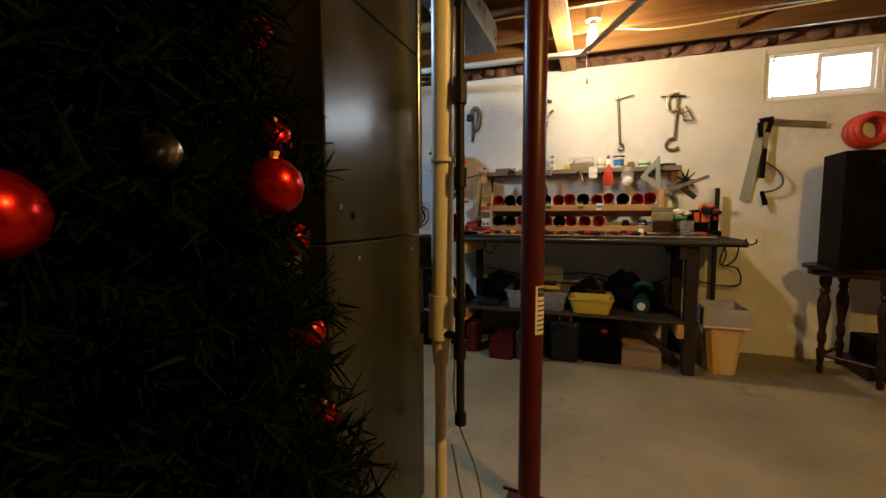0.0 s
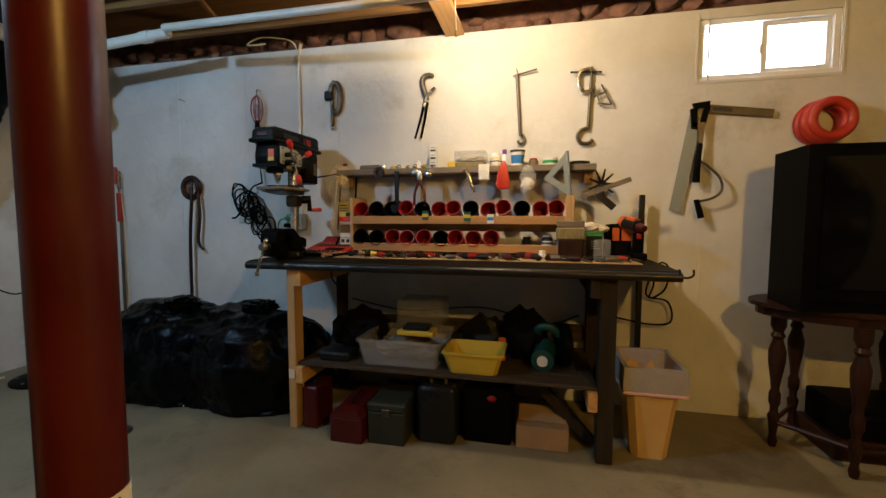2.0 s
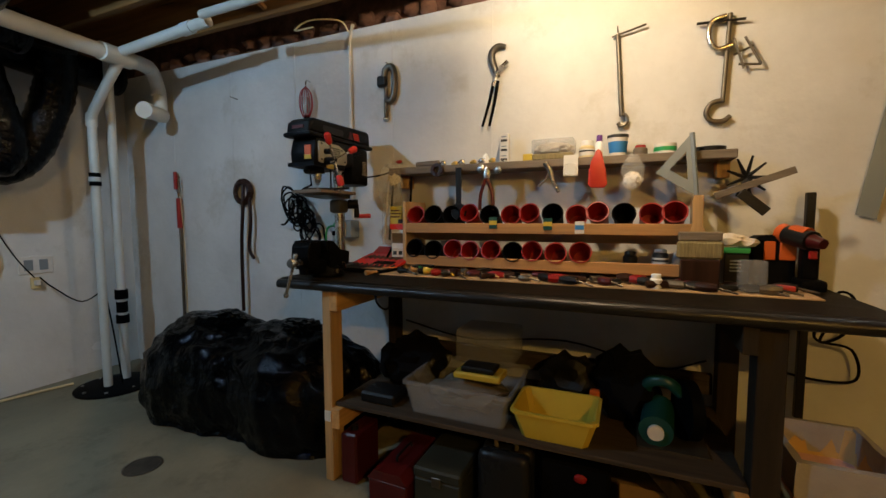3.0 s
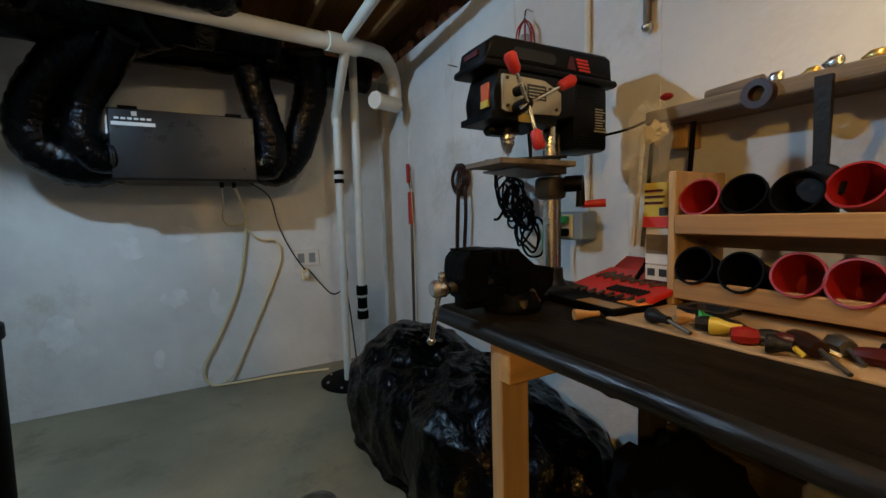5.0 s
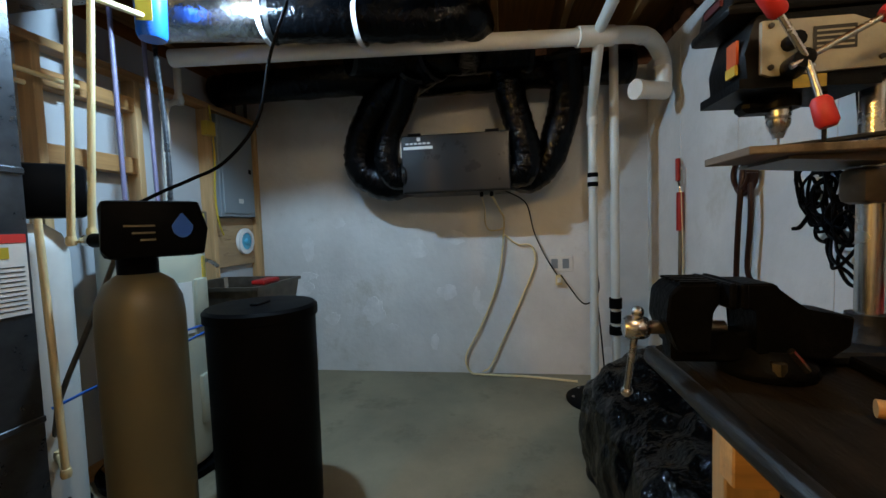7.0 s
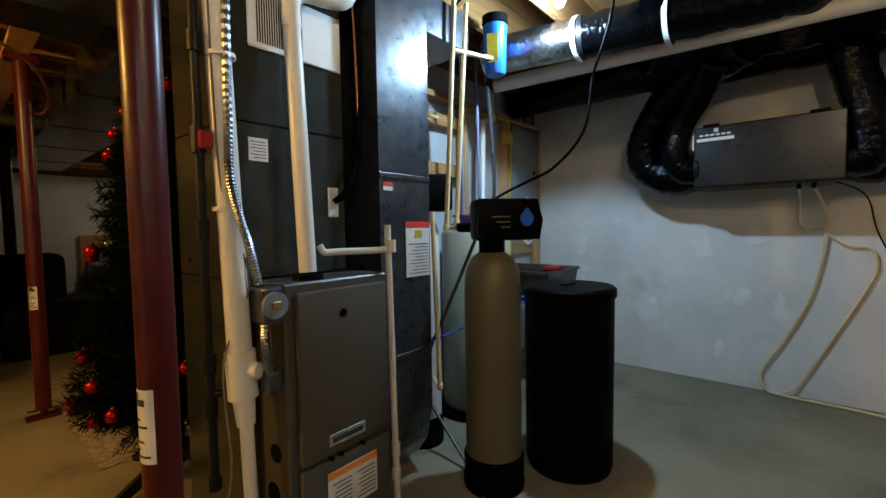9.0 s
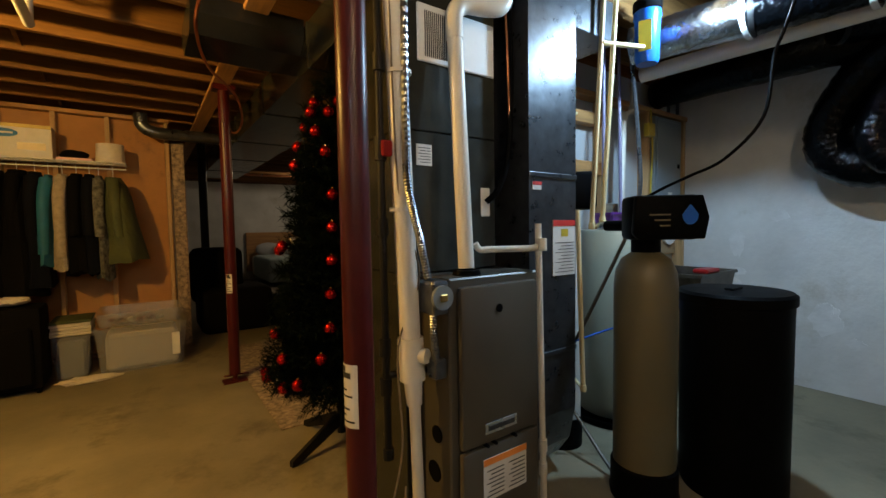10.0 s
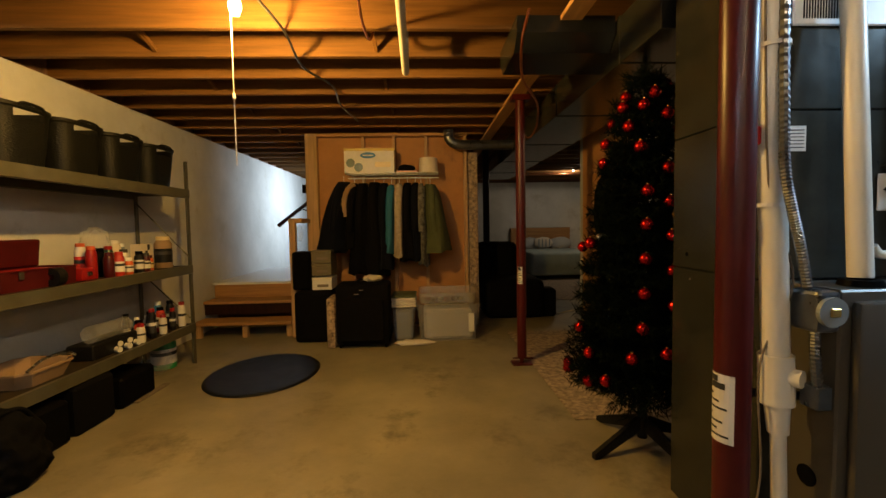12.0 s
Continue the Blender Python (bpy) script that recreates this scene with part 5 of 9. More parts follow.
def cup(x, y, z, m, label):
    prof = [(0.0, 0.0), (0.037, 0.0), (0.046, 0.11), (0.050, 0.112), (0.050, 0.12), (0.045, 0.12), (0.035, 0.006), (0.0, 0.006)]
    b = lathe(B(), prof, (0, 0, 0), 24)
    ob = part("cup", b, m, None, "", True)
    ob.matrix_basis = Matrix.Translation((x, y, z)) @ pose(0, 0, 0, 68)
    return tagged(ob, label, "cup", "cups in the rack")


red_cup = cup(-1.065, 4.06, 1.185, M_RED, "empty red plastic cup lying tilted in the rack")
blk_cup = cup(-0.862, 4.06, 1.185, M_BLACK, "black plastic cup lying tilted in the rack")
for i in range(1, 13):
    if i != 2:
        copy_thing(blk_cup if i in (1, 4, 7, 10) else red_cup, Matrix.Translation((-1.065 + 0.1015 * i, 4.06, 1.185 + 0.003 * (i % 2))) @ pose(0, 0, 0, 68 + 3 * (i % 3 - 1), 0, 4 * (i % 3 - 1)))
for i in range(9):
    copy_thing(blk_cup if i in (0, 1, 5) else red_cup, Matrix.Translation((-1.06 + 0.1035 * i, 4.045, 1.015)) @ pose(0, 0, 0, 70 + 3 * (i % 2), 0, 3 * (i % 3 - 1)))


def jar(at, r, h, m, cap, label, category="jar", cap_h=0.02, band=None, name="jar", group=""):
    g = group_of(name, at, label, category, group)
    part("body", lathe(B(), [(0, 0), (r * 0.94, 0), (r, 0.006), (r, h * 0.86), (r * 0.8, h * 0.97), (r * 0.72, h), (0, h)], at, 18), m, g, smooth=True)
    part("cap", lathe(B(), [(0, h), (r * 0.78, h), (r * 0.78, h + cap_h), (r * 0.7, h + cap_h + 0.003), (0, h + cap_h + 0.003)], at, 18), cap, g, smooth=True)
    if band:
        part("paper_label", lathe(B(), [(r + 0.0004, h * 0.2), (r + 0.0012, h * 0.2), (r + 0.0012, h * 0.7), (r + 0.0004, h * 0.7)], at, 18), band, g, smooth=True)
        part("print_band", lathe(B(), [(r + 0.0013, h * 0.48), (r + 0.002, h * 0.48), (r + 0.002, h * 0.6), (r + 0.0013, h * 0.6)], at, 18), M_INK if band is not M_INK else M_LABEL, g, smooth=True)
    return g


# things on the plank
Z = 1.491
g = group_of("glue_carton", (-0.62, 4.10, Z), "slim white carton with rows of black print", "carton")
part("carton", bx(-0.645, -0.60, 4.08, 4.12, Z, Z + 0.15, 0.002), M_LABEL, g)
for k in range(3):
    part("print_bar", bx(-0.639, -0.606, 4.0775, 4.0792, Z + 0.012 + 0.048 * k, Z + 0.024 + 0.048 * k), M_INK, g)
    part("print_bar", bx(-0.637, -0.61, 4.0775, 4.0792, Z + 0.034 + 0.048 * k, Z + 0.039 + 0.048 * k), M_PANEL, g)
g = group_of("parts_box", (-0.42, 4.09, Z), "clear-lidded yellow parts box on the plank", "box")
part("tray", bx(-0.47, -0.28, 4.04, 4.14, Z, Z + 0.03, 0.005), M_BRISTLE, g)
part("lid", bx(-0.475, -0.275, 4.038, 4.142, Z + 0.031, Z + 0.10, 0.008), M_CLEAR, g)
part("load", blob(B(), (-0.375, 4.09, Z + 0.055), (0.085, 0.04, 0.03), 0.4, 4, 3, Z + 0.031), M_SHADE, g, smooth=True)
solo("yellow_packet", bx(-0.52, -0.47, 4.05, 4.09, Z, Z + 0.035, 0.005), M_YELLOW, "small yellow packet on the plank", "packet")
jar((-0.22, 4.09, Z), 0.035, 0.06, M_CREAM, M_WHITE, "squat white tub with a printed band", "tub", band=M_LABEL)
jar((-0.165, 4.08, Z), 0.017, 0.075, M_WHITE, M_PURPLE, "small white bottle with a purple cap", "bottle", 0.026)
g = group_of("blue_tub", (-0.085, 4.08, Z), "round blue and white plastic tub", "tub")
part("body", lathe(B(), [(0, 0), (0.035, 0), (0.043, 0.085), (0, 0.085)], (-0.085, 4.08, Z), 20), M_LABEL, g, smooth=True)
part("band", lathe(B(), [(0.0368, 0.015), (0.0372, 0.015), (0.042, 0.065), (0.0416, 0.065)], (-0.085, 4.08, Z), 20), M_BLUEINK, g, smooth=True)
part("lid", lathe(B(), [(0.044, 0.083), (0.046, 0.085), (0.046, 0.096), (0, 0.098)], (-0.085, 4.08, Z), 20), M_INK, g, smooth=True)
jar((0.01, 4.09, Z), 0.03, 0.035, M_GREYWOOD, M_RED, "small dark tin with a red rim", "tin", 0.008)
g = group_of("tape_roll", (0.11, 4.09, Z), "white and green tape roll lying on the plank", "tape")
part("roll", lathe(B(), [(0.02, 0), (0.045, 0), (0.045, 0.045), (0.02, 0.045), (0.02, 0)], (0.11, 4.09, Z), 20), M_LABEL, g, smooth=True)
part("wrap", lathe(B(), [(0.0455, 0.012), (0.0465, 0.012), (0.0465, 0.03), (0.0455, 0.03)], (0.11, 4.09, Z), 20), M_GREEN, g, smooth=True)
solo("flat_tin", lathe(B(), [(0, 0), (0.06, 0), (0.06, 0.018), (0, 0.02)], (0.28, 4.09, Z), 24), M_IRON, "flat dark tin on the plank's end", "tin", smooth=True)
solo("pipe_roll", rod(B(), (-1.12, 4.08, Z + 0.016), (-0.98, 4.06, Z + 0.016), 0.016, seg=14), M_GREYWOOD, "grey rolled cloth on the plank", "roll")
solo("caulk_cone", lathe(B(), [(0, 0), (0.035, 0.0), (0.03, 0.01), (0.008, 0.05), (0, 0.055)], (-0.72, 4.08, Z), 16), M_WHITE, "white plastic cone on the plank", "cone", smooth=True)
rng = random.Random(8)
for i in range(7):
    x = -0.95 + i * 0.055
    solo("small_fitting", blob(B(), (x, 4.06 + rng.uniform(-0.02, 0.03), Z + 0.013), (0.018, 0.014, 0.015), 0.4, 3, 2, Z), M_BRASS if i % 2 else M_STEEL, "small metal pipe fitting on the plank", "fitting", "loose fittings", smooth=True)

# things hanging from the plank's front
YH = 4.012
g = group_of("tape_roll", (-0.93, YH, 1.44), "brown masking tape roll hung on the plank", "tape")
part("roll", lathe(B(), [(0.018, -0.012), (0.034, -0.012), (0.034, 0.012), (0.018, 0.012), (0.018, -0.012)], (0, 0, 0), 20, Matrix.Translation((-0.965, YH - 0.004, 1.465)) @ pose(0, 0, 0, 90)), M_STAIN, g, smooth=True)
g = group_of("wide_wrench", (-0.84, YH, 1.2), "long black adjustable wrench hanging head down", "wrench")
part("shaft", prism(B(), [(-0.855, 1.47), (-0.825, 1.47), (-0.828, 1.27), (-0.852, 1.27)], "y", YH - 0.02, YH - 0.006), M_IRON, g)
part("head", lathe(B(), [(0, -0.01), (0.04, -0.01), (0.045, 0), (0.04, 0.01), (0, 0.01)], (0, 0, 0), 14, Matrix.Translation((-0.84, YH - 0.013, 1.245)) @ pose(0, 0, 0, 90)), M_IRON, g)
g = group_of("pliers", (-0.69, YH, 1.25), "pliers with dark red grips hanging open", "pliers")
part("jaws", blob(B(), (-0.69, YH - 0.012, 1.43), (0.02, 0.008, 0.04), 0.2, 2, 2, None), M_STEEL, g, smooth=True)
for s in (-1, 1):
    part("grip", sweep(B(), [(-0.69 + 0.004 * s, YH - 0.012, 1.41), (-0.69 + 0.03 * s, YH - 0.012, 1.33), (-0.69 + 0.035 * s, YH - 0.012, 1.25)], 0.009, 8), M_RUST, g, smooth=True)
for x, z in ((-0.72, 1.49), (-0.63, 1.48)):
    solo("clamp_jaw", blob(B(), (x, YH - 0.012, z - 0.03), (0.02, 0.012, 0.022), 0.4, 3, 2, None), M_STEEL, "small bright clamp jaw on the plank's edge", "clamp", "small clamps", smooth=True)
g = group_of("glue_gun", (-0.38, YH, 1.36), "bright metal hand sprayer hung on the plank", "hand tool")
part("body", sweep(B(), [(-0.40, YH - 0.015, 1.47), (-0.375, YH - 0.015, 1.43), (-0.36, YH - 0.015, 1.38), (-0.335, YH - 0.015, 1.33)], lambda s, i: 0.016 - 0.008 * s, 10), M_STEEL, g, smooth=True)
part("handle", sweep(B(), [(-0.375, YH - 0.015, 1.43), (-0.40, YH - 0.015, 1.39), (-0.43, YH - 0.015, 1.36)], 0.007, 8), M_STEEL, g, smooth=True)
g = group_of("hanging_packet", (-0.28, YH, 1.40), "small blister packet hung on the plank", "packet")
part("card", bx(-0.315, -0.25, YH - 0.014, YH - 0.010, 1.405, 1.50, 0.001), M_LABEL, g)
part("bubble", bx(-0.31, -0.255, YH - 0.03, YH - 0.0145, 1.41, 1.46, 0.006), M_FILM, g)
gl_ = prism(B(), [(-0.205, 1.36), (-0.19, 1.345), (-0.135, 1.345), (-0.122, 1.36), (-0.13, 1.43), (-0.137, 1.45), (-0.148, 1.505), (-0.163, 1.52), (-0.177, 1.505), (-0.187, 1.455), (-0.203, 1.43)], "y", YH - 0.034, YH - 0.008)
bmesh.ops.bevel(gl_, geom=list(gl_.edges), offset=0.007, segments=2, affect="EDGES", profile=0.5)
solo("red_glove", gl_, M_REDHOSE, "bright red rubber glove hanging from the plank", "glove", smooth=True)
g = group_of("screw_bag", (-0.02, YH, 1.33), "clear plastic bag of pale fittings hanging on a nail", "bag")
b = blob(B(), (-0.02, YH - 0.025, 1.41), (0.045, 0.02, 0.075), 0.25, 3, 3, None)
part("film", b, M_FILM, g, smooth=True)
part("filling", blob(B(), (-0.02, YH - 0.025, 1.375), (0.035, 0.014, 0.035), 0.4, 4, 3, None), M_LABEL, g, smooth=True)
# speed square, brush, wire brush
g = group_of("speed_square", (0.16, 3.99, 1.29), "grey metal triangular square leaning on the plank", "square")
tri_ = B()
outer = [(0.07, 1.40), (0.20, 1.56), (0.225, 1.30)]
cen = (sum(p[0] for p in outer) / 3, sum(p[1] for p in outer) / 3)
inner = [(cen[0] + (p[0] - cen[0]) * 0.45, cen[1] + (p[1] - cen[1]) * 0.45) for p in outer]
for i in range(3):
    j = (i + 1) % 3
    prism(tri_, [outer[i], outer[j], inner[j], inner[i]], "y", 3.985, 3.991)
part("plate", tri_, M_PANEL, g)
part("fence", rod(B(), (0.20, 3.988, 1.56), (0.225, 3.988, 1.30), 0.01, seg=6), M_PANEL, g)
g = group_of("star_brush", (0.40, 4.0, 1.25), "dark star-shaped bundle of steel brushes on the plank's end", "brush")
for i in range(9):
    a = i * 0.7
    part("bristle_arm", rod(B(), (0.40, 4.02, 1.37), (0.40 + 0.075 * math.cos(a), 3.99, 1.37 + 0.085 * math.sin(a)), 0.009, 0.004, 6), M_IRON, g)
part("long_arm", box(B(), -0.14, 0.14, -0.004, 0.004, -0.014, 0.014, 0.002, Matrix.Translation((0.42, 3.985, 1.345)) @ pose(0, 0, 0, 0, -20)), M_GREYWOOD, g)
part("short_arm", box(B(), -0.06, 0.06, -0.004, 0.004, -0.02, 0.02, 0.002, Matrix.Translation((0.42, 3.98, 1.27)) @ pose(0, 0, 0, 0, 42)), M_IRON, g)
g = group_of("paint_brush", (0.245, 3.78, 0.944), "wide pale-bristled paint brush standing on its bristles", "brush")
part("bristles", bx(0.142, 0.292, 3.775, 3.81, 1.055, 1.122, 0.008), M_BRISTLE, g)
part("stock", bx(0.145, 0.288, 3.78, 3.806, 1.123, 1.157, 0.004), M_GREYWOOD, g)
part("handle", prism(B(), [(0.185, 1.158), (0.235, 1.158), (0.222, 1.18), (0.222, 1.275), (0.214, 1.295), (0.194, 1.295), (0.188, 1.275), (0.19, 1.18)], "y", 3.785, 3.80), M_PINE_Z, g)
part("carton_under", bx(0.155, 0.28, 3.76, 3.82, 0.944, 1.054, 0.004), M_STAIN, g)

# right end of the bench
g = group_of("cordless_drill", (0.575, 3.88, 0.944), "orange and dark grey cordless drill standing on its battery", "drill")
part("motor", rod(B(), (0.528, 3.95, 1.145), (0.572, 3.86, 1.125), 0.036, seg=18), M_HRV, g, smooth=True)
part("motor_cap", rod(B(), (0.516, 3.975, 1.15), (0.53, 3.947, 1.144), 0.038, 0.035, 18), M_ORANGE, g, smooth=True)
part("top_shell", rod(B(), (0.538, 3.93, 1.158), (0.566, 3.872, 1.146), 0.026, seg=14), M_ORANGE, g, smooth=True)
part("chuck", rod(B(), (0.572, 3.86, 1.125), (0.592, 3.82, 1.116), 0.026, 0.018, 14), M_RUST, g, smooth=True)
part("grip", bx(0.552, 0.604, 3.87, 3.93, 0.975, 1.12, 0.014, seg=2), M_BLACK, g, smooth=True)
part("trigger", bx(0.565, 0.590, 3.855, 3.87, 1.06, 1.09, 0.004), M_RED, g)
part("battery", bx(0.540, 0.616, 3.83, 3.95, 0.944, 0.985, 0.01, seg=2), M_BLACK, g, smooth=True)
g = group_of("soft_tool_bag", (0.49, 3.98, 0.944), "slumped black soft tool bag with orange panels", "tool bag")
part("body", bx(0.42, 0.562, 3.955, 4.06, 0.944, 1.125, 0.02, seg=2), M_MATTE, g, smooth=True)
for x0, x1 in ((0.455, 0.492), (0.505, 0.558)):
    part("panel", bx(x0, x1, 3.949, 3.957, 1.045, 1.118, 0.003), M_ORANGE, g, "orange cloth panel")
part("top_flap", prism(B(), [(0.415, 1.12), (0.565, 1.118), (0.53, 1.142), (0.44, 1.138)], "y", 3.952, 4.05), M_MATTE, g)
solo("red_wrench", sweep(B(), [(0.41, 3.74, 0.957), (0.45, 3.75, 0.965), (0.50, 3.77, 0.96)], 0.012, 10), M_REDHOSE, "dull red tool handle lying on the bench", "hand tool", smooth=True)
solo("white_rag", blob(blob(B(), (0.345, 3.94, 1.122), (0.055, 0.04, 0.024), 0.3, 3, 3, None), (0.395, 3.94, 1.113), (0.04, 0.035, 0.02), 0.3, 3, 3, None), M_SHADE, "white rolled rag on top of the boxes", "rag", smooth=True)
g = group_of("green_box", (0.355, 3.94, 0.944), "dark carton with a pale green lid and grey print", "box")
part("carton", bx(0.316, 0.398, 3.90, 3.985, 0.944, 1.07, 0.003), M_IRON, g)
part("lid", bx(0.313, 0.401, 3.897, 3.988, 1.071, 1.092, 0.003), M_GREEN, g)
for k in range(4):
    part("print_bar", bx(0.335, 0.378 - 0.006 * (k % 2), 3.8975, 3.8992, 1.0 + 0.013 * k, 1.006 + 0.013 * k), M_PANEL, g)
solo("clear_case", bx(0.335, 0.415, 3.72, 3.78, 0.944, 1.06, 0.006), M_CLEAR, "clear plastic case on the bench", "case")
jar((0.10, 4.0, 0.985), 0.032, 0.075, M_INK, M_WHITE, "dark tin with a printed band in the rack", "tin", 0.01, M_LABEL)
jar((-0.02, 4.01, 0.985), 0.03, 0.06, M_IRON, M_IRON, "small black pot in the rack", "pot", 0.012)
jar((0.17, 4.0, 0.985), 0.026, 0.06, M_CLEAR, M_WHITE, "clear jar of bits in the rack", "jar", 0.012)
for x, z, m, lab in ((-0.63, 1.19, M_GREEN, "small green and yellow tag on the rack lip"), (-0.23, 1.17, M_BLUEINK, "blue and white paper tag on the rack lip"), (-0.37, 1.185, M_GREEN, "tiny green clip on the rack lip")):
    g = group_of("tag", (x, 3.92, z - 0.06), lab, "tag")
    part("card", bx(x - 0.02, x + 0.02, 3.917, 3.9215, z - 0.03, z + 0.025, 0.001), M_LABEL if m is M_BLUEINK else M_TEAL, g)
    part("print_band", bx(x - 0.019, x + 0.019, 3.915, 3.9165, z - 0.012, z + 0.008), M_YELLOW if m is M_GREEN else m, g)
solo("steel_bar", bx(0.625, 0.655, 4.10, 4.13, 0.37, 1.31, 0.003), M_IRON, "tall black steel bar clamp standing behind the bench", "bar clamp")
solo("extension_cord", sweep(B(), [(0.66, 4.13, 0.93), (0.72, 4.12, 0.80), (0.70, 4.12, 0.70), (0.78, 4.12, 0.75), (0.80, 4.12, 0.88), (0.74, 4.12, 0.9), (0.68, 4.12, 0.72), (0.80, 4.12, 0.68), (0.82, 4.12, 0.56), (0.70, 4.12, 0.54), (0.52, 4.12, 0.57)], 0.0055, 8), M_BLACK, "black extension cord looped behind the bench end", "cable", smooth=True)

# loose tools along the sheet
rng = random.Random(12)
cols = [M_RUST, M_IRON, M_STAIN, M_RED, M_IRON, M_STAIN, M_BLACK, M_TOOL]
for i in range(42):
    x = -0.98 + i * 0.035 + rng.uniform(-0.015, 0.015)
    y = 3.76 + rng.uniform(-0.06, 0.09)
    a = rng.uniform(-0.9, 0.9)
    L = rng.uniform(0.04, 0.08)
    g = group_of("hand_tool", (x, y, 0.944), "small hand tool lying among others on the sheet", "hand tool", "loose tools on the bench")
    c, s = math.cos(a), math.sin(a)
    r = rng.uniform(0.011, 0.018)
    part("handle", sweep(B(), [(x, y, 0.945 + r), (x + L * 0.5 * c, y + L * 0.5 * s, 0.945 + r), (x + L * c, y + L * s, 0.945 + r)], lambda q, j: r * (0.8 + 0.3 * math.sin(q * 3.1)), 8, 4), cols[i % 8], g, smooth=True)
    part("shank", rod(B(), (x + L * c, y + L * s, 0.945 + r), (x + L * 1.9 * c, y + L * 1.9 * s, 0.944 + 0.004), 0.004, seg=6), M_TOOL, g)


def knob_tool(x, y, a, L, r, m, lab, m2=M_STEEL, shank=0.08):
    g = group_of("hand_tool", (x, y, 0.944), lab, "hand tool", "loose tools on the bench")
    L, r = L * 0.72, r * 0.85
    c, s = math.cos(a), math.sin(a)
    part("handle", sweep(B(), [(x, y, 0.945 + r), (x + L * 0.4 * c, y + L * 0.4 * s, 0.945 + r), (x + L * c, y + L * s, 0.945 + r)], lambda q, j: r * (0.78 + 0.25 * math.sin(1.0 + q * 4)), 12, 5), m, g, smooth=True)
    if shank:
        part("shank", rod(B(), (x + L * c, y + L * s, 0.945 + r), (x + (L + shank) * c, y + (L + shank) * s, 0.95), 0.005, seg=8), m2, g)
    return g


knob_tool(-1.148, 3.597, 1.15, 0.085, 0.015, M_PINE_X, "file with a turned wooden handle", M_IRON, 0.01)
knob_tool(-0.955, 3.765, 0.5, 0.035, 0.022, M_GREEN, "green plastic scraper with a round knob", M_GREEN, 0.03)
knob_tool(-0.915, 3.735, 0.35, 0.075, 0.021, M_YELLOW, "screwdriver with a fat yellow handle", M_STEEL, 0.03)
knob_tool(-0.80, 3.74, 0.2, 0.075, 0.018, M_RUST, "screwdriver with a brown wooden handle", M_STEEL, 0.03)
knob_tool(-0.80, 3.70, 0.25, 0.05, 0.020, M_IRON, "black and yellow stubby driver", M_YELLOW, 0.015)
knob_tool(-0.62, 3.70, 0.6, 0.09, 0.018, M_STAIN, "hammer handle of dark wood", M_CREAM, 0.02)
knob_tool(-1.04, 3.725, -0.3, 0.08, 0.02, M_IRON, "round black knob of a small plane", M_TOOL, 0.06)
knob_tool(-0.995, 3.75, 0.6, 0.05, 0.02, M_PINE_X, "small wooden plane block", M_TOOL, 0.0)
jar((0.07, 3.72, 0.944), 0.022, 0.04, M_WHITE, M_WHITE, "small white plastic bottle lying among tools", "bottle", 0.012)

# left end: vise, drill press, drill cases
v = group_of("bench_vise", (-1.35, 3.52, 0.94), "black cast-iron bench vise bolted to the bench end", "vise")
part("base", lathe(B(), [(0, 0), (0.075, 0), (0.078, 0.008), (0.074, 0.022), (0.06, 0.032), (0.055, 0.05), (0, 0.05)], (-1.345, 3.57, 0.939), 26), M_VISE, v, smooth=True)
for dx in (-1, 1):
    part("bolt", rod(B(), (-1.345 + 0.064 * dx, 3.555, 0.955), (-1.345 + 0.064 * dx, 3.555, 0.975), 0.012, seg=6), M_TOOL, v)
vb = prism(B(), [(3.53, 0.985), (3.64, 0.975), (3.675, 1.0), (3.68, 1.05), (3.605, 1.06), (3.575, 1.083), (3.558, 1.108), (3.506, 1.108), (3.506, 1.072), (3.53, 1.062)], "x", -1.395, -1.295)
bmesh.ops.bevel(vb, geom=list(vb.edges), offset=0.004, segments=1, affect="EDGES", profile=0.5)
part("fixed_jaw", vb, M_VISE, v)
vb = prism(B(), [(3.405, 0.985), (3.455, 0.985), (3.455, 1.06), (3.472, 1.072), (3.472, 1.108), (3.405, 1.108), (3.388, 1.09), (3.383, 1.04)], "x", -1.395, -1.295)
bmesh.ops.bevel(vb, geom=list(vb.edges), offset=0.004, segments=1, affect="EDGES", profile=0.5)
part("moving_jaw", vb, M_VISE, v)
part("slide_bar", bx(-1.372, -1.318, 3.40, 3.66, 0.962, 1.018, 0.006), M_VISE, v)
for i in range(5):
    part("top_rib", bx(-1.395 + 0.022 * i, -1.385 + 0.022 * i, 3.405, 3.465, 1.1085, 1.113, 0.001), M_VISE, v)
for y0, y1 in ((3.474, 3.486), (3.492, 3.504)):
    part("jaw_face", bx(-1.42, -1.27, y0, y1, 1.068, 1.112, 0.003), M_VISE, v)
part("screw", rod(B(), (-1.345, 3.335, 1.02), (-1.345, 3.50, 1.02), 0.013, seg=14), M_TOOL, v, smooth=True)
part("screw_head", lathe(B(), [(0, -0.022), (0.018, -0.022), (0.023, -0.012), (0.023, 0.012), (0.017, 0.022), (0, 0.022)], (0, 0, 0), 16, Matrix.Translation((-1.345, 3.345, 1.02)) @ pose(0, 0, 0, 90)), M_STEEL, v, smooth=True)
part("handle", rod(B(), (-1.335, 3.345, 1.045), (-1.385, 3.34, 0.885), 0.007, seg=10), M_STEEL, v, smooth=True)
for p in ((-1.332, 3.345, 1.052), (-1.387, 3.34, 0.878)):
    part("handle_ball", blob(B(), p, (0.012, 0.012, 0.012), 0.0, 1, 2, None), M_STEEL, v, smooth=True)
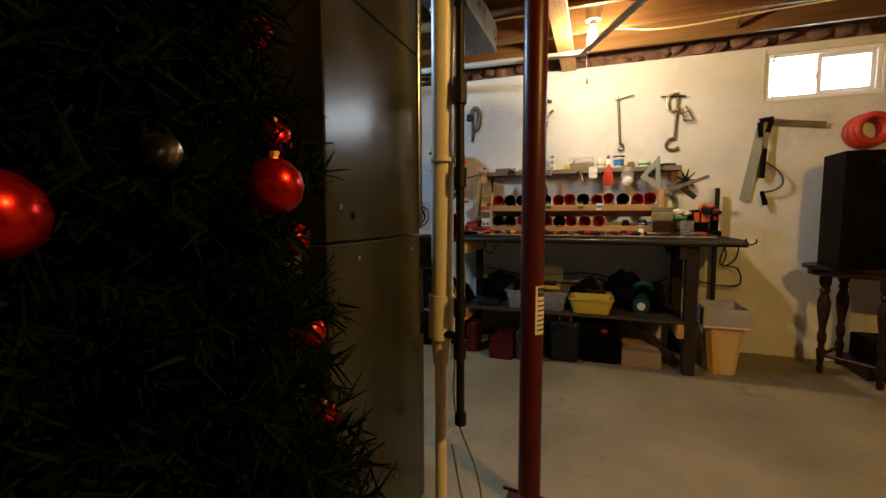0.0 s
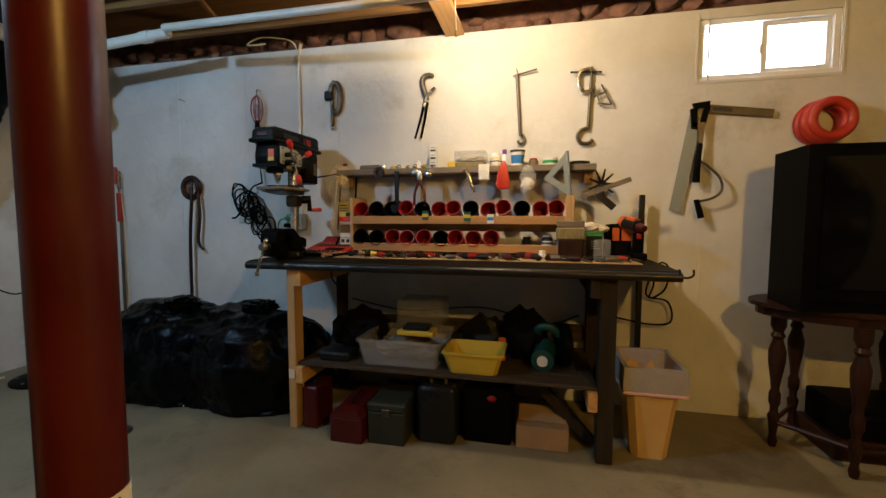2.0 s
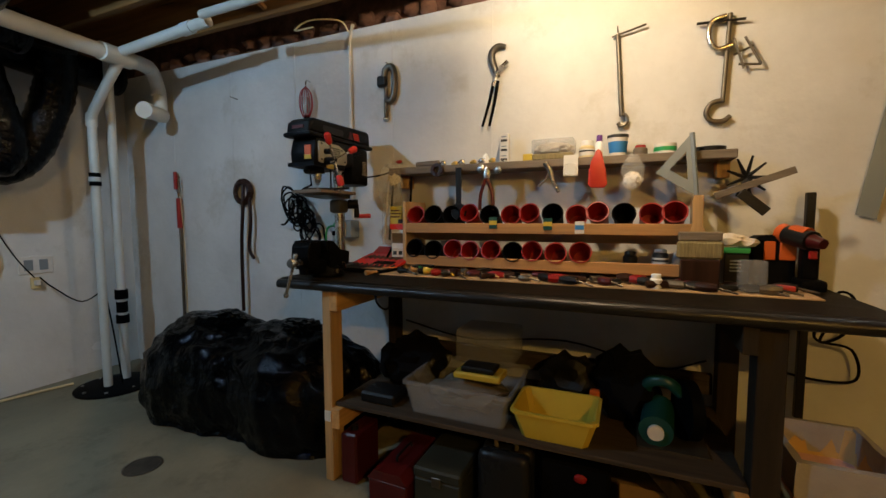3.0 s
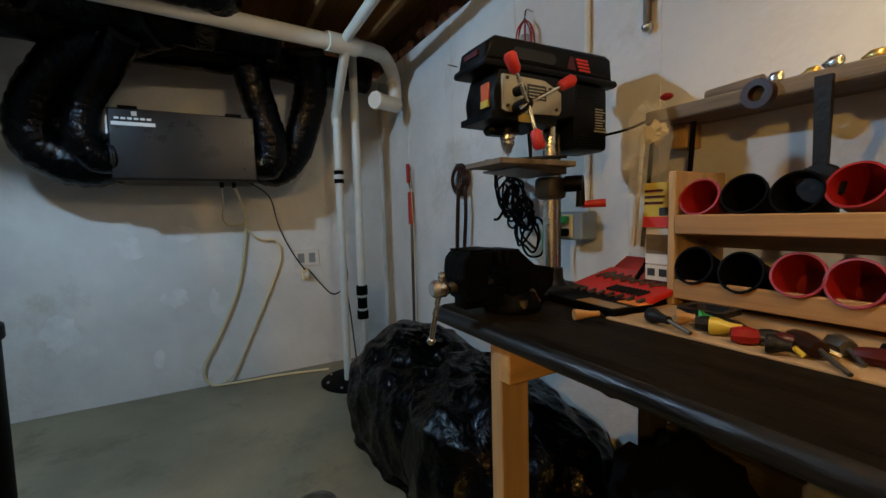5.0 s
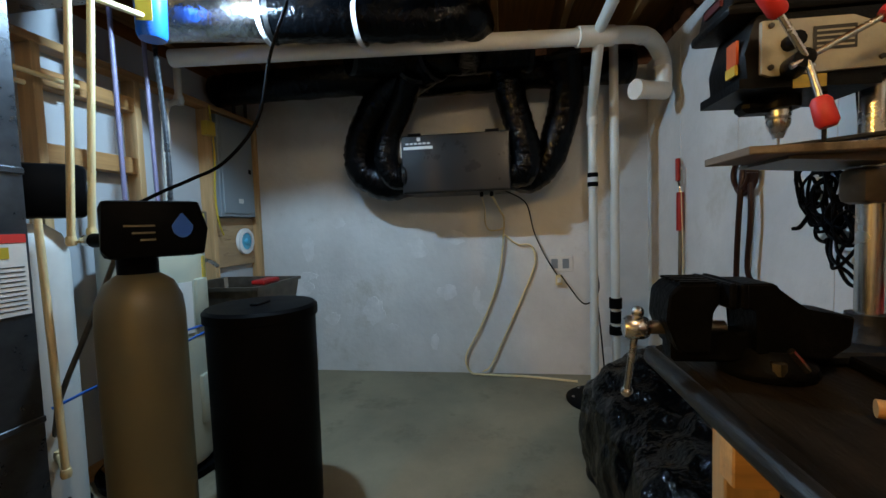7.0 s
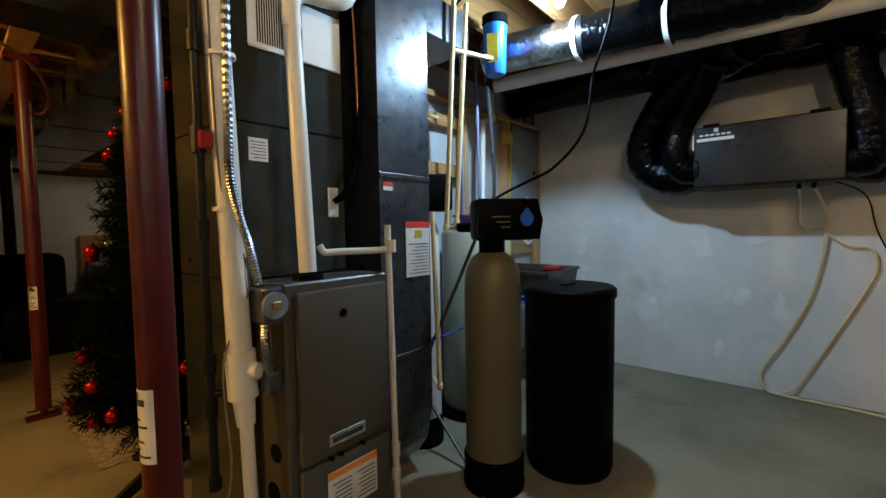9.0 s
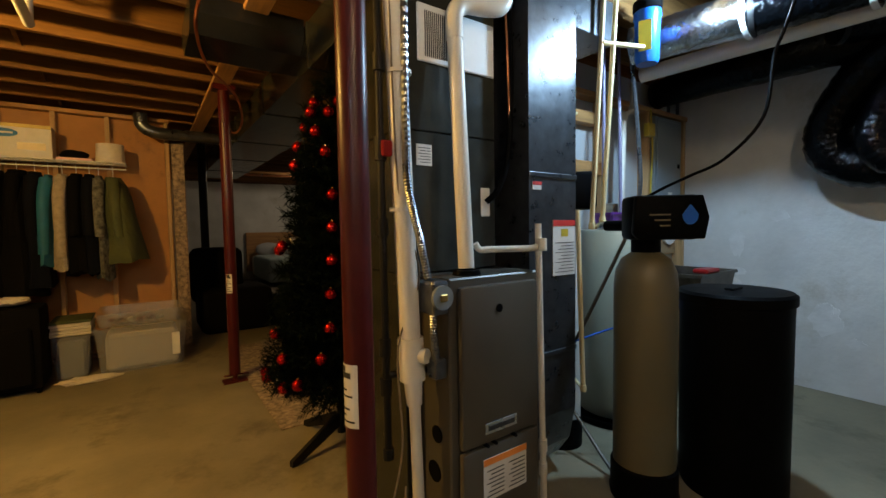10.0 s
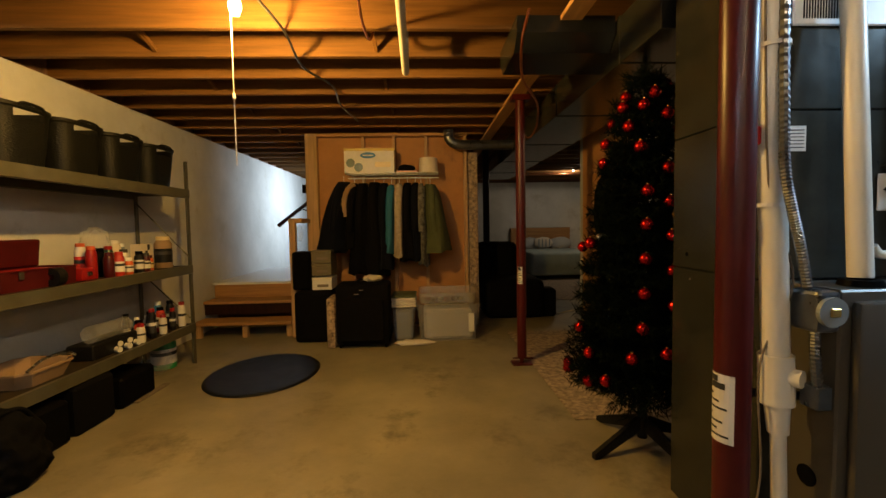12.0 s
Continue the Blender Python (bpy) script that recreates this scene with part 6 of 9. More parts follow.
part("clamp_lever", rod(B(), (-1.245, 3.575, 0.975), (-1.235, 3.545, 1.01), 0.006, seg=8), M_STEEL, v)

dp = group_of("drill_press", (-1.47, 3.83, 0.94), "black bench drill press with red knobs and a steel column", "drill press")
cx, cy = -1.47, 3.83
part("base", bx(cx - 0.10, cx + 0.10, cy - 0.20, cy + 0.10, 0.939, 0.965, 0.008), M_IRON, dp)
part("column", rod(B(), (cx, cy, 0.965), (cx, cy, 1.52), 0.024, seg=24), M_STEEL, dp, smooth=True)
part("column_collar", lathe(B(), [(0, 0), (0.055, 0), (0.04, 0.02), (0.038, 0.055), (0, 0.055)], (cx, cy, 0.964), 20), M_IRON, dp, smooth=True)
hd = prism(B(), [(cy - 0.27, 1.475), (cy - 0.25, 1.462), (cy - 0.06, 1.47), (cy + 0.04, 1.485), (cy + 0.04, 1.60), (cy - 0.255, 1.60), (cy - 0.275, 1.53)], "x", cx - 0.075, cx + 0.075)
bmesh.ops.bevel(hd, geom=list(hd.edges), offset=0.012, segments=2, affect="EDGES", profile=0.5)
part("head", hd, M_PRESS, dp, smooth=True)
part("skirt", prism(B(), [(cy - 0.285, 1.462), (cy - 0.05, 1.455), (cy - 0.05, 1.47), (cy - 0.285, 1.48)], "x", cx - 0.08, cx + 0.08), M_PRESS, dp)
part("face_plate", prism(B(), [(cy - 0.25, 1.486), (cy - 0.235, 1.48), (cy - 0.045, 1.485), (cy - 0.035, 1.50), (cy - 0.035, 1.55), (cy - 0.10, 1.578), (cy - 0.25, 1.58)], "x", cx + 0.0755, cx + 0.084), M_CAST, dp, "pale grey cast side plate")
part("plate_chart", bx(cx + 0.0845, cx + 0.086, cy - 0.165, cy - 0.095, 1.52, 1.562), M_INK, dp)
pc = B()
for r in range(4):
    box(pc, cx + 0.0862, cx + 0.087, cy - 0.16, cy - 0.10, 1.525 + 0.009 * r, 1.528 + 0.009 * r)
part("chart_print", pc, M_CAST, dp)
for dy, dz in ((-0.235, 1.495), (-0.055, 1.50), (-0.235, 1.57), (-0.08, 1.556)):
    part("plate_screw", rod(B(), (cx + 0.0842, cy + dy, dz), (cx + 0.088, cy + dy, dz), 0.005, seg=8), M_INK, dp)
part("lock_knob", rod(B(), (cx + 0.084, cy - 0.205, 1.535), (cx + 0.112, cy - 0.205, 1.535), 0.014, seg=10), M_PRESS, dp, smooth=True)
part("gear_boss", rod(B(), (cx + 0.084, cy - 0.20, 1.49), (cx + 0.145, cy - 0.215, 1.49), 0.02, 0.016, 16), M_PRESS, dp, smooth=True)
cvb = prism(B(), [(cy - 0.295, 1.62), (cy - 0.285, 1.668), (cy - 0.255, 1.69), (cy + 0.18, 1.70), (cy + 0.205, 1.69), (cy + 0.212, 1.62)], "x", cx - 0.08, cx + 0.068)
bmesh.ops.bevel(cvb, geom=[e for e in cvb.edges if abs(e.verts[0].co.x - e.verts[1].co.x) < 1e-4], offset=0.016, segments=3, affect="EDGES", profile=0.5)
cov = part("belt_cover", cvb, M_PRESS, dp, "black domed belt cover", smooth=True)
rm = bx(cx - 0.09, cx + 0.078, cy - 0.305, cy + 0.225, 1.598, 1.622, 0.011, seg=2)
part("cover_rim", rm, M_PRESS, dp, smooth=True)
bd_ = prism(B(), [(cy - 0.20, 1.643), (cy - 0.19, 1.634), (cy - 0.05, 1.634), (cy - 0.04, 1.643), (cy - 0.04, 1.656), (cy - 0.05, 1.665), (cy - 0.19, 1.665), (cy - 0.20, 1.656)], "x", cx + 0.0682, cx + 0.0698)
part("maker_badge", bd_, M_HRV, cov)
for i in range(4):
    part("red_stripe", prism(B(), [(cy + 0.055 - 0.004 * i, 1.632 + 0.010 * i), (cy + 0.105 - 0.004 * i, 1.632 + 0.010 * i), (cy + 0.104 - 0.004 * i, 1.638 + 0.010 * i), (cy + 0.054 - 0.004 * i, 1.638 + 0.010 * i)], "x", cx + 0.0682, cx + 0.0698), M_REDINK, cov)
part("warning_mark", prism(B(), [(cy + 0.005, 1.632), (cy + 0.042, 1.632), (cy + 0.030, 1.67), (cy + 0.018, 1.67)], "x", cx + 0.0682, cx + 0.0695), M_RUST, cov)
part("front_badge", bx(cx - 0.035, cx + 0.03, cy - 0.297, cy - 0.29, 1.638, 1.652), M_RUST, cov)
mo = bx(cx - 0.065, cx + 0.07, cy + 0.03, cy + 0.185, 1.392, 1.597, 0.016, seg=2)
mot = part("motor", mo, M_PRESS, dp, smooth=True)
for i in range(5):
    part("vent_fin", bx(cx + 0.0695, cx + 0.0725, cy + 0.05, cy + 0.12, 1.545 + 0.009 * i, 1.549 + 0.009 * i), M_PRESS, mot)
    part("vent_fin", bx(cx + 0.0695, cx + 0.0725, cy + 0.05, cy + 0.17, 1.40 + 0.009 * i, 1.404 + 0.009 * i), M_PRESS, mot)
b = B()
for r in range(8):
    box(b, cx + 0.0705, cx + 0.0715, cy + 0.125, cy + (0.16 if r % 3 else 0.17), 1.462 + 0.0085 * r, 1.4655 + 0.0085 * r)
box(b, cx + 0.0705, cx + 0.0715, cy + 0.12, cy + 0.18, 1.452, 1.457)
part("print_block", b, M_CAST, mot)
part("quill", rod(B(), (cx + 0.005, cy - 0.175, 1.435), (cx + 0.005, cy - 0.175, 1.48), 0.036, seg=18), M_PRESS, dp, smooth=True)
part("stop_bracket", bx(cx - 0.03, cx + 0.02, cy - 0.245, cy - 0.17, 1.43, 1.458, 0.01), M_PRESS, dp)
part("chuck", lathe(B(), [(0, 0.0), (0.009, 0.0), (0.016, 0.018), (0.021, 0.026), (0.021, 0.036), (0.018, 0.039), (0.022, 0.042), (0.022, 0.062), (0.018, 0.066), (0.018, 0.08), (0, 0.08)], (cx + 0.005, cy - 0.175, 1.378), 20), M_STEEL, dp, smooth=True)
part("bit", rod(B(), (cx + 0.005, cy - 0.175, 1.352), (cx + 0.005, cy - 0.175, 1.38), 0.003, seg=8), M_STEEL, dp)
part("depth_rod", rod(B(), (cx + 0.04, cy - 0.115, 1.36), (cx + 0.04, cy - 0.115, 1.48), 0.004, seg=8), M_IRON, dp)
o = Vector((cx + 0.14, cy - 0.21, 1.49))
for dy, dz in ((-0.075, 0.105), (0.155, 0.080), (0.018, -0.108)):
    k = Vector((0.02, dy, dz))
    part("feed_arm", rod(B(), o - k * 0.15, o + k * 0.72, 0.0055, seg=10), M_STEEL, dp, smooth=True)
    e = o + k * 0.66
    u = k.normalized() * 0.052
    gr = sweep(B(), [e, e + u * 0.15, e + u * 0.85, e + u], lambda s, i: (0.011, 0.0155, 0.017, 0.012)[min(3, int(s * 3.01))], 14, 1)
    part("grip", gr, M_GRIP, dp, "red rubber grip", smooth=True)
part("yellow_mark", bx(cx + 0.0805, cx + 0.082, cy - 0.195, cy - 0.14, 1.456, 1.479), M_YELLOW, dp)
part("switch_mark", bx(cx + 0.02, cx + 0.055, cy - 0.279, cy - 0.274, 1.515, 1.56), M_ORANGE, dp)
part("switch_mark", bx(cx + 0.02, cx + 0.055, cy - 0.281, cy - 0.275, 1.495, 1.514), M_YELLOW, dp)
part("table", prism(B(), [(cy - 0.20, 1.328), (cy - 0.06, 1.318), (cy - 0.01, 1.315), (cy - 0.01, 1.334), (cy - 0.20, 1.334)], "x", cx - 0.09, cx + 0.08), M_TOOL, dp)
part("table_board", bx(cx - 0.06, cx + 0.115, cy - 0.285, cy - 0.005, 1.3345, 1.35, 0.002), M_GREYWOOD, dp)
part("fence_bar", rod(B(), (cx - 0.02, cy - 0.24, 1.356), (cx + 0.06, cy + 0.01, 1.372), 0.006, seg=6), M_IRON, dp)
ta = bx(cx - 0.036, cx + 0.038, cy - 0.042, cy + 0.04, 1.24, 1.313, 0.016, seg=2)
part("table_arm", ta, M_TOOL, dp, "dull grey cast bracket", smooth=True)
part("lock_boss", rod(B(), (cx + 0.04, cy + 0.025, 1.288), (cx + 0.085, cy + 0.055, 1.288), 0.026, seg=16), M_PRESS, dp, smooth=True)
part("crank", rod(B(), (cx + 0.075, cy + 0.055, 1.29), (cx + 0.08, cy + 0.05, 1.215), 0.012, 0.015, 10), M_PRESS, dp, smooth=True)
part("crank_grip", rod(B(), (cx + 0.08, cy + 0.055, 1.222), (cx + 0.135, cy + 0.10, 1.225), 0.011, 0.013, 12), M_GRIP, dp, smooth=True)
part("rack_bar", bx(cx - 0.012, cx + 0.012, cy + 0.026, cy + 0.034, 1.02, 1.45, 0.001), M_TOOL, dp)
solo("press_cable", sweep(B(), [(-1.40, 3.98, 1.44), (-1.33, 4.03, 1.455), (-1.25, 4.04, 1.475)], 0.0045, 8), M_BLACK, "black motor cable running to the plank", "cable", smooth=True)
solo("work_light_cable", sweep(B(), [(-1.14, 4.05, 1.44), (-1.16, 4.05, 1.25), (-1.22, 4.0, 1.08), (-1.28, 3.96, 0.95)], 0.007, 8), M_BLACK, "black cable hanging from the plank to the bench", "cable", smooth=True)
cb = group_of("cord_bundle", (-1.95, 4.13, 0.95), "tangled bundle of black cord hung on the wall", "cord")
rng = random.Random(3)
for i in range(18):
    f = i / 17
    mx_, mz_ = -2.08 + 0.20 * f + rng.uniform(-0.03, 0.03), 1.33 - 0.22 * f + rng.uniform(-0.03, 0.03)
    ra, rb, ph = rng.uniform(0.035, 0.075), rng.uniform(0.06, 0.11), rng.uniform(-0.7, 0.7)
    loop = []
    for j in range(11):
        t_ = 2 * math.pi * j / 10
        u, w = ra * math.cos(t_) * rng.uniform(0.85, 1.15), rb * math.sin(t_)
        loop.append((mx_ + u * math.cos(ph) - w * math.sin(ph), 4.125 - 0.03 * rng.random(), mz_ + u * math.sin(ph) + w * math.cos(ph)))
    part("cord_turn", sweep(B(), loop, 0.0055, 6, 4), M_BLACK, cb, smooth=True)
part("cord_tie", sweep(B(), [(-1.92, 4.14, 1.43), (-2.0, 4.12, 1.38), (-2.02, 4.12, 1.25), (-1.93, 4.12, 1.13)], 0.006, 6), M_BLACK, cb, smooth=True)
part("plug_lead", sweep(B(), [(-2.06, 4.12, 1.26), (-2.12, 4.11, 1.18), (-2.16, 4.11, 1.17)], 0.007, 6), M_BLACK, cb, smooth=True)

g = group_of("cage_lamp", (-1.94, 4.13, 1.82), "red wire-cage work lamp hung on the wall", "work lamp")
for i in range(8):
    a = i * math.pi / 4
    c, s = math.cos(a) * 0.045, math.sin(a) * 0.035
    part("cage_wire", sweep(B(), [(-1.94, 4.13, 2.05), (-1.94 + c * 0.8, 4.13 + s * 0.8, 2.01), (-1.94 + c, 4.13 + s, 1.93), (-1.94 + c * 0.5, 4.13 + s * 0.5, 1.86)], 0.003, 5, 4), M_RED, g)
part("glass", lathe(B(), [(0, 0), (0.02, 0.01), (0.028, 0.06), (0.02, 0.1), (0, 0.11)], (-1.94, 4.13, 1.88), 14), M_CLEAR, g, smooth=True)
part("grip", rod(B(), (-1.94, 4.13, 1.70), (-1.94, 4.13, 1.87), 0.017, seg=12), M_BLACK, g, smooth=True)
part("hook", sweep(B(), [(-1.94, 4.13, 2.05), (-1.94, 4.14, 2.09), (-1.94, 4.178, 2.09)], 0.004, 6), M_STEEL, g)
part("cord", sweep(B(), [(-1.94, 4.13, 1.70), (-1.93, 4.14, 1.5), (-1.92, 4.14, 1.42)], 0.005, 6), M_BLACK, g, smooth=True)
g = group_of("drill_index", (-1.14, 3.90, 0.944), "open red plastic drill-bit case with rows of bits", "tool case")
qm = Matrix.Translation((-1.275, 3.955, 0.968)) @ pose(0, 0, 0, 15, 0, -9)
part("tray", box(B(), -0.16, 0.16, -0.10, 0.09, 0, 0.018, 0.004, qm), M_REDCASE, g)
part("lid", box(B(), -0.15, 0.15, 0.0, 0.07, 0, 0.010, 0.004, qm @ Matrix.Translation((0, 0.092, 0.008)) @ pose(0, 0, 0, 18)), M_REDCASE, g)
part("handle_loop", sweep(B(), [qm @ Vector(p) for p in ((-0.03, 0.155, 0.03), (-0.025, 0.175, 0.036), (0.025, 0.175, 0.036), (0.03, 0.155, 0.03))], 0.005, 8), M_REDCASE, g, smooth=True)
for i in range(14):
    q0 = Vector((-0.12 + 0.018 * i, -0.01 + 0.015 * (i % 2), 0.0215))
    part("bit", rod(B(), qm @ q0, qm @ (q0 + Vector((0.012, 0.045 - 0.002 * i, 0.0))), 0.0035, seg=6), M_TOOL, g)
for i in range(10):
    q0 = Vector((0.0 + 0.013 * i, -0.075, 0.0215))
    part("bit", rod(B(), qm @ q0, qm @ (q0 + Vector((0.008, 0.035, 0.0))), 0.004, seg=6), M_IRON, g)
g = group_of("socket_set", (-1.13, 3.70, 0.944), "open dark green socket case with a paper chart", "tool case")
part("tray", box(B(), -0.14, 0.14, -0.078, 0.055, 0, 0.020, 0.004, Matrix.Translation((-1.25, 3.79, 0.94)) @ pose(0, 0, 0, 0, 0, -6)), M_BLACK, g)
for i in range(8):
    q = Matrix.Translation((-1.25, 3.79, 0.964)) @ pose(0, 0, 0, 0, 0, -6) @ Vector((-0.13 + 0.035 * i, 0.03, 0))
    part("socket", rod(B(), q, q + Vector((0.0, 0.025, 0.004)), 0.006, seg=10), M_TOOL, g)
part("chart", box(B(), 0.0, 0.13, -0.07, -0.02, 0.0205, 0.022, 0, Matrix.Translation((-1.25, 3.79, 0.94)) @ pose(0, 0, 0, 0, 0, -6)), M_CARTON, g)
part("red_label", box(B(), 0.07, 0.14, 0.005, 0.05, 0.0205, 0.022, 0, Matrix.Translation((-1.25, 3.79, 0.94)) @ pose(0, 0, 0, 0, 0, -6)), M_ORINK, g)
solo("blue_tub_small", tub(B(), -1.02, -0.93, 3.80, 3.88, 0.945, 0.975), M_HRV, "small dark plastic dish on the sheet", "dish")
g = group_of("sandpaper_packs", (-1.18, 3.96, 0.944), "upright yellow and red sandpaper packs beside the rack", "packet")
part("pack", bx(-1.225, -1.14, 3.955, 3.965, 1.15, 1.275, 0.002), M_YELLOW, g)
part("pack_band", bx(-1.225, -1.14, 3.953, 3.9545, 1.15, 1.18), M_REDINK, g)
part("pack_band", bx(-1.175, -1.142, 3.953, 3.9545, 1.183, 1.205), M_INK, g)
for k in range(3):
    part("print_bar", bx(-1.22, -1.165 + 0.006 * (k % 2), 3.953, 3.9545, 1.215 + 0.017 * k, 1.222 + 0.017 * k), M_RUST, g)
part("pack", bx(-1.22, -1.14, 3.958, 3.972, 1.045, 1.148, 0.002), M_LABEL, g)
part("pack_band", bx(-1.215, -1.145, 3.9555, 3.957, 1.075, 1.13), M_GREYWOOD, g)
part("pack", bx(-1.22, -1.14, 3.958, 3.972, 0.945, 1.043, 0.002), M_SHADE, g)
part("pack_band", bx(-1.22, -1.14, 3.9555, 3.957, 0.945, 1.0), M_RUST, g)
for x0 in (-1.21, -1.175):
    part("print_bar", bx(x0, x0 + 0.022, 3.9555, 3.957, 1.012, 1.033), M_INK, g)
g = group_of("hanging_bag", (-1.24, 4.02, 1.10), "long clear bag of pale sticks hanging from the plank's end", "bag")
part("film", blob(B(), (-1.25, 4.0, 1.40), (0.075, 0.035, 0.11), 0.35, 3, 3, None), M_FILM, g, smooth=True)
part("film_tail", bx(-1.30, -1.24, 3.985, 4.0, 1.06, 1.36, 0.006), M_FILM, g)
part("filling", blob(B(), (-1.225, 4.0, 1.42), (0.035, 0.015, 0.03), 0.6, 5, 3, None), M_CREAM, g, smooth=True)
for dx, m in ((0.0, M_LABEL), (0.03, M_IRON)):
    part("stick", rod(B(), (-1.285 + dx, 3.995, 1.09), (-1.255 + dx, 3.995, 1.42), 0.006, seg=8), m, g)
part("red_cap", blob(B(), (-1.215, 4.04, 1.525), (0.02, 0.014, 0.011), 0.1, 2, 2, None), M_RED, g, smooth=True)
g = group_of("outlet_box", (-1.64, 4.15, 1.08), "grey metal outlet box with two plugs", "outlet")
part("box", bx(-1.70, -1.58, 4.09, 4.178, 1.09, 1.20, 0.006), M_PANEL, g)
part("outlet_face", bx(-1.675, -1.62, 4.083, 4.089, 1.10, 1.19, 0.002), M_CREAM, g)
part("plug", bx(-1.69, -1.63, 4.05, 4.083, 1.155, 1.185, 0.006), M_GREEN, g)
part("plug", bx(-1.70, -1.63, 4.05, 4.083, 1.105, 1.135, 0.006), M_BLACK, g)
part("green_cord", sweep(B(), [(-1.66, 4.055, 1.17), (-1.72, 4.04, 1.15), (-1.73, 4.04, 1.05), (-1.70, 4.05, 0.95)], 0.006, 8), M_GREEN, g, smooth=True)
solo("wall_conduit", sweep(B(), [(-1.62, 4.165, 1.20), (-1.62, 4.165, 2.30), (-1.62, 4.20, 2.40)], 0.011, 10, 1), M_PVC, "white painted conduit up the wall to the joists", "conduit", smooth=True)
solo("loose_wire", sweep(B(), [(-1.62, 4.16, 2.34), (-1.66, 4.12, 2.40), (-1.85, 4.08, 2.42), (-1.95, 4.06, 2.37), (-1.80, 4.05, 2.36)], 0.005, 6), M_CREAM, "pale loose wires above the conduit", "wire", smooth=True)

# tools hung on the north wall
YW = 4.16


def nail(x, z):
    return solo("nail", rod(B(), (x, 4.12, z), (x, NY + 0.005, z - 0.004), 0.003, seg=6), M_TOOL, "bare steel nail in the wall", "nail", "wall nails")


g = group_of("pipe_cutter", (-1.35, YW, 1.80), "heavy C-shaped pipe cutter hung on the wall", "pipe cutter")
part("frame", sweep(B(), [(-1.375, YW, 2.02), (-1.365, YW, 2.085), (-1.325, YW, 2.095), (-1.305, YW, 2.04), (-1.31, YW, 1.94), (-1.335, YW, 1.90), (-1.365, YW, 1.915)], 0.019, 10), M_TOOL, g, smooth=True)
part("rollers", bx(-1.42, -1.355, YW - 0.02, YW + 0.014, 1.985, 2.05, 0.01), M_IRON, g)
part("screw", rod(B(), (-1.365, YW, 1.80), (-1.365, YW, 1.98), 0.013, seg=10), M_TOOL, g, smooth=True)
part("knob", blob(B(), (-1.365, YW, 1.80), (0.02, 0.017, 0.018), 0.05, 2, 2, None), M_STEEL, g, smooth=True)
nail(-1.34, 2.11)
g = group_of("slip_pliers", (-0.70, YW, 1.70), "large slip-joint pliers with black grips hung on the wall", "pliers")
part("upper_jaw", sweep(B(), [(-0.64, YW, 2.10), (-0.685, YW, 2.105), (-0.715, YW, 2.07), (-0.70, YW, 2.0), (-0.68, YW, 1.95)], lambda s, i: 0.012 + 0.007 * math.sin(3 * s), 10), M_TOOL, g, smooth=True)
part("lower_jaw", sweep(B(), [(-0.625, YW - 0.01, 2.02), (-0.65, YW - 0.01, 2.0), (-0.685, YW - 0.01, 1.96), (-0.70, YW - 0.01, 1.90)], 0.012, 10), M_STEEL, g, smooth=True)
for x0, x1 in ((-0.68, -0.725), (-0.70, -0.765)):
    part("grip", sweep(B(), [(x0, YW - 0.004, 1.93), ((x0 + x1) / 2 + 0.005, YW - 0.004, 1.82), (x1, YW - 0.004, 1.70)], lambda s, i: 0.010 - 0.003 * s, 10), M_BLACK, g, smooth=True)
g = group_of("basin_wrench", (-0.08, YW, 1.65), "long basin wrench with a T bar hung on the wall", "wrench")
part("shaft", rod(B(), (-0.10, YW, 2.07), (-0.075, YW, 1.69), 0.010, seg=10), M_TOOL, g, smooth=True)
part("t_bar", rod(B(), (-0.125, YW, 2.06), (0.02, YW - 0.01, 2.09), 0.005, seg=8), M_TOOL, g)
part("claw", sweep(B(), [(-0.075, YW, 1.70), (-0.055, YW, 1.69), (-0.05, YW, 1.66), (-0.075, YW, 1.645), (-0.09, YW, 1.66)], 0.009, 8), M_TOOL, g, smooth=True)
nail(-0.10, 2.09)
g = group_of("clamp_cluster", (0.34, YW, 1.63), "C-clamp and hooked puller hung together on the wall", "clamp")
part("c_frame", sweep(B(), [(0.33, YW - 0.01, 2.07), (0.275, YW - 0.01, 2.05), (0.27, YW - 0.01, 1.98), (0.30, YW - 0.01, 1.935), (0.355, YW - 0.01, 1.945)], 0.011, 10), M_STEEL, g, smooth=True)
part("t_bar", rod(B(), (0.22, YW - 0.01, 2.055), (0.40, YW - 0.01, 2.045), 0.006, seg=8), M_IRON, g)
part("shaft", rod(B(), (0.345, YW, 2.08), (0.33, YW, 1.71), 0.0095, seg=10), M_TOOL, g, smooth=True)
part("hook", sweep(B(), [(0.33, YW, 1.72), (0.29, YW, 1.71), (0.27, YW, 1.67), (0.29, YW, 1.635), (0.335, YW, 1.63), (0.36, YW, 1.65)], 0.0105, 10), M_TOOL, g, smooth=True)
for a, c in (((0.36, 1.97), (0.40, 1.84)), ((0.40, 1.97), (0.46, 1.85)), ((0.38, 1.86), (0.46, 1.85)), ((0.36, 1.90), (0.43, 1.93))):
    part("thin_arm", rod(B(), (a[0], YW - 0.012, a[1]), (c[0], YW - 0.012, c[1]), 0.005, seg=6), M_TOOL, g)
g = group_of("hand_saw", (0.95, YW, 1.2), "hand saw hanging blade down on the wall", "saw")
part("blade", prism(B(), [(0.89, 1.77), (0.955, 1.75), (0.865, 1.20), (0.80, 1.22)], "y", YW + 0.004, YW + 0.007), M_PANEL, g)
hs = B()
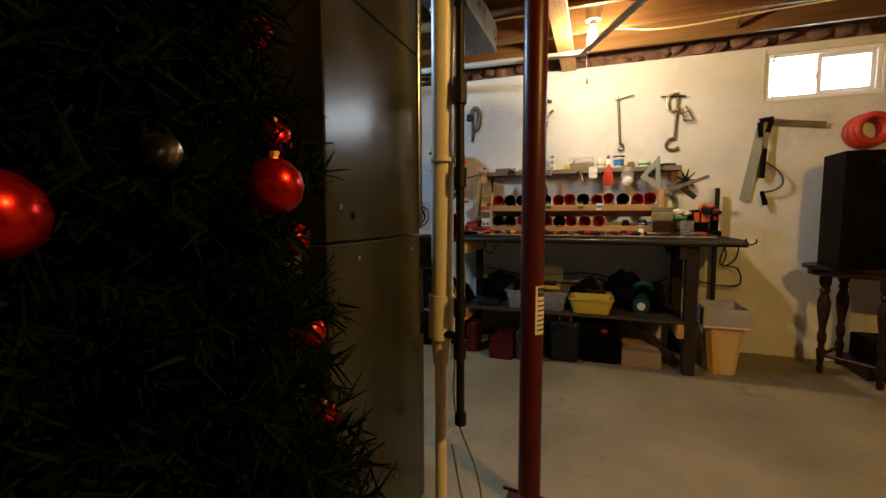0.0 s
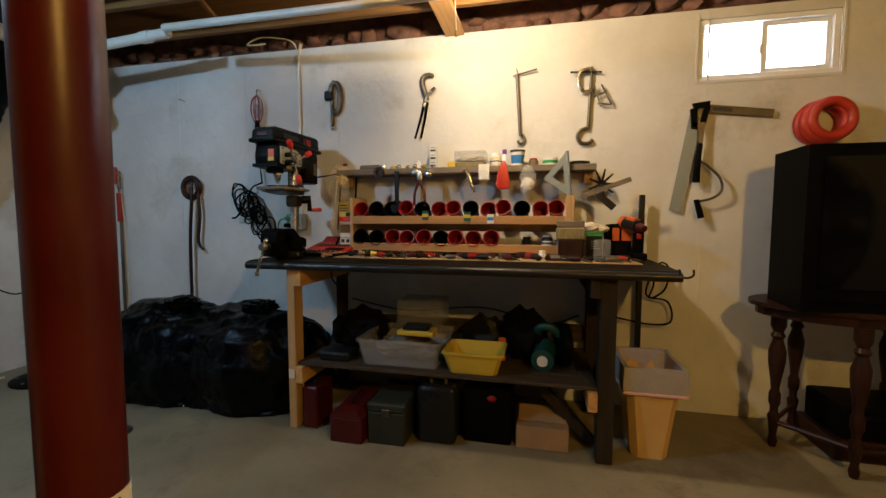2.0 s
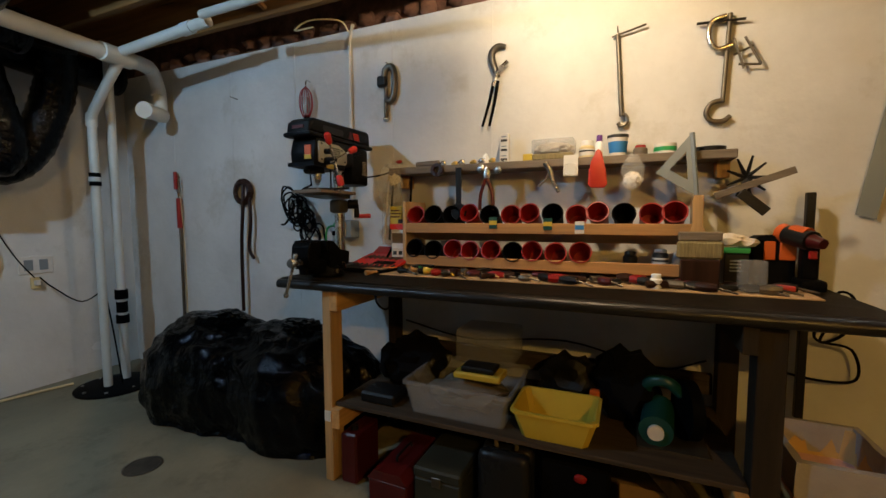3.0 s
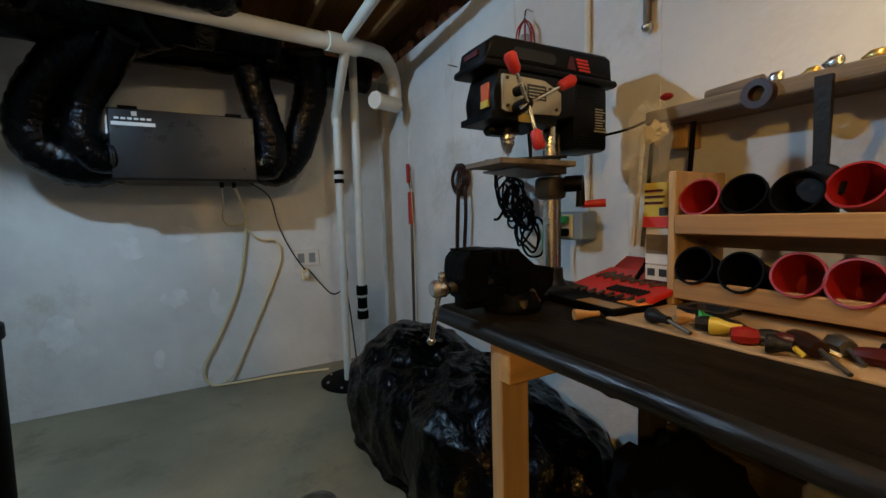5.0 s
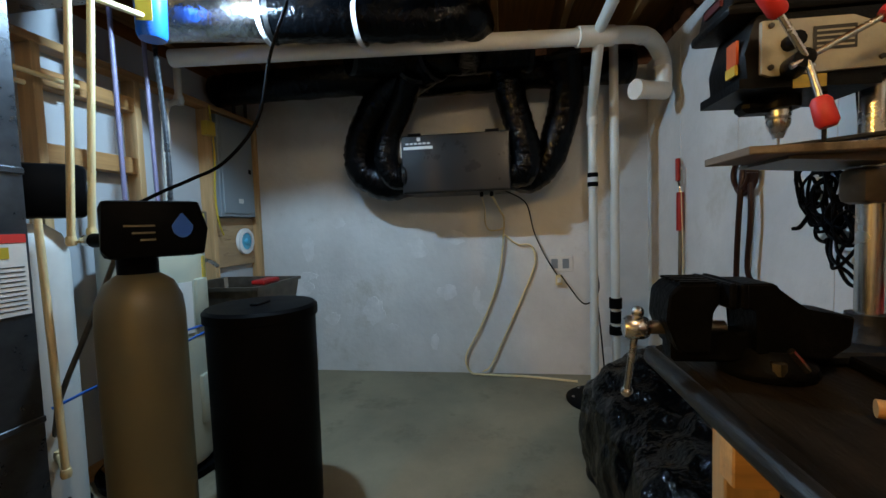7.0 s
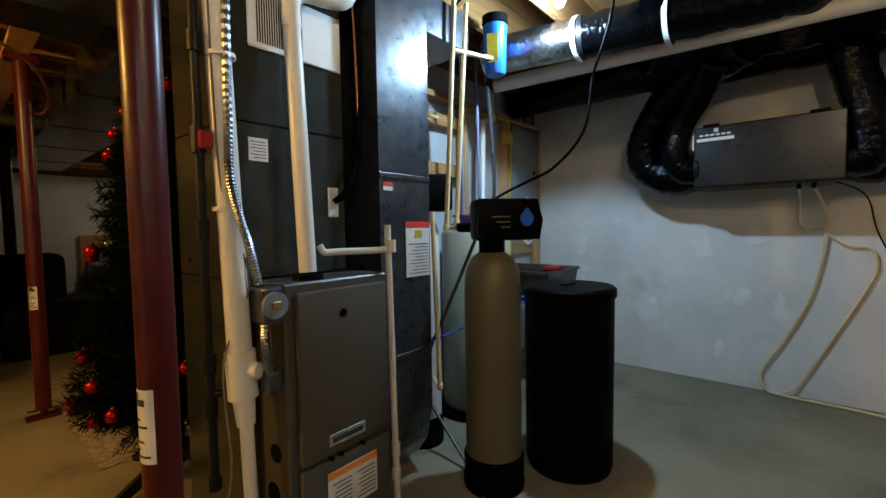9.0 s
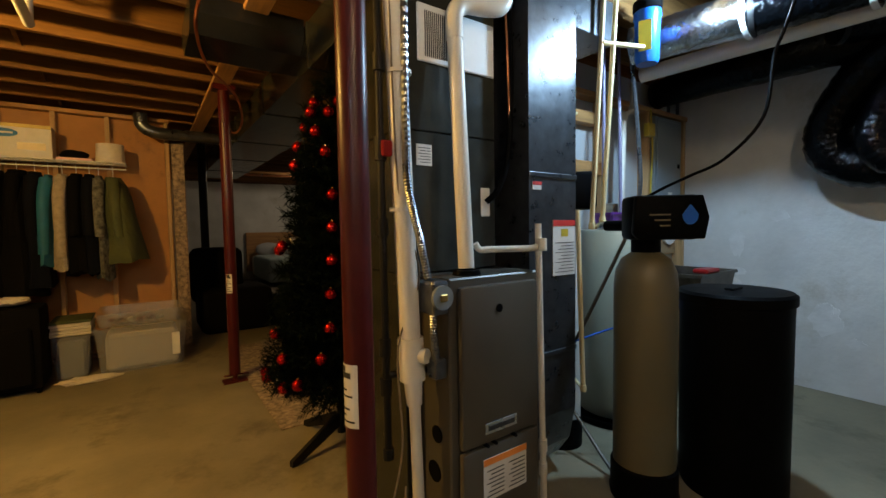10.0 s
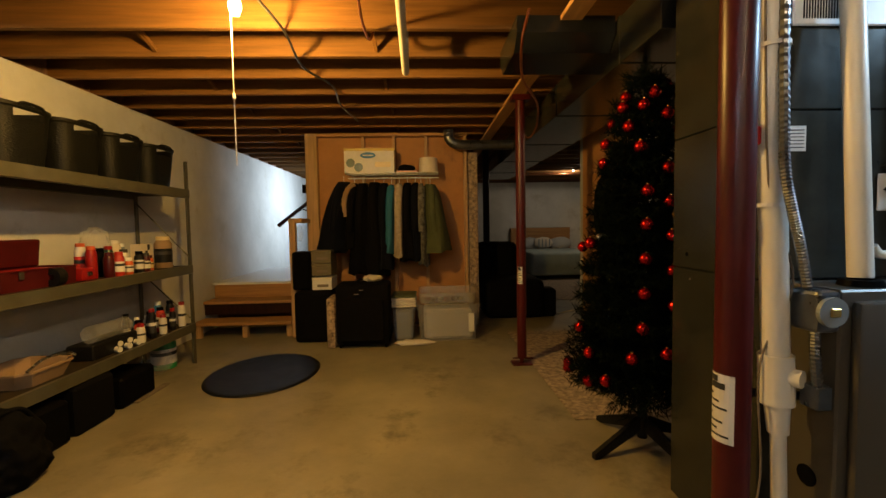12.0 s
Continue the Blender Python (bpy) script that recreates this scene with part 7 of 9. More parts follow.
for p in ([(0.90, 1.83), (0.99, 1.84), (0.985, 1.81), (0.91, 1.80)], [(0.89, 1.80), (0.925, 1.80), (0.925, 1.70), (0.90, 1.70)], [(0.965, 1.81), (0.99, 1.81), (0.97, 1.71), (0.94, 1.71)], [(0.90, 1.72), (0.97, 1.72), (0.96, 1.69), (0.90, 1.69)]):
    prism(hs, p, "y", YW - 0.016, YW + 0.006)
part("handle", hs, M_BLACK, g)
g = group_of("level_bar", (1.15, YW, 1.70), "grey steel square arm sticking out along the wall", "square")
part("arm", box(B(), 0, 0.33, -0.003, 0.003, -0.022, 0.022, 0.001, Matrix.Translation((0.985, YW, 1.80)) @ pose(0, 0, 0, 0, 7.5)), M_TOOL, g)
part("print_mark", box(B(), 0.02, 0.12, -0.0045, -0.0032, -0.012, 0.012, 0, Matrix.Translation((0.985, YW, 1.80)) @ pose(0, 0, 0, 0, 7.5)), M_INK, g)
g = group_of("keyhole_saw", (0.94, YW, 1.38), "narrow black-handled saw hung under the hand saw", "saw")
part("handle", sweep(B(), [(0.945, YW - 0.02, 1.60), (0.935, YW - 0.02, 1.50), (0.93, YW - 0.02, 1.38)], lambda s, i: 0.013 + 0.006 * s, 10), M_BLACK, g, smooth=True)
part("blade", prism(B(), [(0.925, 1.72), (0.965, 1.72), (0.955, 1.59), (0.935, 1.59)], "y", YW - 0.022, YW - 0.019), M_TOOL, g)
g = group_of("hand_brace", (0.98, YW, 1.17), "carpenter's brace with a bent crank on the wall", "brace")
part("crank", sweep(B(), [(0.95, YW - 0.015, 1.50), (0.99, YW - 0.02, 1.47), (1.05, YW - 0.03, 1.40), (1.06, YW - 0.03, 1.33), (1.02, YW - 0.025, 1.29), (0.95, YW - 0.02, 1.27)], 0.007, 8), M_TOOL, g, smooth=True)
part("grip", rod(B(), (0.935, YW - 0.02, 1.28), (0.965, YW - 0.02, 1.175), 0.014, 0.018, 10), M_BLACK, g, smooth=True)
b = B()
for i in range(4):
    o = 0.012 * i
    sweep(b, [(1.53 + o * 0.8 + (0.098 - 0.002 * i) * math.cos(a), 4.16 - 0.026 * (i % 2) - 0.01 * i, 1.69 + 0.004 * i + (0.098 - 0.002 * i) * math.sin(a)) for a in [k * math.pi / 10 for k in range(21)]], 0.026, 12, 2)
solo("hose_coil", b, M_REDHOSE, "thick coil of red-orange air hose on the wall", "hose coil", smooth=True)
g = group_of("ice_tongs", (2.06, YW, 1.84), "black iron tongs with curved arms hung on the wall", "tongs")
for s in (-1, 1):
    part("arm", sweep(B(), [(2.08, YW, 2.0), (2.08 + 0.04 * s, YW, 1.96), (2.08 + 0.11 * s, YW, 1.90), (2.08 + 0.115 * s, YW, 1.85), (2.08 + 0.06 * s, YW, 1.815)], lambda q, i: 0.014 - 0.007 * q, 8), M_IRON, g, smooth=True)
    part("ring", sweep(B(), [(2.08, YW, 2.0), (2.08 - 0.03 * s, YW, 2.04), (2.08 - 0.025 * s, YW, 2.08), (2.08, YW, 2.07)], 0.010, 8), M_IRON, g, smooth=True)
g = group_of("pole_pruner", (-3.24, 4.15, 0.32), "long pole tool with a red sleeve leaning on the wall", "pole tool")
part("pole", rod(B(), (-3.225, 4.14, 0.0), (-3.235, 4.155, 1.36), 0.011, seg=10), M_TOOL, g, smooth=True)
part("sleeve", rod(B(), (-3.235, 4.15, 1.14), (-3.24, 4.153, 1.37), 0.02, seg=12), M_RED, g, smooth=True)
part("head", sweep(B(), [(-3.235, 4.15, 1.37), (-3.24, 4.15, 1.41), (-3.26, 4.15, 1.44), (-3.262, 4.15, 1.46)], 0.007, 8), M_STEEL, g, smooth=True)
part("top_grip", rod(B(), (-3.264, 4.15, 1.44), (-3.266, 4.15, 1.575), 0.014, seg=10), M_RED, g, smooth=True)
part("blade", bx(-3.225, -3.21, 4.148, 4.152, 1.40, 1.54), M_STEEL, g)
part("cord", sweep(B(), [(-3.215, 4.15, 1.38), (-3.19, 4.15, 0.9), (-3.20, 4.15, 0.2)], 0.003, 5), M_CREAM, g)
b = B()
for i in range(3):
    r = 0.085 - 0.012 * i
    sweep(b, [(-2.545 + r * math.cos(a) + 0.008 * i, 4.15 - 0.012 * i, 1.40 + r * math.sin(a)) for a in [k * math.pi / 8 for k in range(17)]], 0.011, 8, 2)
sweep(b, [(-2.53, 4.14, 1.47), (-2.52, 4.12, 1.3), (-2.545, 4.12, 1.0), (-2.55, 4.12, 0.55)], 0.012, 8)
sweep(b, [(-2.48, 4.14, 1.42), (-2.46, 4.13, 1.2), (-2.48, 4.13, 1.0), (-2.44, 4.13, 0.93)], 0.011, 8)
solo("rubber_hose", b, M_STAIN, "dark brown rubber hose coiled on a wall nail", "hose", smooth=True)
nail(-2.545, 1.49)
nail(-2.60, 2.06)

# under the bench
z = 0.373
g = group_of("clear_tote", (-0.65, 3.66, z), "clear plastic tote with odds and ends inside", "storage box")
part("tub", tub(B(), -0.90, -0.44, 3.50, 3.88, z, z + 0.145, 0.004, 0.025, 0.012), M_CLEAR, g)
part("filling", blob(B(), (-0.66, 3.69, z + 0.06), (0.17, 0.13, 0.055), 0.4, 3, 3, z + 0.006), M_GREYWOOD, g, smooth=True)
g = group_of("yellow_case", (-0.60, 3.62, 0.525), "yellow-edged level case lying across the tote", "tool case")
part("case", bx(-0.71, -0.50, 3.60, 3.72, 0.521, 0.55, 0.006), M_YELLOW, g)
part("dark_top", bx(-0.68, -0.53, 3.61, 3.71, 0.551, 0.575, 0.006), M_IRON, g)
g = group_of("clear_lid_box", (-0.66, 3.92, 0.52), "smoky clear box stacked behind the tote", "storage box")
part("box", bx(-0.78, -0.50, 3.80, 4.02, 0.521, 0.68, 0.01), M_CLEAR, g)
solo("yellow_basin", tub(B(), -0.42, -0.115, 3.475, 3.72, z, z + 0.115, 0.005, 0.03, 0.012, 0.02), M_YELLOW, "yellow plastic wash basin, empty", "basin")
g = group_of("circular_saw", (0.12, 3.65, z), "teal and black power saw with its cord", "power saw")
part("motor", rod(B(), (0.08, 3.62, z + 0.06), (0.10, 3.80, z + 0.075), 0.058, seg=18), M_TEAL, g, smooth=True)
part("end_cap", rod(B(), (0.079, 3.605, z + 0.059), (0.08, 3.625, z + 0.06), 0.028, seg=14), M_LABEL, g, smooth=True)
part("guard", rod(B(), (0.17, 3.72, z + 0.12), (0.21, 3.73, z + 0.12), 0.11, seg=22), M_BLACK, g, smooth=True)
part("handle", sweep(B(), [(0.05, 3.80, z + 0.12), (0.06, 3.74, z + 0.20), (0.12, 3.72, z + 0.215), (0.17, 3.74, z + 0.17)], 0.022, 10), M_TEAL, g, smooth=True)
part("shoe", bx(0.02, 0.25, 3.60, 3.86, z, z + 0.006), M_TOOL, g)
for x, y, r, m, lab in ((-0.02, 3.85, (0.13, 0.12, 0.16), M_MATTE, "crumpled black tool bag on the low shelf"), (-1.02, 3.85, (0.17, 0.15, 0.13), M_MATTE, "dark cloth heap on the low shelf"), (-0.25, 3.90, (0.14, 0.09, 0.12), M_IRON, "crumpled dark tool roll on the low shelf")):
    solo("tool_bag", blob(B(), (x, y, z + r[2] * 0.8), r, 0.35, 3, 3, z), m, lab, "bag", smooth=True)
solo("orange_clamp", bx(-0.16, -0.12, 3.74, 3.77, z, z + 0.13, 0.006), M_ORANGE, "dull orange spring clamp upright on the shelf", "clamp")
solo("blue_rag_box", bx(-1.14, -0.96, 3.52, 3.66, z, z + 0.05, 0.01), M_IRON, "flat dark tray on the low shelf", "tray")
g = group_of("fuel_can", (-1.16, 3.55, 0), "tall narrow red metal can", "can")
part("can", bx(-1.215, -1.13, 3.47, 3.66, 0, 0.235, 0.008), M_RUST, g)
part("cap", rod(B(), (-1.17, 3.52, 0.235), (-1.17, 3.52, 0.255), 0.018, seg=12), M_IRON, g)
g = group_of("red_tool_box", (-0.90, 3.52, 0), "dull red steel tool box with a peaked lid", "tool box")
part("body", bx(-1.0, -0.82, 3.37, 3.70, 0, 0.135, 0.006), M_RUST, g)
part("lid", prism(B(), [(-1.003, 0.136), (-0.817, 0.136), (-0.85, 0.175), (-0.97, 0.175)], "y", 3.367, 3.703), M_RUST, g)
part("handle", sweep(B(), [(-0.91, 3.46, 0.175), (-0.91, 3.47, 0.195), (-0.91, 3.58, 0.195), (-0.91, 3.59, 0.175)], 0.006, 8), M_IRON, g)
g = group_of("grey_tool_box", (-0.70, 3.55, 0), "dark grey-green steel box", "tool box")
part("body", bx(-0.80, -0.60, 3.40, 3.74, 0, 0.17, 0.006), M_DKBOX, g)
part("lid", bx(-0.803, -0.597, 3.397, 3.743, 0.171, 0.215, 0.008), M_DKBOX, g)
part("latch", bx(-0.72, -0.68, 3.392, 3.397, 0.15, 0.19, 0.002), M_TOOL, g)
g = group_of("tool_case", (-0.45, 3.6, 0), "upright grey moulded tool case with a handle", "tool case")
part("shell", bx(-0.555, -0.345, 3.455, 3.52, 0.0, 0.31, 0.035, seg=3), M_HRV, g, smooth=True)
part("shell", bx(-0.555, -0.345, 3.524, 3.59, 0.0, 0.31, 0.035, seg=3), M_HRV, g, smooth=True)
part("handle", sweep(B(), [(-0.49, 3.52, 0.305), (-0.485, 3.52, 0.335), (-0.415, 3.52, 0.335), (-0.41, 3.52, 0.305)], 0.009, 8), M_TAN, g)
g = group_of("carton", (0.09, 3.66, 0), "low brown cardboard carton with an open flap", "carton")
part("box", bx(-0.045, 0.215, 3.535, 3.80, 0, 0.115, 0.003), M_CARTON, g)
part("flap", box(B(), -0.12, 0.12, 0, 0.10, 0, 0.003, 0, Matrix.Translation((0.085, 3.60, 0.117)) @ pose(0, 0, 0, 28)), M_CARTON, g)
g = group_of("black_bin", (-0.19, 3.66, 0), "black plastic crate in the shade under the shelf", "crate")
part("body", bx(-0.32, -0.07, 3.53, 3.85, 0, 0.29, 0.01), M_BLACK, g)
part("red_knob", blob(B(), (-0.17, 3.525, 0.245), (0.025, 0.01, 0.018), 0.05, 2, 2, None), M_RED, g, smooth=True)
solo("low_cable", sweep(B(), [(-1.2, 4.08, 0.62), (-0.8, 4.07, 0.56), (-0.3, 4.08, 0.60), (0.1, 4.08, 0.52), (0.3, 4.08, 0.58)], 0.005, 6), M_BLACK, "black cable drooping behind the bench", "cable", smooth=True)
solo("hanging_scraps", sweep(B(), [(-1.10, 3.60, 0.89), (-1.09, 3.60, 0.82), (-1.05, 3.62, 0.79), (-1.0, 3.62, 0.86)], 0.005, 6), M_IRON, "bent wire hook under the bench top", "hook", smooth=True)

# bin bags in the corner
def bin_bag(c, r, label):
    g = group_of("bin_bag", (c[0], c[1], 0), label, "bin bag", "black bin bags")
    b = blob(B(), c, r, 0.14, 1.5, 6, 0.0, 0.012)
    b.normal_update()
    for v_ in b.verts:
        w = v_.co
        f = noise.noise(Vector((w.x * 7, w.y * 7, w.z * 3.5))) 
        h = noise.noise(Vector((w.x * 19, w.y * 19, w.z * 11)) + Vector((3, 1, 7)))
        if w.z > 0.01:
            q_ = noise.noise(Vector((w.x * 15, w.y * 15, w.z * 4)) + Vector((9, 2, 4)))
            v_.co += v_.normal * (-0.020 * abs(f) ** 0.6 - 0.008 * abs(h) ** 0.6 - 0.012 * abs(q_) ** 0.7)
    part("sack", b, M_BAG, g, smooth=True)
    part("gathered_top", blob(B(), (c[0] + 0.06, c[1] - 0.02, c[2] + r[2] * 0.93), (0.11, 0.08, 0.04), 0.45, 4, 4, None, 0.12), M_BAG, g, smooth=True)


bin_bag((-2.34, 3.78, 0.22), (0.58, 0.36, 0.41), "full glossy black bin bag slumped on the floor")
bin_bag((-1.76, 3.80, 0.22), (0.56, 0.37, 0.41), "full glossy black bin bag pressed against the bench")

# waste bin
g = group_of("waste_bin", (0.62, 3.70, 0), "tan plastic waste bin with a white liner over its rim", "waste bin")
part("bin", tub(B(), 0.47, 0.725, 3.53, 3.86, 0.0, 0.455, 0.006, 0.045, 0.014, 0.03), M_CREAMBIN, g)
ln = B()
def lring(gp, zz):
    a, c, d, e = 0.47 - gp, 0.725 + gp, 3.53 - gp, 3.86 + gp
    return [ln.verts.new((x + 0.004 * noise.noise(Vector((x * 30, y * 30, zz * 30))), y + 0.004 * noise.noise(Vector((y * 30, x * 30, zz * 30))), zz)) for x, y in
            [(a + (c - a) * k / 10, d) for k in range(10)] + [(c, d + (e - d) * k / 10) for k in range(10)] + [(c - (c - a) * k / 10, e) for k in range(10)] + [(a, e - (e - d) * k / 10) for k in range(10)]]
rs = [lring(0.004, 0.33), lring(0.014, 0.36), lring(0.013, 0.42), lring(0.012, 0.464), lring(-0.008, 0.466), lring(-0.014, 0.36)]
for p, q in zip(rs, rs[1:]):
    for i in range(40):
        ln.faces.new((p[i], p[(i + 1) % 40], q[(i + 1) % 40], q[i]))
part("liner", ln, M_LINER, g, smooth=True)
part("tie_band", bx(0.4545, 0.7405, 3.5145, 3.8755, 0.335, 0.348, 0.002), M_PINK, g)
solo("bin_litter", blob(B(), (0.60, 3.70, 0.22), (0.07, 0.09, 0.08), 0.4, 3, 3, None), M_DARKWOOD, "crumpled brown litter inside the bin", "litter", smooth=True)

# television on a turned-leg table
tb = group_of("side_table", (1.66, 3.87, 0), "dark stained oval table on turned legs", "table")
tx, ty = 1.67, 3.86
ov = B()
for zz0, zz1, k in ((0.735, 0.757, 1.0), (0.69, 0.7345, 0.94)):
    prism(ov, [(tx + 0.55 * k * math.cos(a), ty + 0.30 * k * math.sin(a)) for a in [i * math.pi / 20 for i in range(40)]], "z", zz0, zz1)
part("tabletop", ov, M_STAIN, tb)
prof = [(0, 0), (0.016, 0), (0.022, 0.03), (0.016, 0.06), (0.02, 0.10), (0.028, 0.16), (0.018, 0.18), (0.018, 0.21), (0.026, 0.23), (0.026, 0.28), (0.018, 0.30), (0.022, 0.34), (0.036, 0.44), (0.038, 0.50), (0.022, 0.56), (0.032, 0.58), (0.022, 0.60), (0.034, 0.63), (0.034, 0.69), (0, 0.69)]
for x, y in ((1.245, 3.85), (1.46, 3.62), (1.88, 3.62), (2.10, 3.85), (1.455, 4.10), (1.88, 4.10)):
    part("leg", lathe(B(), prof, (x, y, 0), 16), M_STAIN, tb, smooth=True)
for p, q in (((1.245, 3.85), (1.46, 3.62)), ((1.46, 3.62), (1.88, 3.62)), ((1.88, 3.62), (2.10, 3.85)), ((1.245, 3.85), (1.455, 4.10))):
    part("stretcher", rod(B(), (*p, 0.13), (*q, 0.13), 0.012, seg=8), M_STAIN, tb, smooth=True)
tv = group_of("television", (1.66, 3.82, 0.757), "large black tube television with a glossy dark screen", "television")
part("cabinet", prism(B(), [(1.20, 3.60), (2.08, 3.60), (2.08, 3.86), (1.95, 4.10), (1.36, 4.10), (1.21, 3.90)], "z", 0.758, 1.495), M_BLACK, tv)
scr = B()
n_ = 12
gv = [[scr.verts.new((1.26 + 0.76 * i / n_, 3.592 - 0.014 * (1 - (2 * i / n_ - 1) ** 2) * (1 - (2 * j / n_ - 1) ** 2), 0.86 + 0.58 * j / n_)) for j in range(n_ + 1)] for i in range(n_ + 1)]
for i in range(n_):
    for j in range(n_):
        scr.faces.new((gv[i][j], gv[i + 1][j], gv[i + 1][j + 1], gv[i][j + 1]))
part("screen", scr, M_SCREEN, tv, smooth=True)
part("bezel", bx(1.235, 2.045, 3.593, 3.599, 0.80, 0.85, 0.002), M_BLACK, tv)
part("power_lamp", bx(1.62, 1.63, 3.590, 3.5925, 0.82, 0.828), M_LABEL, tv)
g = group_of("vcr_box", (1.75, 3.93, 0.10), "black equipment box on the plinth under the table", "video player")
part("body", bx(1.50, 2.00, 3.79, 4.08, 0.10, 0.26, 0.008), M_BLACK, g)
part("front_panel", bx(1.505, 1.995, 3.778, 3.789, 0.108, 0.252, 0.004), M_BLACK, g)
part("tape_slot", bx(1.56, 1.76, 3.774, 3.7778, 0.20, 0.23, 0.002), M_SCREEN, g)
part("knob", rod(B(), (1.92, 3.765, 0.17), (1.92, 3.778, 0.17), 0.014, seg=12), M_HRV, g)
solo("vcr_stand", bx(1.46, 2.04, 3.76, 4.10, 0.0, 0.099, 0.006), M_STAIN, "low dark wooden plinth under the table", "plinth")

# ---- storage side ----
# artificial tree
TX, TY = -0.86, 0.58
tr = group_of("christmas_tree", (TX, TY, 0), "dark green artificial fir tree on a four-legged stand", "christmas tree")
part("trunk", rod(B(), (TX, TY, 0.05), (TX, TY, 2.02), 0.018, 0.008, 10), M_IRON, tr, smooth=True)
for i in range(4):
    a = radians(20 + 90 * i)
    leg = [(0.0, 0.17), (0.05, 0.16), (0.34, 0.03), (0.34, 0.0), (0.30, 0.0), (0.03, 0.09), (0.0, 0.09)]
    lb = prism(B(), [(u, v) for u, v in leg], "y", -0.012, 0.012)
    bmesh.ops.transform(lb, matrix=Matrix.Translation((TX, TY, 0)) @ pose(0, 0, 0, 0, 0, math.degrees(a)), verts=lb.verts)
    part("stand_leg", lb, M_IRON, tr)
part("socket", rod(B(), (TX, TY, 0.05), (TX, TY, 0.26), 0.028, seg=14), M_IRON, tr, smooth=True)
rng = random.Random(21)
cv, cf = [], []
twigs = B()


def tree_radius(z):
    return 0.03 + 0.33 * max(0.0, (2.08 - z) / 1.7) ** 0.55


def needle(p, d, L, w):
    s = d.cross(Vector((rng.uniform(-1, 1), rng.uniform(-1, 1), rng.uniform(-1, 1))))
    s = s.normalized() * w if s.length > 1e-4 else Vector((w, 0, 0))
    k = len(cv)
    cv.extend((p - s, p + s, p + d * L + s * 0.3, p + d * L - s * 0.3))
    cf.append((k, k + 1, k + 2, k + 3))


tips = []
zz = 0.34
while zz < 2.0:
    R = tree_radius(zz)
    count = max(6, int(25 * R / 0.36) + 3)
    off = rng.uniform(0, 6.28)
    for i in range(count):
        a = off + 6.2832 * i / count + rng.uniform(-0.18, 0.18)
        L = R * rng.uniform(0.80, 1.2)
        d0 = Vector((math.cos(a), math.sin(a), rng.uniform(-0.15, 0.2)))
        base = Vector((TX, TY, zz + rng.uniform(-0.03, 0.03)))
        tip = base + d0.normalized() * L + Vector((0, 0, rng.uniform(-0.02, 0.05)))
        if tip.y > 0.985 and tip.x < -0.72:
            tip.y = 0.985
        if tip.x < -1.40:
            tip.x = -1.40
        rod(twigs, base, tip, 0.004, 0.002, 4)
        tips.append(tip)
        paths = [(base + (tip - base) * 0.12, tip)]
        for s in (-1, 1):
            for f in (0.45, 0.7):
                q = base + (tip - base) * f
                side = Vector((-d0.y, d0.x, 0)).normalized() * s
                e = q + ((tip - base).normalized() * 0.6 + side * 0.7).normalized() * L * 0.36
                if e.y > 0.99 and e.x < -0.72:
                    e.y = 0.99
                paths.append((q, e))
        for p0, p1 in paths:
            seg = (p1 - p0)
            n = max(6, int(seg.length / 0.0045))
            ax = seg.normalized()
            for k in range(n):
                p = p0 + seg * ((k + rng.random()) / n)
                o = Vector((rng.uniform(-1, 1), rng.uniform(-1, 1), rng.uniform(-1, 1)))
                o = (o - ax * o.dot(ax)).normalized()
                needle(p, (ax * 0.75 + o).normalized(), rng.uniform(0.03, 0.055), 0.0026)
    zz += 0.046
for k in range(260):
    needle(Vector((TX, TY, rng.uniform(1.95, 2.10))), Vector((rng.uniform(-1, 1), rng.uniform(-1, 1), rng.uniform(0.2, 1.2))).normalized(), 0.045, 0.0014)
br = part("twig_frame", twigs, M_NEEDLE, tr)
tagged(br, kind="stuff")
me = bpy.data.meshes.new("needles")
o_ = Vector((TX, TY, 0))
me.from_pydata([tuple(v - o_) for v in cv], [], cf)
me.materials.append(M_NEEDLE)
nd = new("needles", me)
nd.parent = tr
tagged(nd, "dense dark green plastic needles", kind="stuff")


def ornament(p, r, m, label):
    g = group_of("bauble", p, label, "ornament", "tree baubles")
    part("ball", lathe(B(), [(0, -r), (r * 0.5, -r * 0.87), (r * 0.87, -r * 0.5), (r, 0), (r * 0.87, r * 0.5), (r * 0.5, r * 0.87), (r * 0.18, r), (0, r)], p, 20), m, g, smooth=True)
    part("cap", rod(B(), (p[0], p[1], p[2] + r * 0.95), (p[0], p[1], p[2] + r * 1.2), r * 0.2, seg=8), M_GOLD, g)
    return g


first, gold = None, None
k = 0
for zz, n in ((0.42, 12), (0.62, 11), (0.84, 11), (1.06, 10), (1.28, 9), (1.48, 8), (1.66, 7), (1.82, 4), (1.94, 2)):
    for i in range(n):
        a = 6.2832 * (i + 0.5 * (k % 2)) / n + rng.uniform(-0.3, 0.3)
        r = tree_radius(zz) * rng.uniform(0.98, 1.12)
        p = (TX + r * math.cos(a), TY + r * math.sin(a), zz + rng.uniform(-0.05, 0.05))
        if p[1] > 0.93 or p[0] < -1.38 or (p[0] > TX + 0.05 and 0.6 < p[2] < 1.7):
            continue
        if rng.random() < 0.16:
            if gold is None:
                gold = ornament(p, 0.028, M_GOLD, "small shiny gold bauble among the branches")
            else:
                copy_thing(gold, pose(*p))
        elif first is None:
            first = ornament(p, 0.030, M_BALL, "shiny red bauble hanging from a fir branch")
        else:
            copy_thing(first, pose(*p))
    k += 1
for p in ((-0.555, 0.61, 1.13), (-0.592, 0.405, 1.10)):
    copy_thing(first, pose(*p))
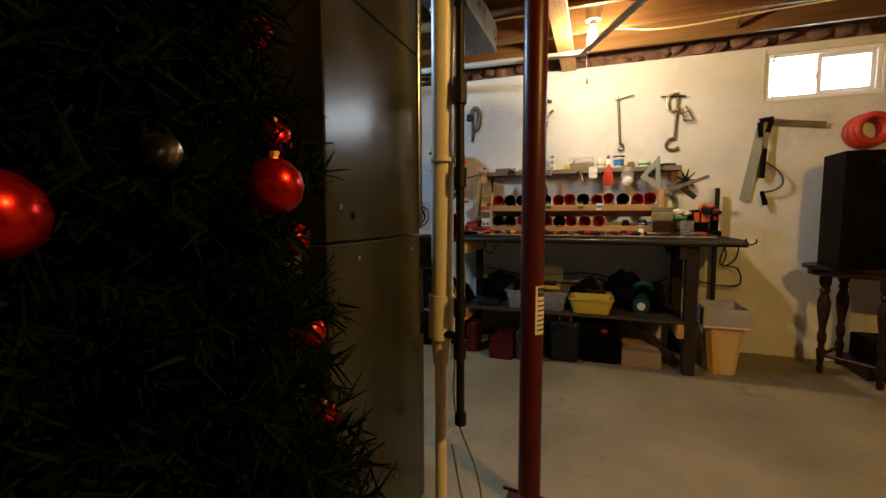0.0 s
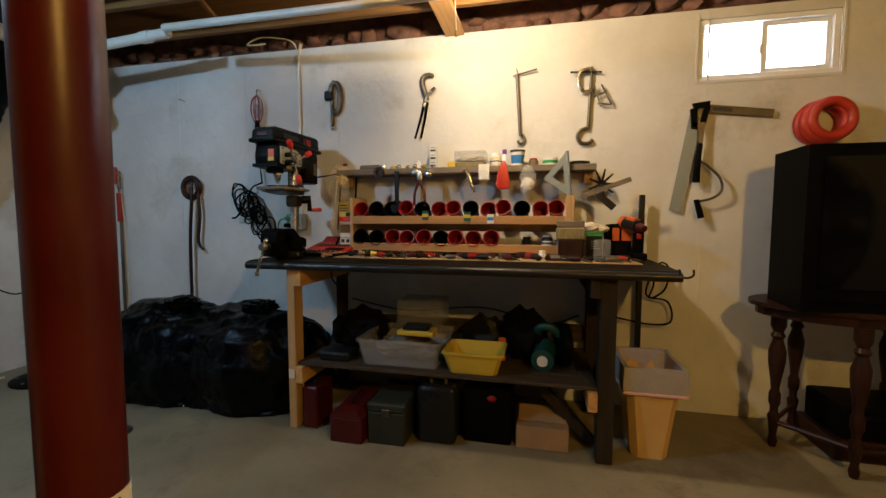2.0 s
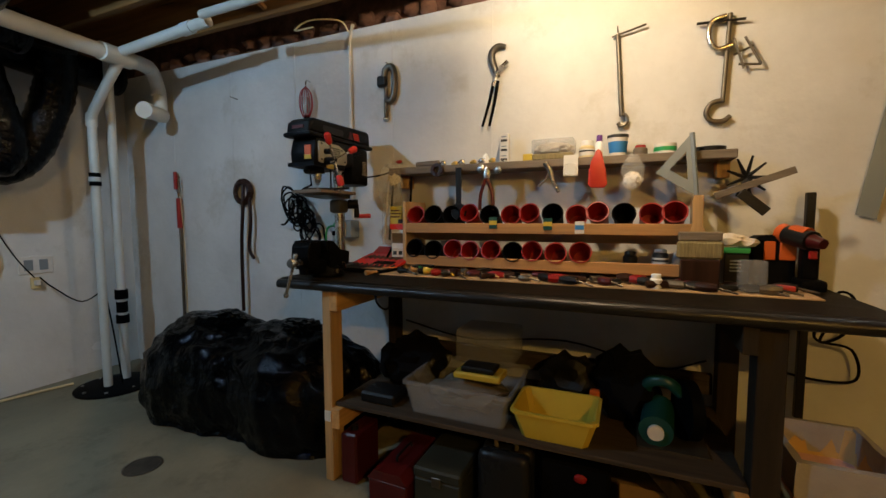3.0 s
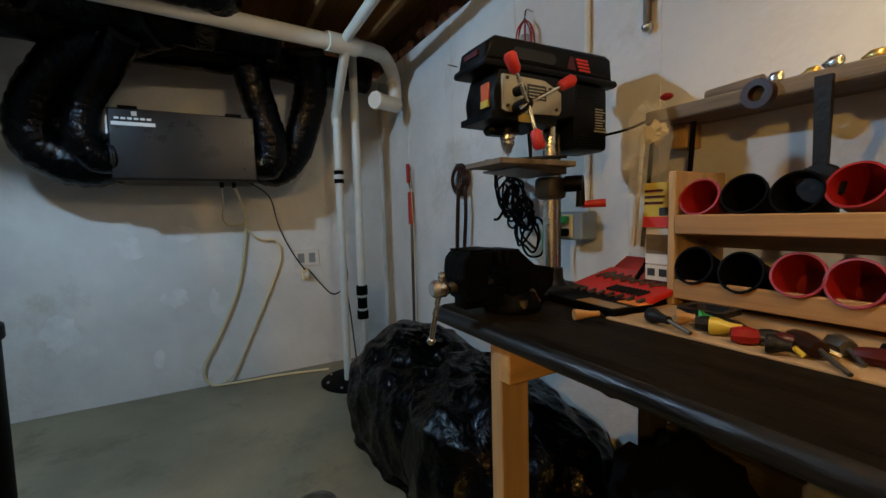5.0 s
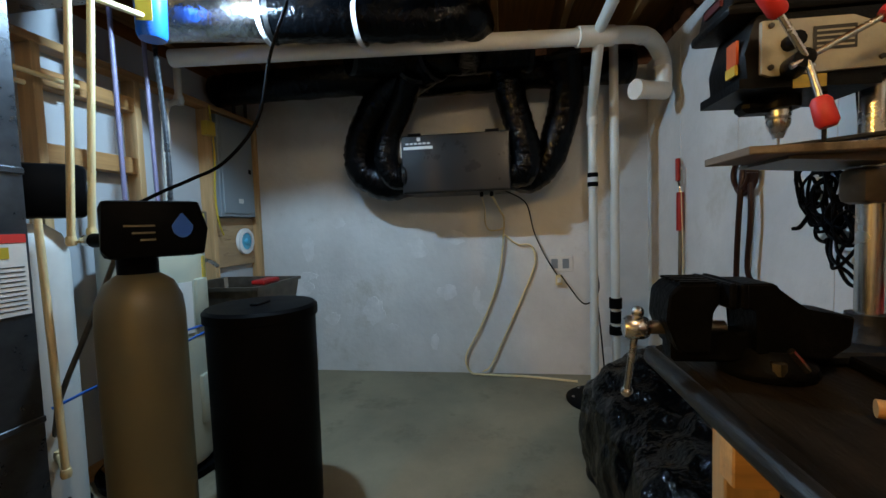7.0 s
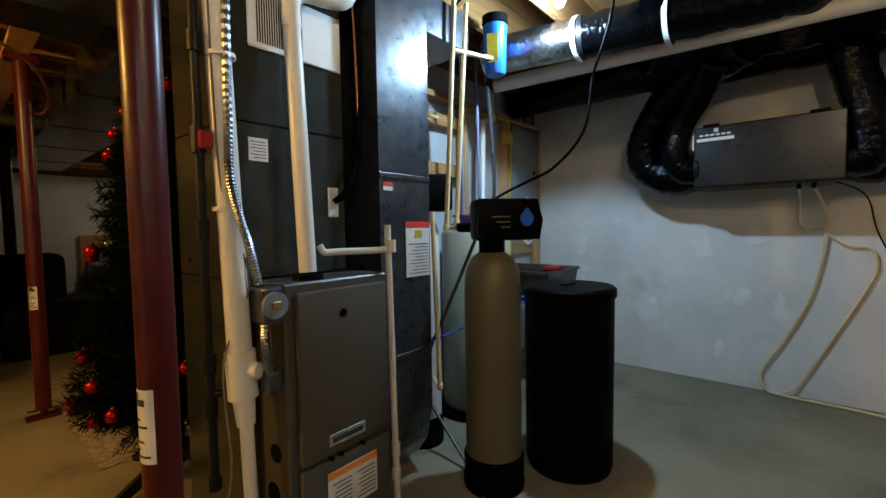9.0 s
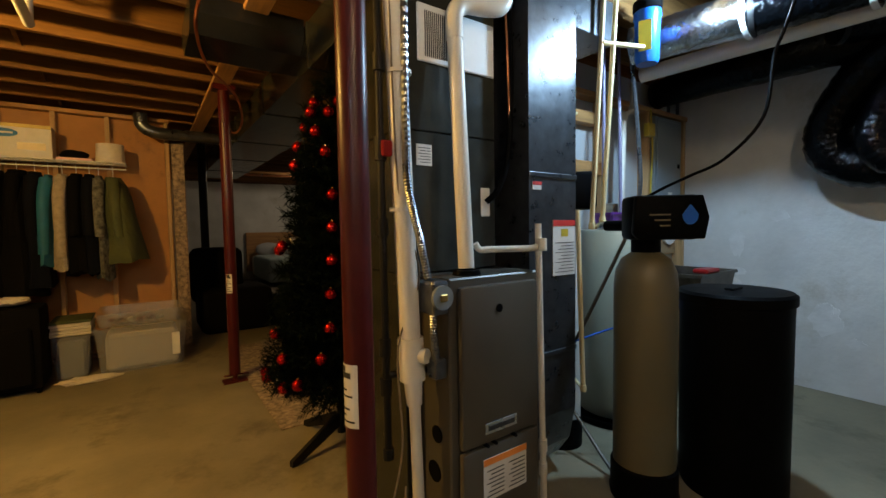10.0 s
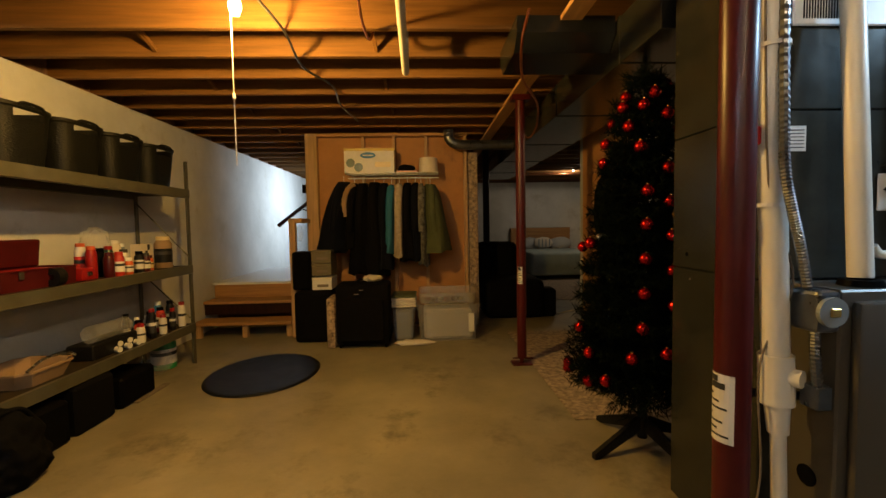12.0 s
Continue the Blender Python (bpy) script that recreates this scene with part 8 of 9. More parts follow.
for i in range(28):
    zz = 0.40 + 0.055 * i
    a = radians(60 + (i * 47) % 70 if 0.68 < zz < 1.55 else -25 + (i * 61) % 140)
    r = tree_radius(zz) * 1.06
    if math.sin(a) > 0:
        r = min(r, (0.93 - TY) / math.sin(a))
    copy_thing(first, pose(TX + r * math.cos(a), TY + r * math.sin(a), zz))
g = group_of("silver_bird", (TX + 0.2, TY - 0.12, 1.14), "silver leaf-shaped ornament in the branches", "ornament")
part("body", blob(B(), (TX + 0.22, TY - 0.03, 1.16), (0.03, 0.012, 0.02), 0.1, 2, 2, None), M_STEEL, g, smooth=True)

# rug, mat
rug = B()
box(rug, -1.44, -0.60, -1.95, 0.26, 0.001, 0.010, 0.003)
solo("rug", rug, M_RUG, "worn patterned grey-brown area rug under the tree", "rug")
mt = B()
lathe(mt, [(0, 0.001), (0.445, 0.001), (0.455, 0.006), (0.445, 0.014), (0.415, 0.014), (0.405, 0.009), (0, 0.009)], (1.72, -0.81, 0), 56)
for v_ in mt.verts:
    v_.co.y = -0.81 + (v_.co.y + 0.81) * 1.17
solo("round_mat", mt, M_MAT, "round black rubber mat on the bare floor", "mat", smooth=True)

# steel shelving
SX0, SX1, SY0, SY1 = 2.47, 2.96, -1.16, 0.72
sh = group_of("steel_shelving", (2.7, -0.2, 0), "grey-green steel shelving unit with board decks", "shelving")
for x in (SX0, SX1 - 0.035):
    for y in (SY0, SY1 - 0.035):
        b = B()
        prism(b, [(x, y), (x + 0.035, y), (x + 0.035, y + 0.004), (x + 0.004, y + 0.004), (x + 0.004, y + 0.035), (x, y + 0.035)], "z", 0, 1.86)
        part("post", b, M_SHELFST, sh)
for z in (1.60, 0.915, 0.375):
    part("deck", bx(SX0 + 0.01, SX1, SY0 + 0.005, SY1 - 0.005, z - 0.012, z, 0.001), M_DARKWOOD, sh)
    for x in (SX0 - 0.012, SX1 - 0.02):
        part("beam", prism(B(), [(x, z - 0.068), (x + 0.016, z - 0.074), (x + 0.026, z - 0.074), (x + 0.026, z + 0.006), (x, z + 0.006)], "y", SY0 + 0.01, SY1 - 0.01), M_SHELFST, sh)
    for y in (SY0 + 0.005, SY1 - 0.03):
        part("end_beam", bx(SX0, SX1, y, y + 0.022, z - 0.05, z - 0.013, 0.002), M_SHELFST, sh)
for z0, z1 in ((0.42, 0.88), (1.0, 1.5)):
    part("side_brace", rod(B(), (SX0 + 0.02, SY0 + 0.02, z0), (SX1 - 0.02, SY0 + 0.02, z1), 0.006, seg=6), M_SHELFST, sh)


def basket(y):
    """A rounded tub with a handhold cut through both long sides under its rim."""
    g = group_of("storage_basket", (2.72, y, 1.604), "dark olive plastic storage basket with cut-out handles", "basket", "baskets on the top deck")
    b = B()
    n = 40

    def loop(k, z):
        out = []
        for i in range(n):
            a = 2 * math.pi * i / n
            c, d = math.cos(a), math.sin(a)
            out.append(b.verts.new((2.72 + 0.175 * k * math.copysign(abs(c) ** 0.55, c), y + 0.2 * k * math.copysign(abs(d) ** 0.55, d), z)))
        return out

    def skin(p, q, holes=False):
        for i in range(n):
            if holes and i in (n // 2 - 2, n // 2 - 1, n // 2, n // 2 + 1, 0, 1, n - 1, n - 2):
                continue
            b.faces.new((p[i], p[(i + 1) % n], q[(i + 1) % n], q[i]))

    outer = [loop(0.80, 1.605), loop(0.9, 1.76), loop(0.965, 1.88), loop(0.985, 1.925), loop(1.0, 1.93), loop(1.03, 1.935), loop(1.03, 1.955), loop(0.985, 1.957)]
    inner = [loop(0.96, 1.925), loop(0.94, 1.88), loop(0.77, 1.612)]
    rows = outer + inner
    for i, (p, q) in enumerate(zip(rows, rows[1:])):
        skin(p, q, i in (2, 8))
    b.faces.new(outer[0][::-1])
    b.faces.new(inner[-1])
    part("tub", b, M_BASKET, g, smooth=True)
    for sx in (-1, 1):
        part("handle", sweep(B(), [(2.72 + sx * 0.178, y - 0.085, 1.945), (2.72 + sx * 0.182, y - 0.05, 1.962), (2.72 + sx * 0.182, y + 0.05, 1.962), (2.72 + sx * 0.178, y + 0.085, 1.945)], 0.009, 8), M_BASKET, g, smooth=True)
    return g


first_b = basket(-0.965)
for i, y in enumerate((-0.55, -0.13, 0.28)):
    copy_thing(first_b, pose(2.72, y, 1.604, 0, 0, 2 * (i % 3 - 1)))

rng = random.Random(5)
g = group_of("red_tool_box", (2.70, 0.27, 0.916), "dull red steel tool box with its lid up", "tool box")
part("base", tub(B(), 2.55, 2.80, 0.02, 0.52, 0.916, 1.03, 0.006, 0.004, 0.008, 0.01), M_RUST, g)
part("lid", box(B(), 0, 0.17, -0.25, 0.25, 0, 0.035, 0.01, Matrix.Translation((2.815, 0.27, 1.03)) @ pose(0, 0, 0, 0, -97)), M_RUST, g)
part("tray", bx(2.57, 2.78, 0.04, 0.50, 1.0, 1.02, 0.004), M_RED, g)
for y_ in (0.14, 0.40):
    part("latch", bx(2.542, 2.549, y_ - 0.015, y_ + 0.015, 0.98, 1.02, 0.002), M_TOOL, g)
g = group_of("red_carry_case", (2.64, -0.06, 0.916), "small red plastic case lying shut", "tool case")
part("shell", bx(2.54, 2.74, -0.12, 0.0, 0.916, 1.0, 0.015, seg=2), M_RED, g, smooth=True)
part("latch", bx(2.533, 2.54, -0.08, -0.04, 0.95, 0.975, 0.002), M_STEEL, g)
solo("tape_spool", lathe(B(), [(0.02, -0.03), (0.055, -0.03), (0.055, 0.03), (0.02, 0.03), (0.02, -0.03)], (0, 0, 0), 20, Matrix.Translation((2.54, 0.20, 0.972)) @ pose(0, 0, 0, 90)), M_IRON, "black spool standing on the shelf", "spool", smooth=True)
# each can: along the shelf, out from the wall, radius, height, body, cap, label
CANS = ((-0.16, 2.60, 0.033, 0.20, M_RED, M_ORANGE, None), (-0.20, 2.70, 0.034, 0.22, M_LABEL, M_ORANGE, M_REDINK), (-0.25, 2.55, 0.033, 0.15, M_RUST, M_RUST, None),
        (-0.30, 2.66, 0.045, 0.18, M_MATTE, M_BLACK, None), (-0.335, 2.54, 0.032, 0.15, M_REDHOSE, M_REDHOSE, M_LABEL), (-0.40, 2.66, 0.032, 0.19, M_TEAL, M_RED, None),
        (-0.43, 2.54, 0.030, 0.10, M_ORANGE, M_WHITE, M_LABEL), (-0.50, 2.62, 0.034, 0.16, M_LABEL, M_TOOL, M_INK), (-0.56, 2.72, 0.036, 0.23, M_SHADE, M_LABEL, M_REDINK),
        (-0.58, 2.56, 0.032, 0.14, M_IRON, M_BLACK, M_LABEL), (-0.66, 2.56, 0.030, 0.12, M_RUST, M_INK, M_LABEL), (-0.73, 2.58, 0.030, 0.10, M_ORANGE, M_RUST, M_CREAM),
        (-0.64, 2.74, 0.034, 0.20, M_PANEL, M_WHITE, M_LABEL))
for i, (y, x, r, h, m, c, band) in enumerate(CANS):
    jar((x, y, 0.9155), r, h, m, c, "spray can with a coloured cap on the shelf" if h > 0.14 else "small bottle with a printed label on the shelf", "can", 0.022, band, "can", "cans on the middle shelf")
g = group_of("printed_carton", (2.70, -0.80, 0.9155), "cream printed carton with dark patches", "carton")
part("carton", bx(2.64, 2.72, -0.88, -0.72, 0.9155, 1.13, 0.003), M_SHADE, g)
for dy, z_ in ((0.02, 0.95), (0.07, 1.03), (0.12, 0.97), (0.04, 1.08)):
    part("print_patch", bx(2.6372, 2.6394, -0.88 + dy, -0.85 + dy, z_, z_ + 0.045), M_INK, g)
jar((2.60, -0.955, 0.9155), 0.068, 0.24, M_CARTON, M_CREAM, "big tan coffee can with a cream lid", "can", 0.03, M_IRON)
g = group_of("clear_sack", (2.76, -0.46, 0.916), "crumpled clear plastic bag behind the cans", "bag")
part("film", blob(B(), (2.80, -0.46, 1.10), (0.08, 0.12, 0.17), 0.3, 3, 3, 0.917), M_FILM, g, smooth=True)
for i in range(14):
    y = -1.06 + 0.046 * i
    jar((2.53 + 0.075 * (i % 3), y, 0.3755), rng.uniform(0.024, 0.034), rng.uniform(0.11, 0.22), (M_LABEL, M_IRON, M_BLUEINK, M_IRON, M_REDHOSE, M_WHITE)[i % 6], (M_RED, M_BLACK, M_WHITE)[i % 3], "small bottle of car or paint fluid on the low deck", "bottle", 0.025, (M_LABEL, M_INK)[i % 2], "bottle", "bottles on the low deck")
solo("paper_roll", rod(B(), (2.58, -0.42, 0.54), (2.60, -0.10, 0.54), 0.06, seg=20), M_CLEAR, "roll of clear wrapped paper on the low deck", "roll", smooth=True)
solo("wrap_box", bx(2.54, 2.72, -0.50, -0.05, 0.376, 0.478, 0.008), M_IRON, "dark carton under the wrapped roll", "carton")
for i in range(5):
    solo("paint_roller", rod(B(), (2.50 + 0.03 * (i % 2), -0.44 + 0.05 * i, 0.398 + 0.03 * (i % 2)), (2.56 + 0.03 * (i % 2), -0.46 + 0.05 * i, 0.398 + 0.03 * (i % 2)), 0.02, seg=12), M_LABEL, "white paint roller end lying on the deck", "roller", "paint rollers", smooth=True)
g = group_of("roasting_pan", (2.66, 0.28, 0.376), "brown pan with a pale handle on the low deck", "pan")
part("pan", tub(B(), 2.50, 2.84, 0.12, 0.48, 0.376, 0.47, 0.006, 0.03, 0.012, 0.05), M_CARTON, g)
part("handle", sweep(B(), [(2.50, 0.14, 0.48), (2.50, 0.2, 0.51), (2.50, 0.35, 0.52), (2.50, 0.46, 0.48)], 0.008, 8), M_STEEL, g, smooth=True)
jar((2.70, -1.05, 0.0), 0.10, 0.26, M_GREEN, M_GREEN, "green and clear bottle pack on the floor", "bottle", 0.03, M_LABEL)
g = group_of("water_bottles", (2.68, -0.92, 0), "clear shrink-wrapped bottle with a green label", "bottle")
part("film", blob(B(), (2.66, -0.85, 0.11), (0.13, 0.13, 0.13), 0.2, 2, 3, 0.001), M_FILM, g, smooth=True)
for i, (y, w, h, m) in enumerate(((0.48, 0.40, 0.26, M_BLACK), (0.08, 0.32, 0.30, M_MATTE), (-0.32, 0.36, 0.22, M_BLACK))):
    solo("floor_crate", bx(2.43, 2.94, y - w / 2, y + w / 2, 0.0, h, 0.02), m, "dark plastic crate on the floor under the shelving", "crate", "crates under the shelving")
sk = group_of("black_sack", (2.44, 0.72, 0), "black cloth sack slumped in front of the shelving", "sack")
part("sack", blob(B(), (2.44, 0.72, 0.14), (0.19, 0.22, 0.22), 0.2, 2, 5, 0.0, 0.04), M_MATTE, sk, smooth=True)
part("strap", sweep(B(), [(2.36, 0.58, 0.27), (2.36, 0.66, 0.36), (2.37, 0.78, 0.36), (2.36, 0.86, 0.27)], 0.012, 8), M_MATTE, sk, smooth=True)
solo("brown_strip", bx(2.40, 2.45, -0.62, -0.25, 0.0, 0.012, 0.002), M_GREYWOOD, "brown wooden strip on the floor", "strip")

# coat rail
cr = group_of("wire_shelf", (0.66, -2.2, 1.83), "white wire shelf with a hanging rail on the stud wall", "wire shelf")
for i in range(9):
    y = -2.36 + 0.035 * i
    part("long_wire", rod(B(), (0.15, y, 1.858), (1.19, y, 1.858), 0.0025, seg=5), M_WHITE, cr)
for i in range(22):
    x = 0.16 + 0.0485 * i
    part("cross_wire", rod(B(), (x, -2.368, 1.855), (x, -2.075, 1.855), 0.002, seg=4), M_WHITE, cr)
part("front_lip", rod(B(), (0.15, -2.07, 1.835), (1.19, -2.07, 1.835), 0.004, seg=6), M_WHITE, cr)
part("rail", rod(B(), (0.15, -2.12, 1.80), (1.19, -2.12, 1.80), 0.006, seg=8), M_WHITE, cr)
g = group_of("fan_carton", (0.94, -2.2, 1.862), "white printed carton with a yellow edge, glare on its film", "carton")
part("carton", bx(0.66, 1.235, -2.33, -2.13, 1.863, 2.145, 0.004), M_LABEL, g)
part("yellow_edge", bx(0.66, 1.235, -2.1295, -2.127, 2.115, 2.145), M_YELLOW, g)
part("blue_oval", prism(B(), [(0.96 + 0.09 * math.cos(a), 2.065 + 0.035 * math.sin(a)) for a in [i * math.pi / 10 for i in range(20)]], "y", -2.1295, -2.127), M_BLUEINK, g)
part("white_bar", bx(0.90, 1.02, -2.1265, -2.1255, 2.057, 2.072), M_LABEL, g)
for c in ((1.16, 1.98), (1.07, 1.93)):
    part("green_shape", prism(B(), [(c[0] + 0.05 * math.cos(a), c[1] + 0.05 * math.sin(a)) for a in [i * math.pi / 8 for i in range(16)]], "y", -2.1295, -2.127), M_TEAL, g)
part("orange_bar", bx(0.70, 0.88, -2.1295, -2.127, 1.93, 1.99), M_CREAM, g)
g = group_of("hat_pile", (0.50, -2.2, 1.862), "dark folded cap on a flat pink book", "cap")
part("book", bx(0.40, 0.64, -2.30, -2.12, 1.862, 1.885, 0.002), M_PINK, g)
part("cap", blob(B(), (0.52, -2.2, 1.915), (0.10, 0.07, 0.05), 0.2, 2, 3, 1.886), M_MATTE, g, smooth=True)
solo("lamp_shade", lathe(B(), [(0.10, 0.0), (0.112, 0.0), (0.104, 0.17), (0.098, 0.17), (0.10, 0.0)], (0.265, -2.19, 1.863), 28), M_SHADE, "pale drum lamp shade on the wire shelf", "lamp shade", smooth=True)


def coat(x, m, label, top=1.74, bottom=0.75, depth=0.20, width=0.055, lean=0.0, trim=None, sleeve=0.55):
    g = group_of("coat", (x, -2.12, bottom), label, "coat", "coats on the rail")
    b = B()
    rings = []
    L = top - bottom
    for i in range(12):
        s = i / 11
        z = top - L * s
        w = 1.45 * width * (0.45 + 0.75 * s ** 0.5)
        d = depth * (0.35 + 0.75 * min(1, s * 3.2)) * (1 - 0.08 * s)
        ring = []
        for k in range(24):
            a = 2 * math.pi * k / 24
            q = 1 + 0.16 * noise.noise(Vector((x * 7 + math.cos(a) * 1.5, math.sin(a) * 1.5, z * 3))) + 0.09 * s * math.sin(5 * a + x * 19)
            hem = 0.07 * noise.noise(Vector((x * 11, math.cos(a) * 1.2, math.sin(a) * 1.2))) if i == 11 else 0.0
            ring.append(b.verts.new((x + lean * s + w * math.cos(a) * q, -2.12 + d * math.sin(a) * q, z + hem)))
        rings.append(ring)
    for p, q in zip(rings, rings[1:]):
        for k in range(24):
            b.faces.new((p[k], p[(k + 1) % 24], q[(k + 1) % 24], q[k]))
    b.faces.new(rings[0][::-1])
    b.faces.new(rings[-1])
    part("body", b, m, g, smooth=True)
    y0 = -2.12 + depth * 0.85
    part("sleeve", sweep(B(), [(x, y0 - 0.05, top - 0.05), (x + lean * 0.3 + 0.01, y0 + 0.02, top - 0.25), (x + lean * 0.6 + 0.01, y0 + 0.03, top - sleeve)], lambda s, i: 0.05 - 0.012 * s, 10, 4), trim or m, g, smooth=True)
    part("hanger", sweep(B(), [(x, -2.12, top - 0.01), (x, -2.12, 1.79), (x, -2.105, 1.815), (x, -2.12, 1.825)], 0.003, 6), M_WHITE, g)
    return g


M_TEALCLOTH = mat("teal_quilted_cloth", (0.006, 0.10, 0.19), 0.7, var=0.15, scale=8, bump=0.5, bscale=26)
M_GREYCLOTH = mat("pale_grey_fleece", (0.34, 0.29, 0.23), 0.9, var=0.2, scale=30, bump=0.5, bscale=90, spec=0.1)
M_OLIVE = mat("olive_green_cloth", (0.055, 0.065, 0.022), 0.85, var=0.25, scale=6, bump=0.3, bscale=40)
M_CHECK = mat("black_white_check_flannel", (0.10, 0.10, 0.09), 0.9, var=0.9, scale=24, bump=0.2, bscale=60)
M_NAVY = mat("navy_cloth", (0.004, 0.005, 0.009), 0.9, var=0.3, scale=6, bump=0.3, bscale=40, spec=0.08)
coat(1.24, M_NAVY, "dark navy padded coat with a fur-trimmed hood", 1.76, 0.98, 0.2, 0.10, 0.16)
g = group_of("fur_hood", (1.22, -2.0, 1.66), "brown fur-trimmed hood hanging over the coats", "hood")
part("fur_trim", sweep(B(), [(1.10, -1.99, 1.72), (1.17, -1.95, 1.66), (1.21, -1.93, 1.52), (1.19, -1.93, 1.36)], lambda q, k: 0.026 + 0.006 * (k % 2), 10, 5), M_CARTON, g, smooth=True)
coat(1.12, M_MATTE, "black jacket hung behind the navy coat", 1.74, 1.0, 0.19, 0.05, 0.05)
coat(1.02, M_MATTE, "long black coat on the rail", 1.74, 0.72, 0.22, 0.08, 0.03)
coat(0.89, M_MATTE, "bulky black winter coat", 1.75, 0.70, 0.22, 0.085)
coat(0.78, M_NAVY, "dark blue coat squeezed on the rail", 1.74, 0.74, 0.21, 0.06)
coat(0.695, M_TEALCLOTH, "teal quilted jacket showing one sleeve", 1.72, 0.93, 0.21, 0.04, 0.03, None, 0.68)
coat(0.605, M_GREYCLOTH, "pale grey padded jacket showing one sleeve", 1.73, 0.90, 0.21, 0.05, 0.0, None, 0.72)
coat(0.51, M_MATTE, "black fleece jacket on a hanger", 1.74, 0.85, 0.21, 0.06)
coat(0.42, M_NAVY, "dark navy zipped jacket on a hanger", 1.74, 0.85, 0.20, 0.05)
coat(0.355, M_CHECK, "black and white checked flannel shirt", 1.73, 0.80, 0.2, 0.04, -0.02)
coat(0.25, M_OLIVE, "olive green hooded jacket with a zipped front", 1.72, 0.95, 0.22, 0.09, -0.07)

# luggage and boxes by the stud wall
g = group_of("suitcase", (0.95, -1.62, 0), "large black soft suitcase standing on wheels", "suitcase")
part("case", bx(0.70, 1.24, -1.80, -1.45, 0.04, 0.66, 0.03, seg=2), M_MATTE, g, smooth=True)
part("front_pocket", bx(0.75, 1.19, -1.449, -1.415, 0.08, 0.52, 0.015), M_MATTE, g)
for z, x in ((0.60, 0.95), (0.47, 0.99), (0.56, 1.0)):
    part("zip_pull", bx(x, x + 0.05, -1.448, -1.438, z, z + 0.008, 0.002), M_STEEL, g)
part("top_handle", sweep(B(), [(0.88, -1.62, 0.655), (0.89, -1.62, 0.69), (1.02, -1.62, 0.69), (1.03, -1.62, 0.655)], 0.01, 8), M_BLACK, g, smooth=True)
for x in (0.74, 1.20):
    for y in (-1.76, -1.50):
        part("wheel", rod(B(), (x - 0.012, y, 0.025), (x + 0.012, y, 0.025), 0.025, seg=12), M_BLACK, g)
solo("folded_cloth", blob(B(), (0.88, -1.64, 0.70), (0.10, 0.09, 0.035), 0.2, 3, 3, 0.662), M_SHADE, "pale folded cloth on the suitcase", "cloth", smooth=True)
g = group_of("patterned_bag", (1.30, -1.62, 0), "narrow dark patterned bag beside the suitcase", "bag")
part("bag", bx(1.25, 1.34, -1.80, -1.48, 0.0, 0.52, 0.025, seg=2), M_STONE, g, smooth=True)
solo("black_duffel", bx(1.36, 1.74, -2.20, -1.72, 0.0, 0.56, 0.05, seg=3), M_MATTE, "black boxy bag under the stacked boxes", "bag", smooth=True)
for z0, z1, m, lab in ((0.565, 0.70, M_LABEL, "white flip-top shoe box with grey print"), (0.86, 0.995, M_TAN, "grey-brown shoe box on the stack"), (0.72, 0.855, M_TAN, "grey-brown shoe box in the stack")):
    g = group_of("shoe_box", (1.45, -1.9, z0), lab, "box", "stacked shoe boxes")
    part("box", bx(1.345, 1.555, -2.08, -1.80, z0, z1 - 0.03, 0.003), m, g)
    part("lid", bx(1.342, 1.558, -2.083, -1.797, z1 - 0.029, z1, 0.003), m, g)
    part("print_band", bx(1.38, 1.50, -1.7995, -1.798, z0 + 0.03, z0 + 0.06), M_GREYWOOD, g)
solo("black_bag_small", bx(1.565, 1.77, -2.06, -1.80, 0.565, 0.98, 0.02), M_BLACK, "black folder case beside the shoe boxes", "case")
solo("clear_bottle_bag", blob(B(), (1.79, -2.22, 1.18), (0.04, 0.04, 0.10), 0.15, 2, 3, None), M_FILM, "clear plastic bottle hanging by the post", "bottle", smooth=True)
solo("price_box", bx(0.985, 1.10, -2.02, -1.98, 0.72, 0.90, 0.004), M_CARTON, "tan paper bag hanging below the coats", "paper bag")
g = group_of("storage_tote", (0.07, -1.86, 0), "large clear plastic tote with a lid and red trinkets on top", "storage box")
part("tub", tub(B(), -0.25, 0.42, -2.22, -1.64, 0.0, 0.40, 0.005, 0.035, 0.02, 0.04), M_CLEAR, g)
part("inner_load", bx(-0.18, 0.35, -2.16, -1.71, 0.012, 0.33, 0.03), M_LABEL, g)
part("lid_tray", tub(B(), -0.22, 0.40, -2.20, -1.66, 0.402, 0.52, 0.005, 0.02, 0.012, 0.03), M_CLEAR, g)
for i in range(6):
    part("trinket", blob(B(), (0.30 - 0.07 * i, -1.78 + 0.02 * (i % 2), 0.44), (0.035, 0.03, 0.025), 0.15, 2, 2, 0.41), (M_BALL, M_RUST, M_LABEL)[i % 3], g, smooth=True)
part("paper_sheet", bx(-0.19, -0.13, -1.648, -1.643, 0.10, 0.30, 0.002), M_LABEL, g)
g = group_of("blue_tote", (0.55, -1.86, 0), "smoky blue plastic bin with folded towels on top", "storage box")
part("tub", tub(B(), 0.44, 0.70, -2.10, -1.70, 0.0, 0.36, 0.005, 0.03, 0.015, 0.03), M_CLEAR, g)
part("load", bx(0.475, 0.665, -2.06, -1.74, 0.01, 0.32, 0.02), M_PANEL, g)
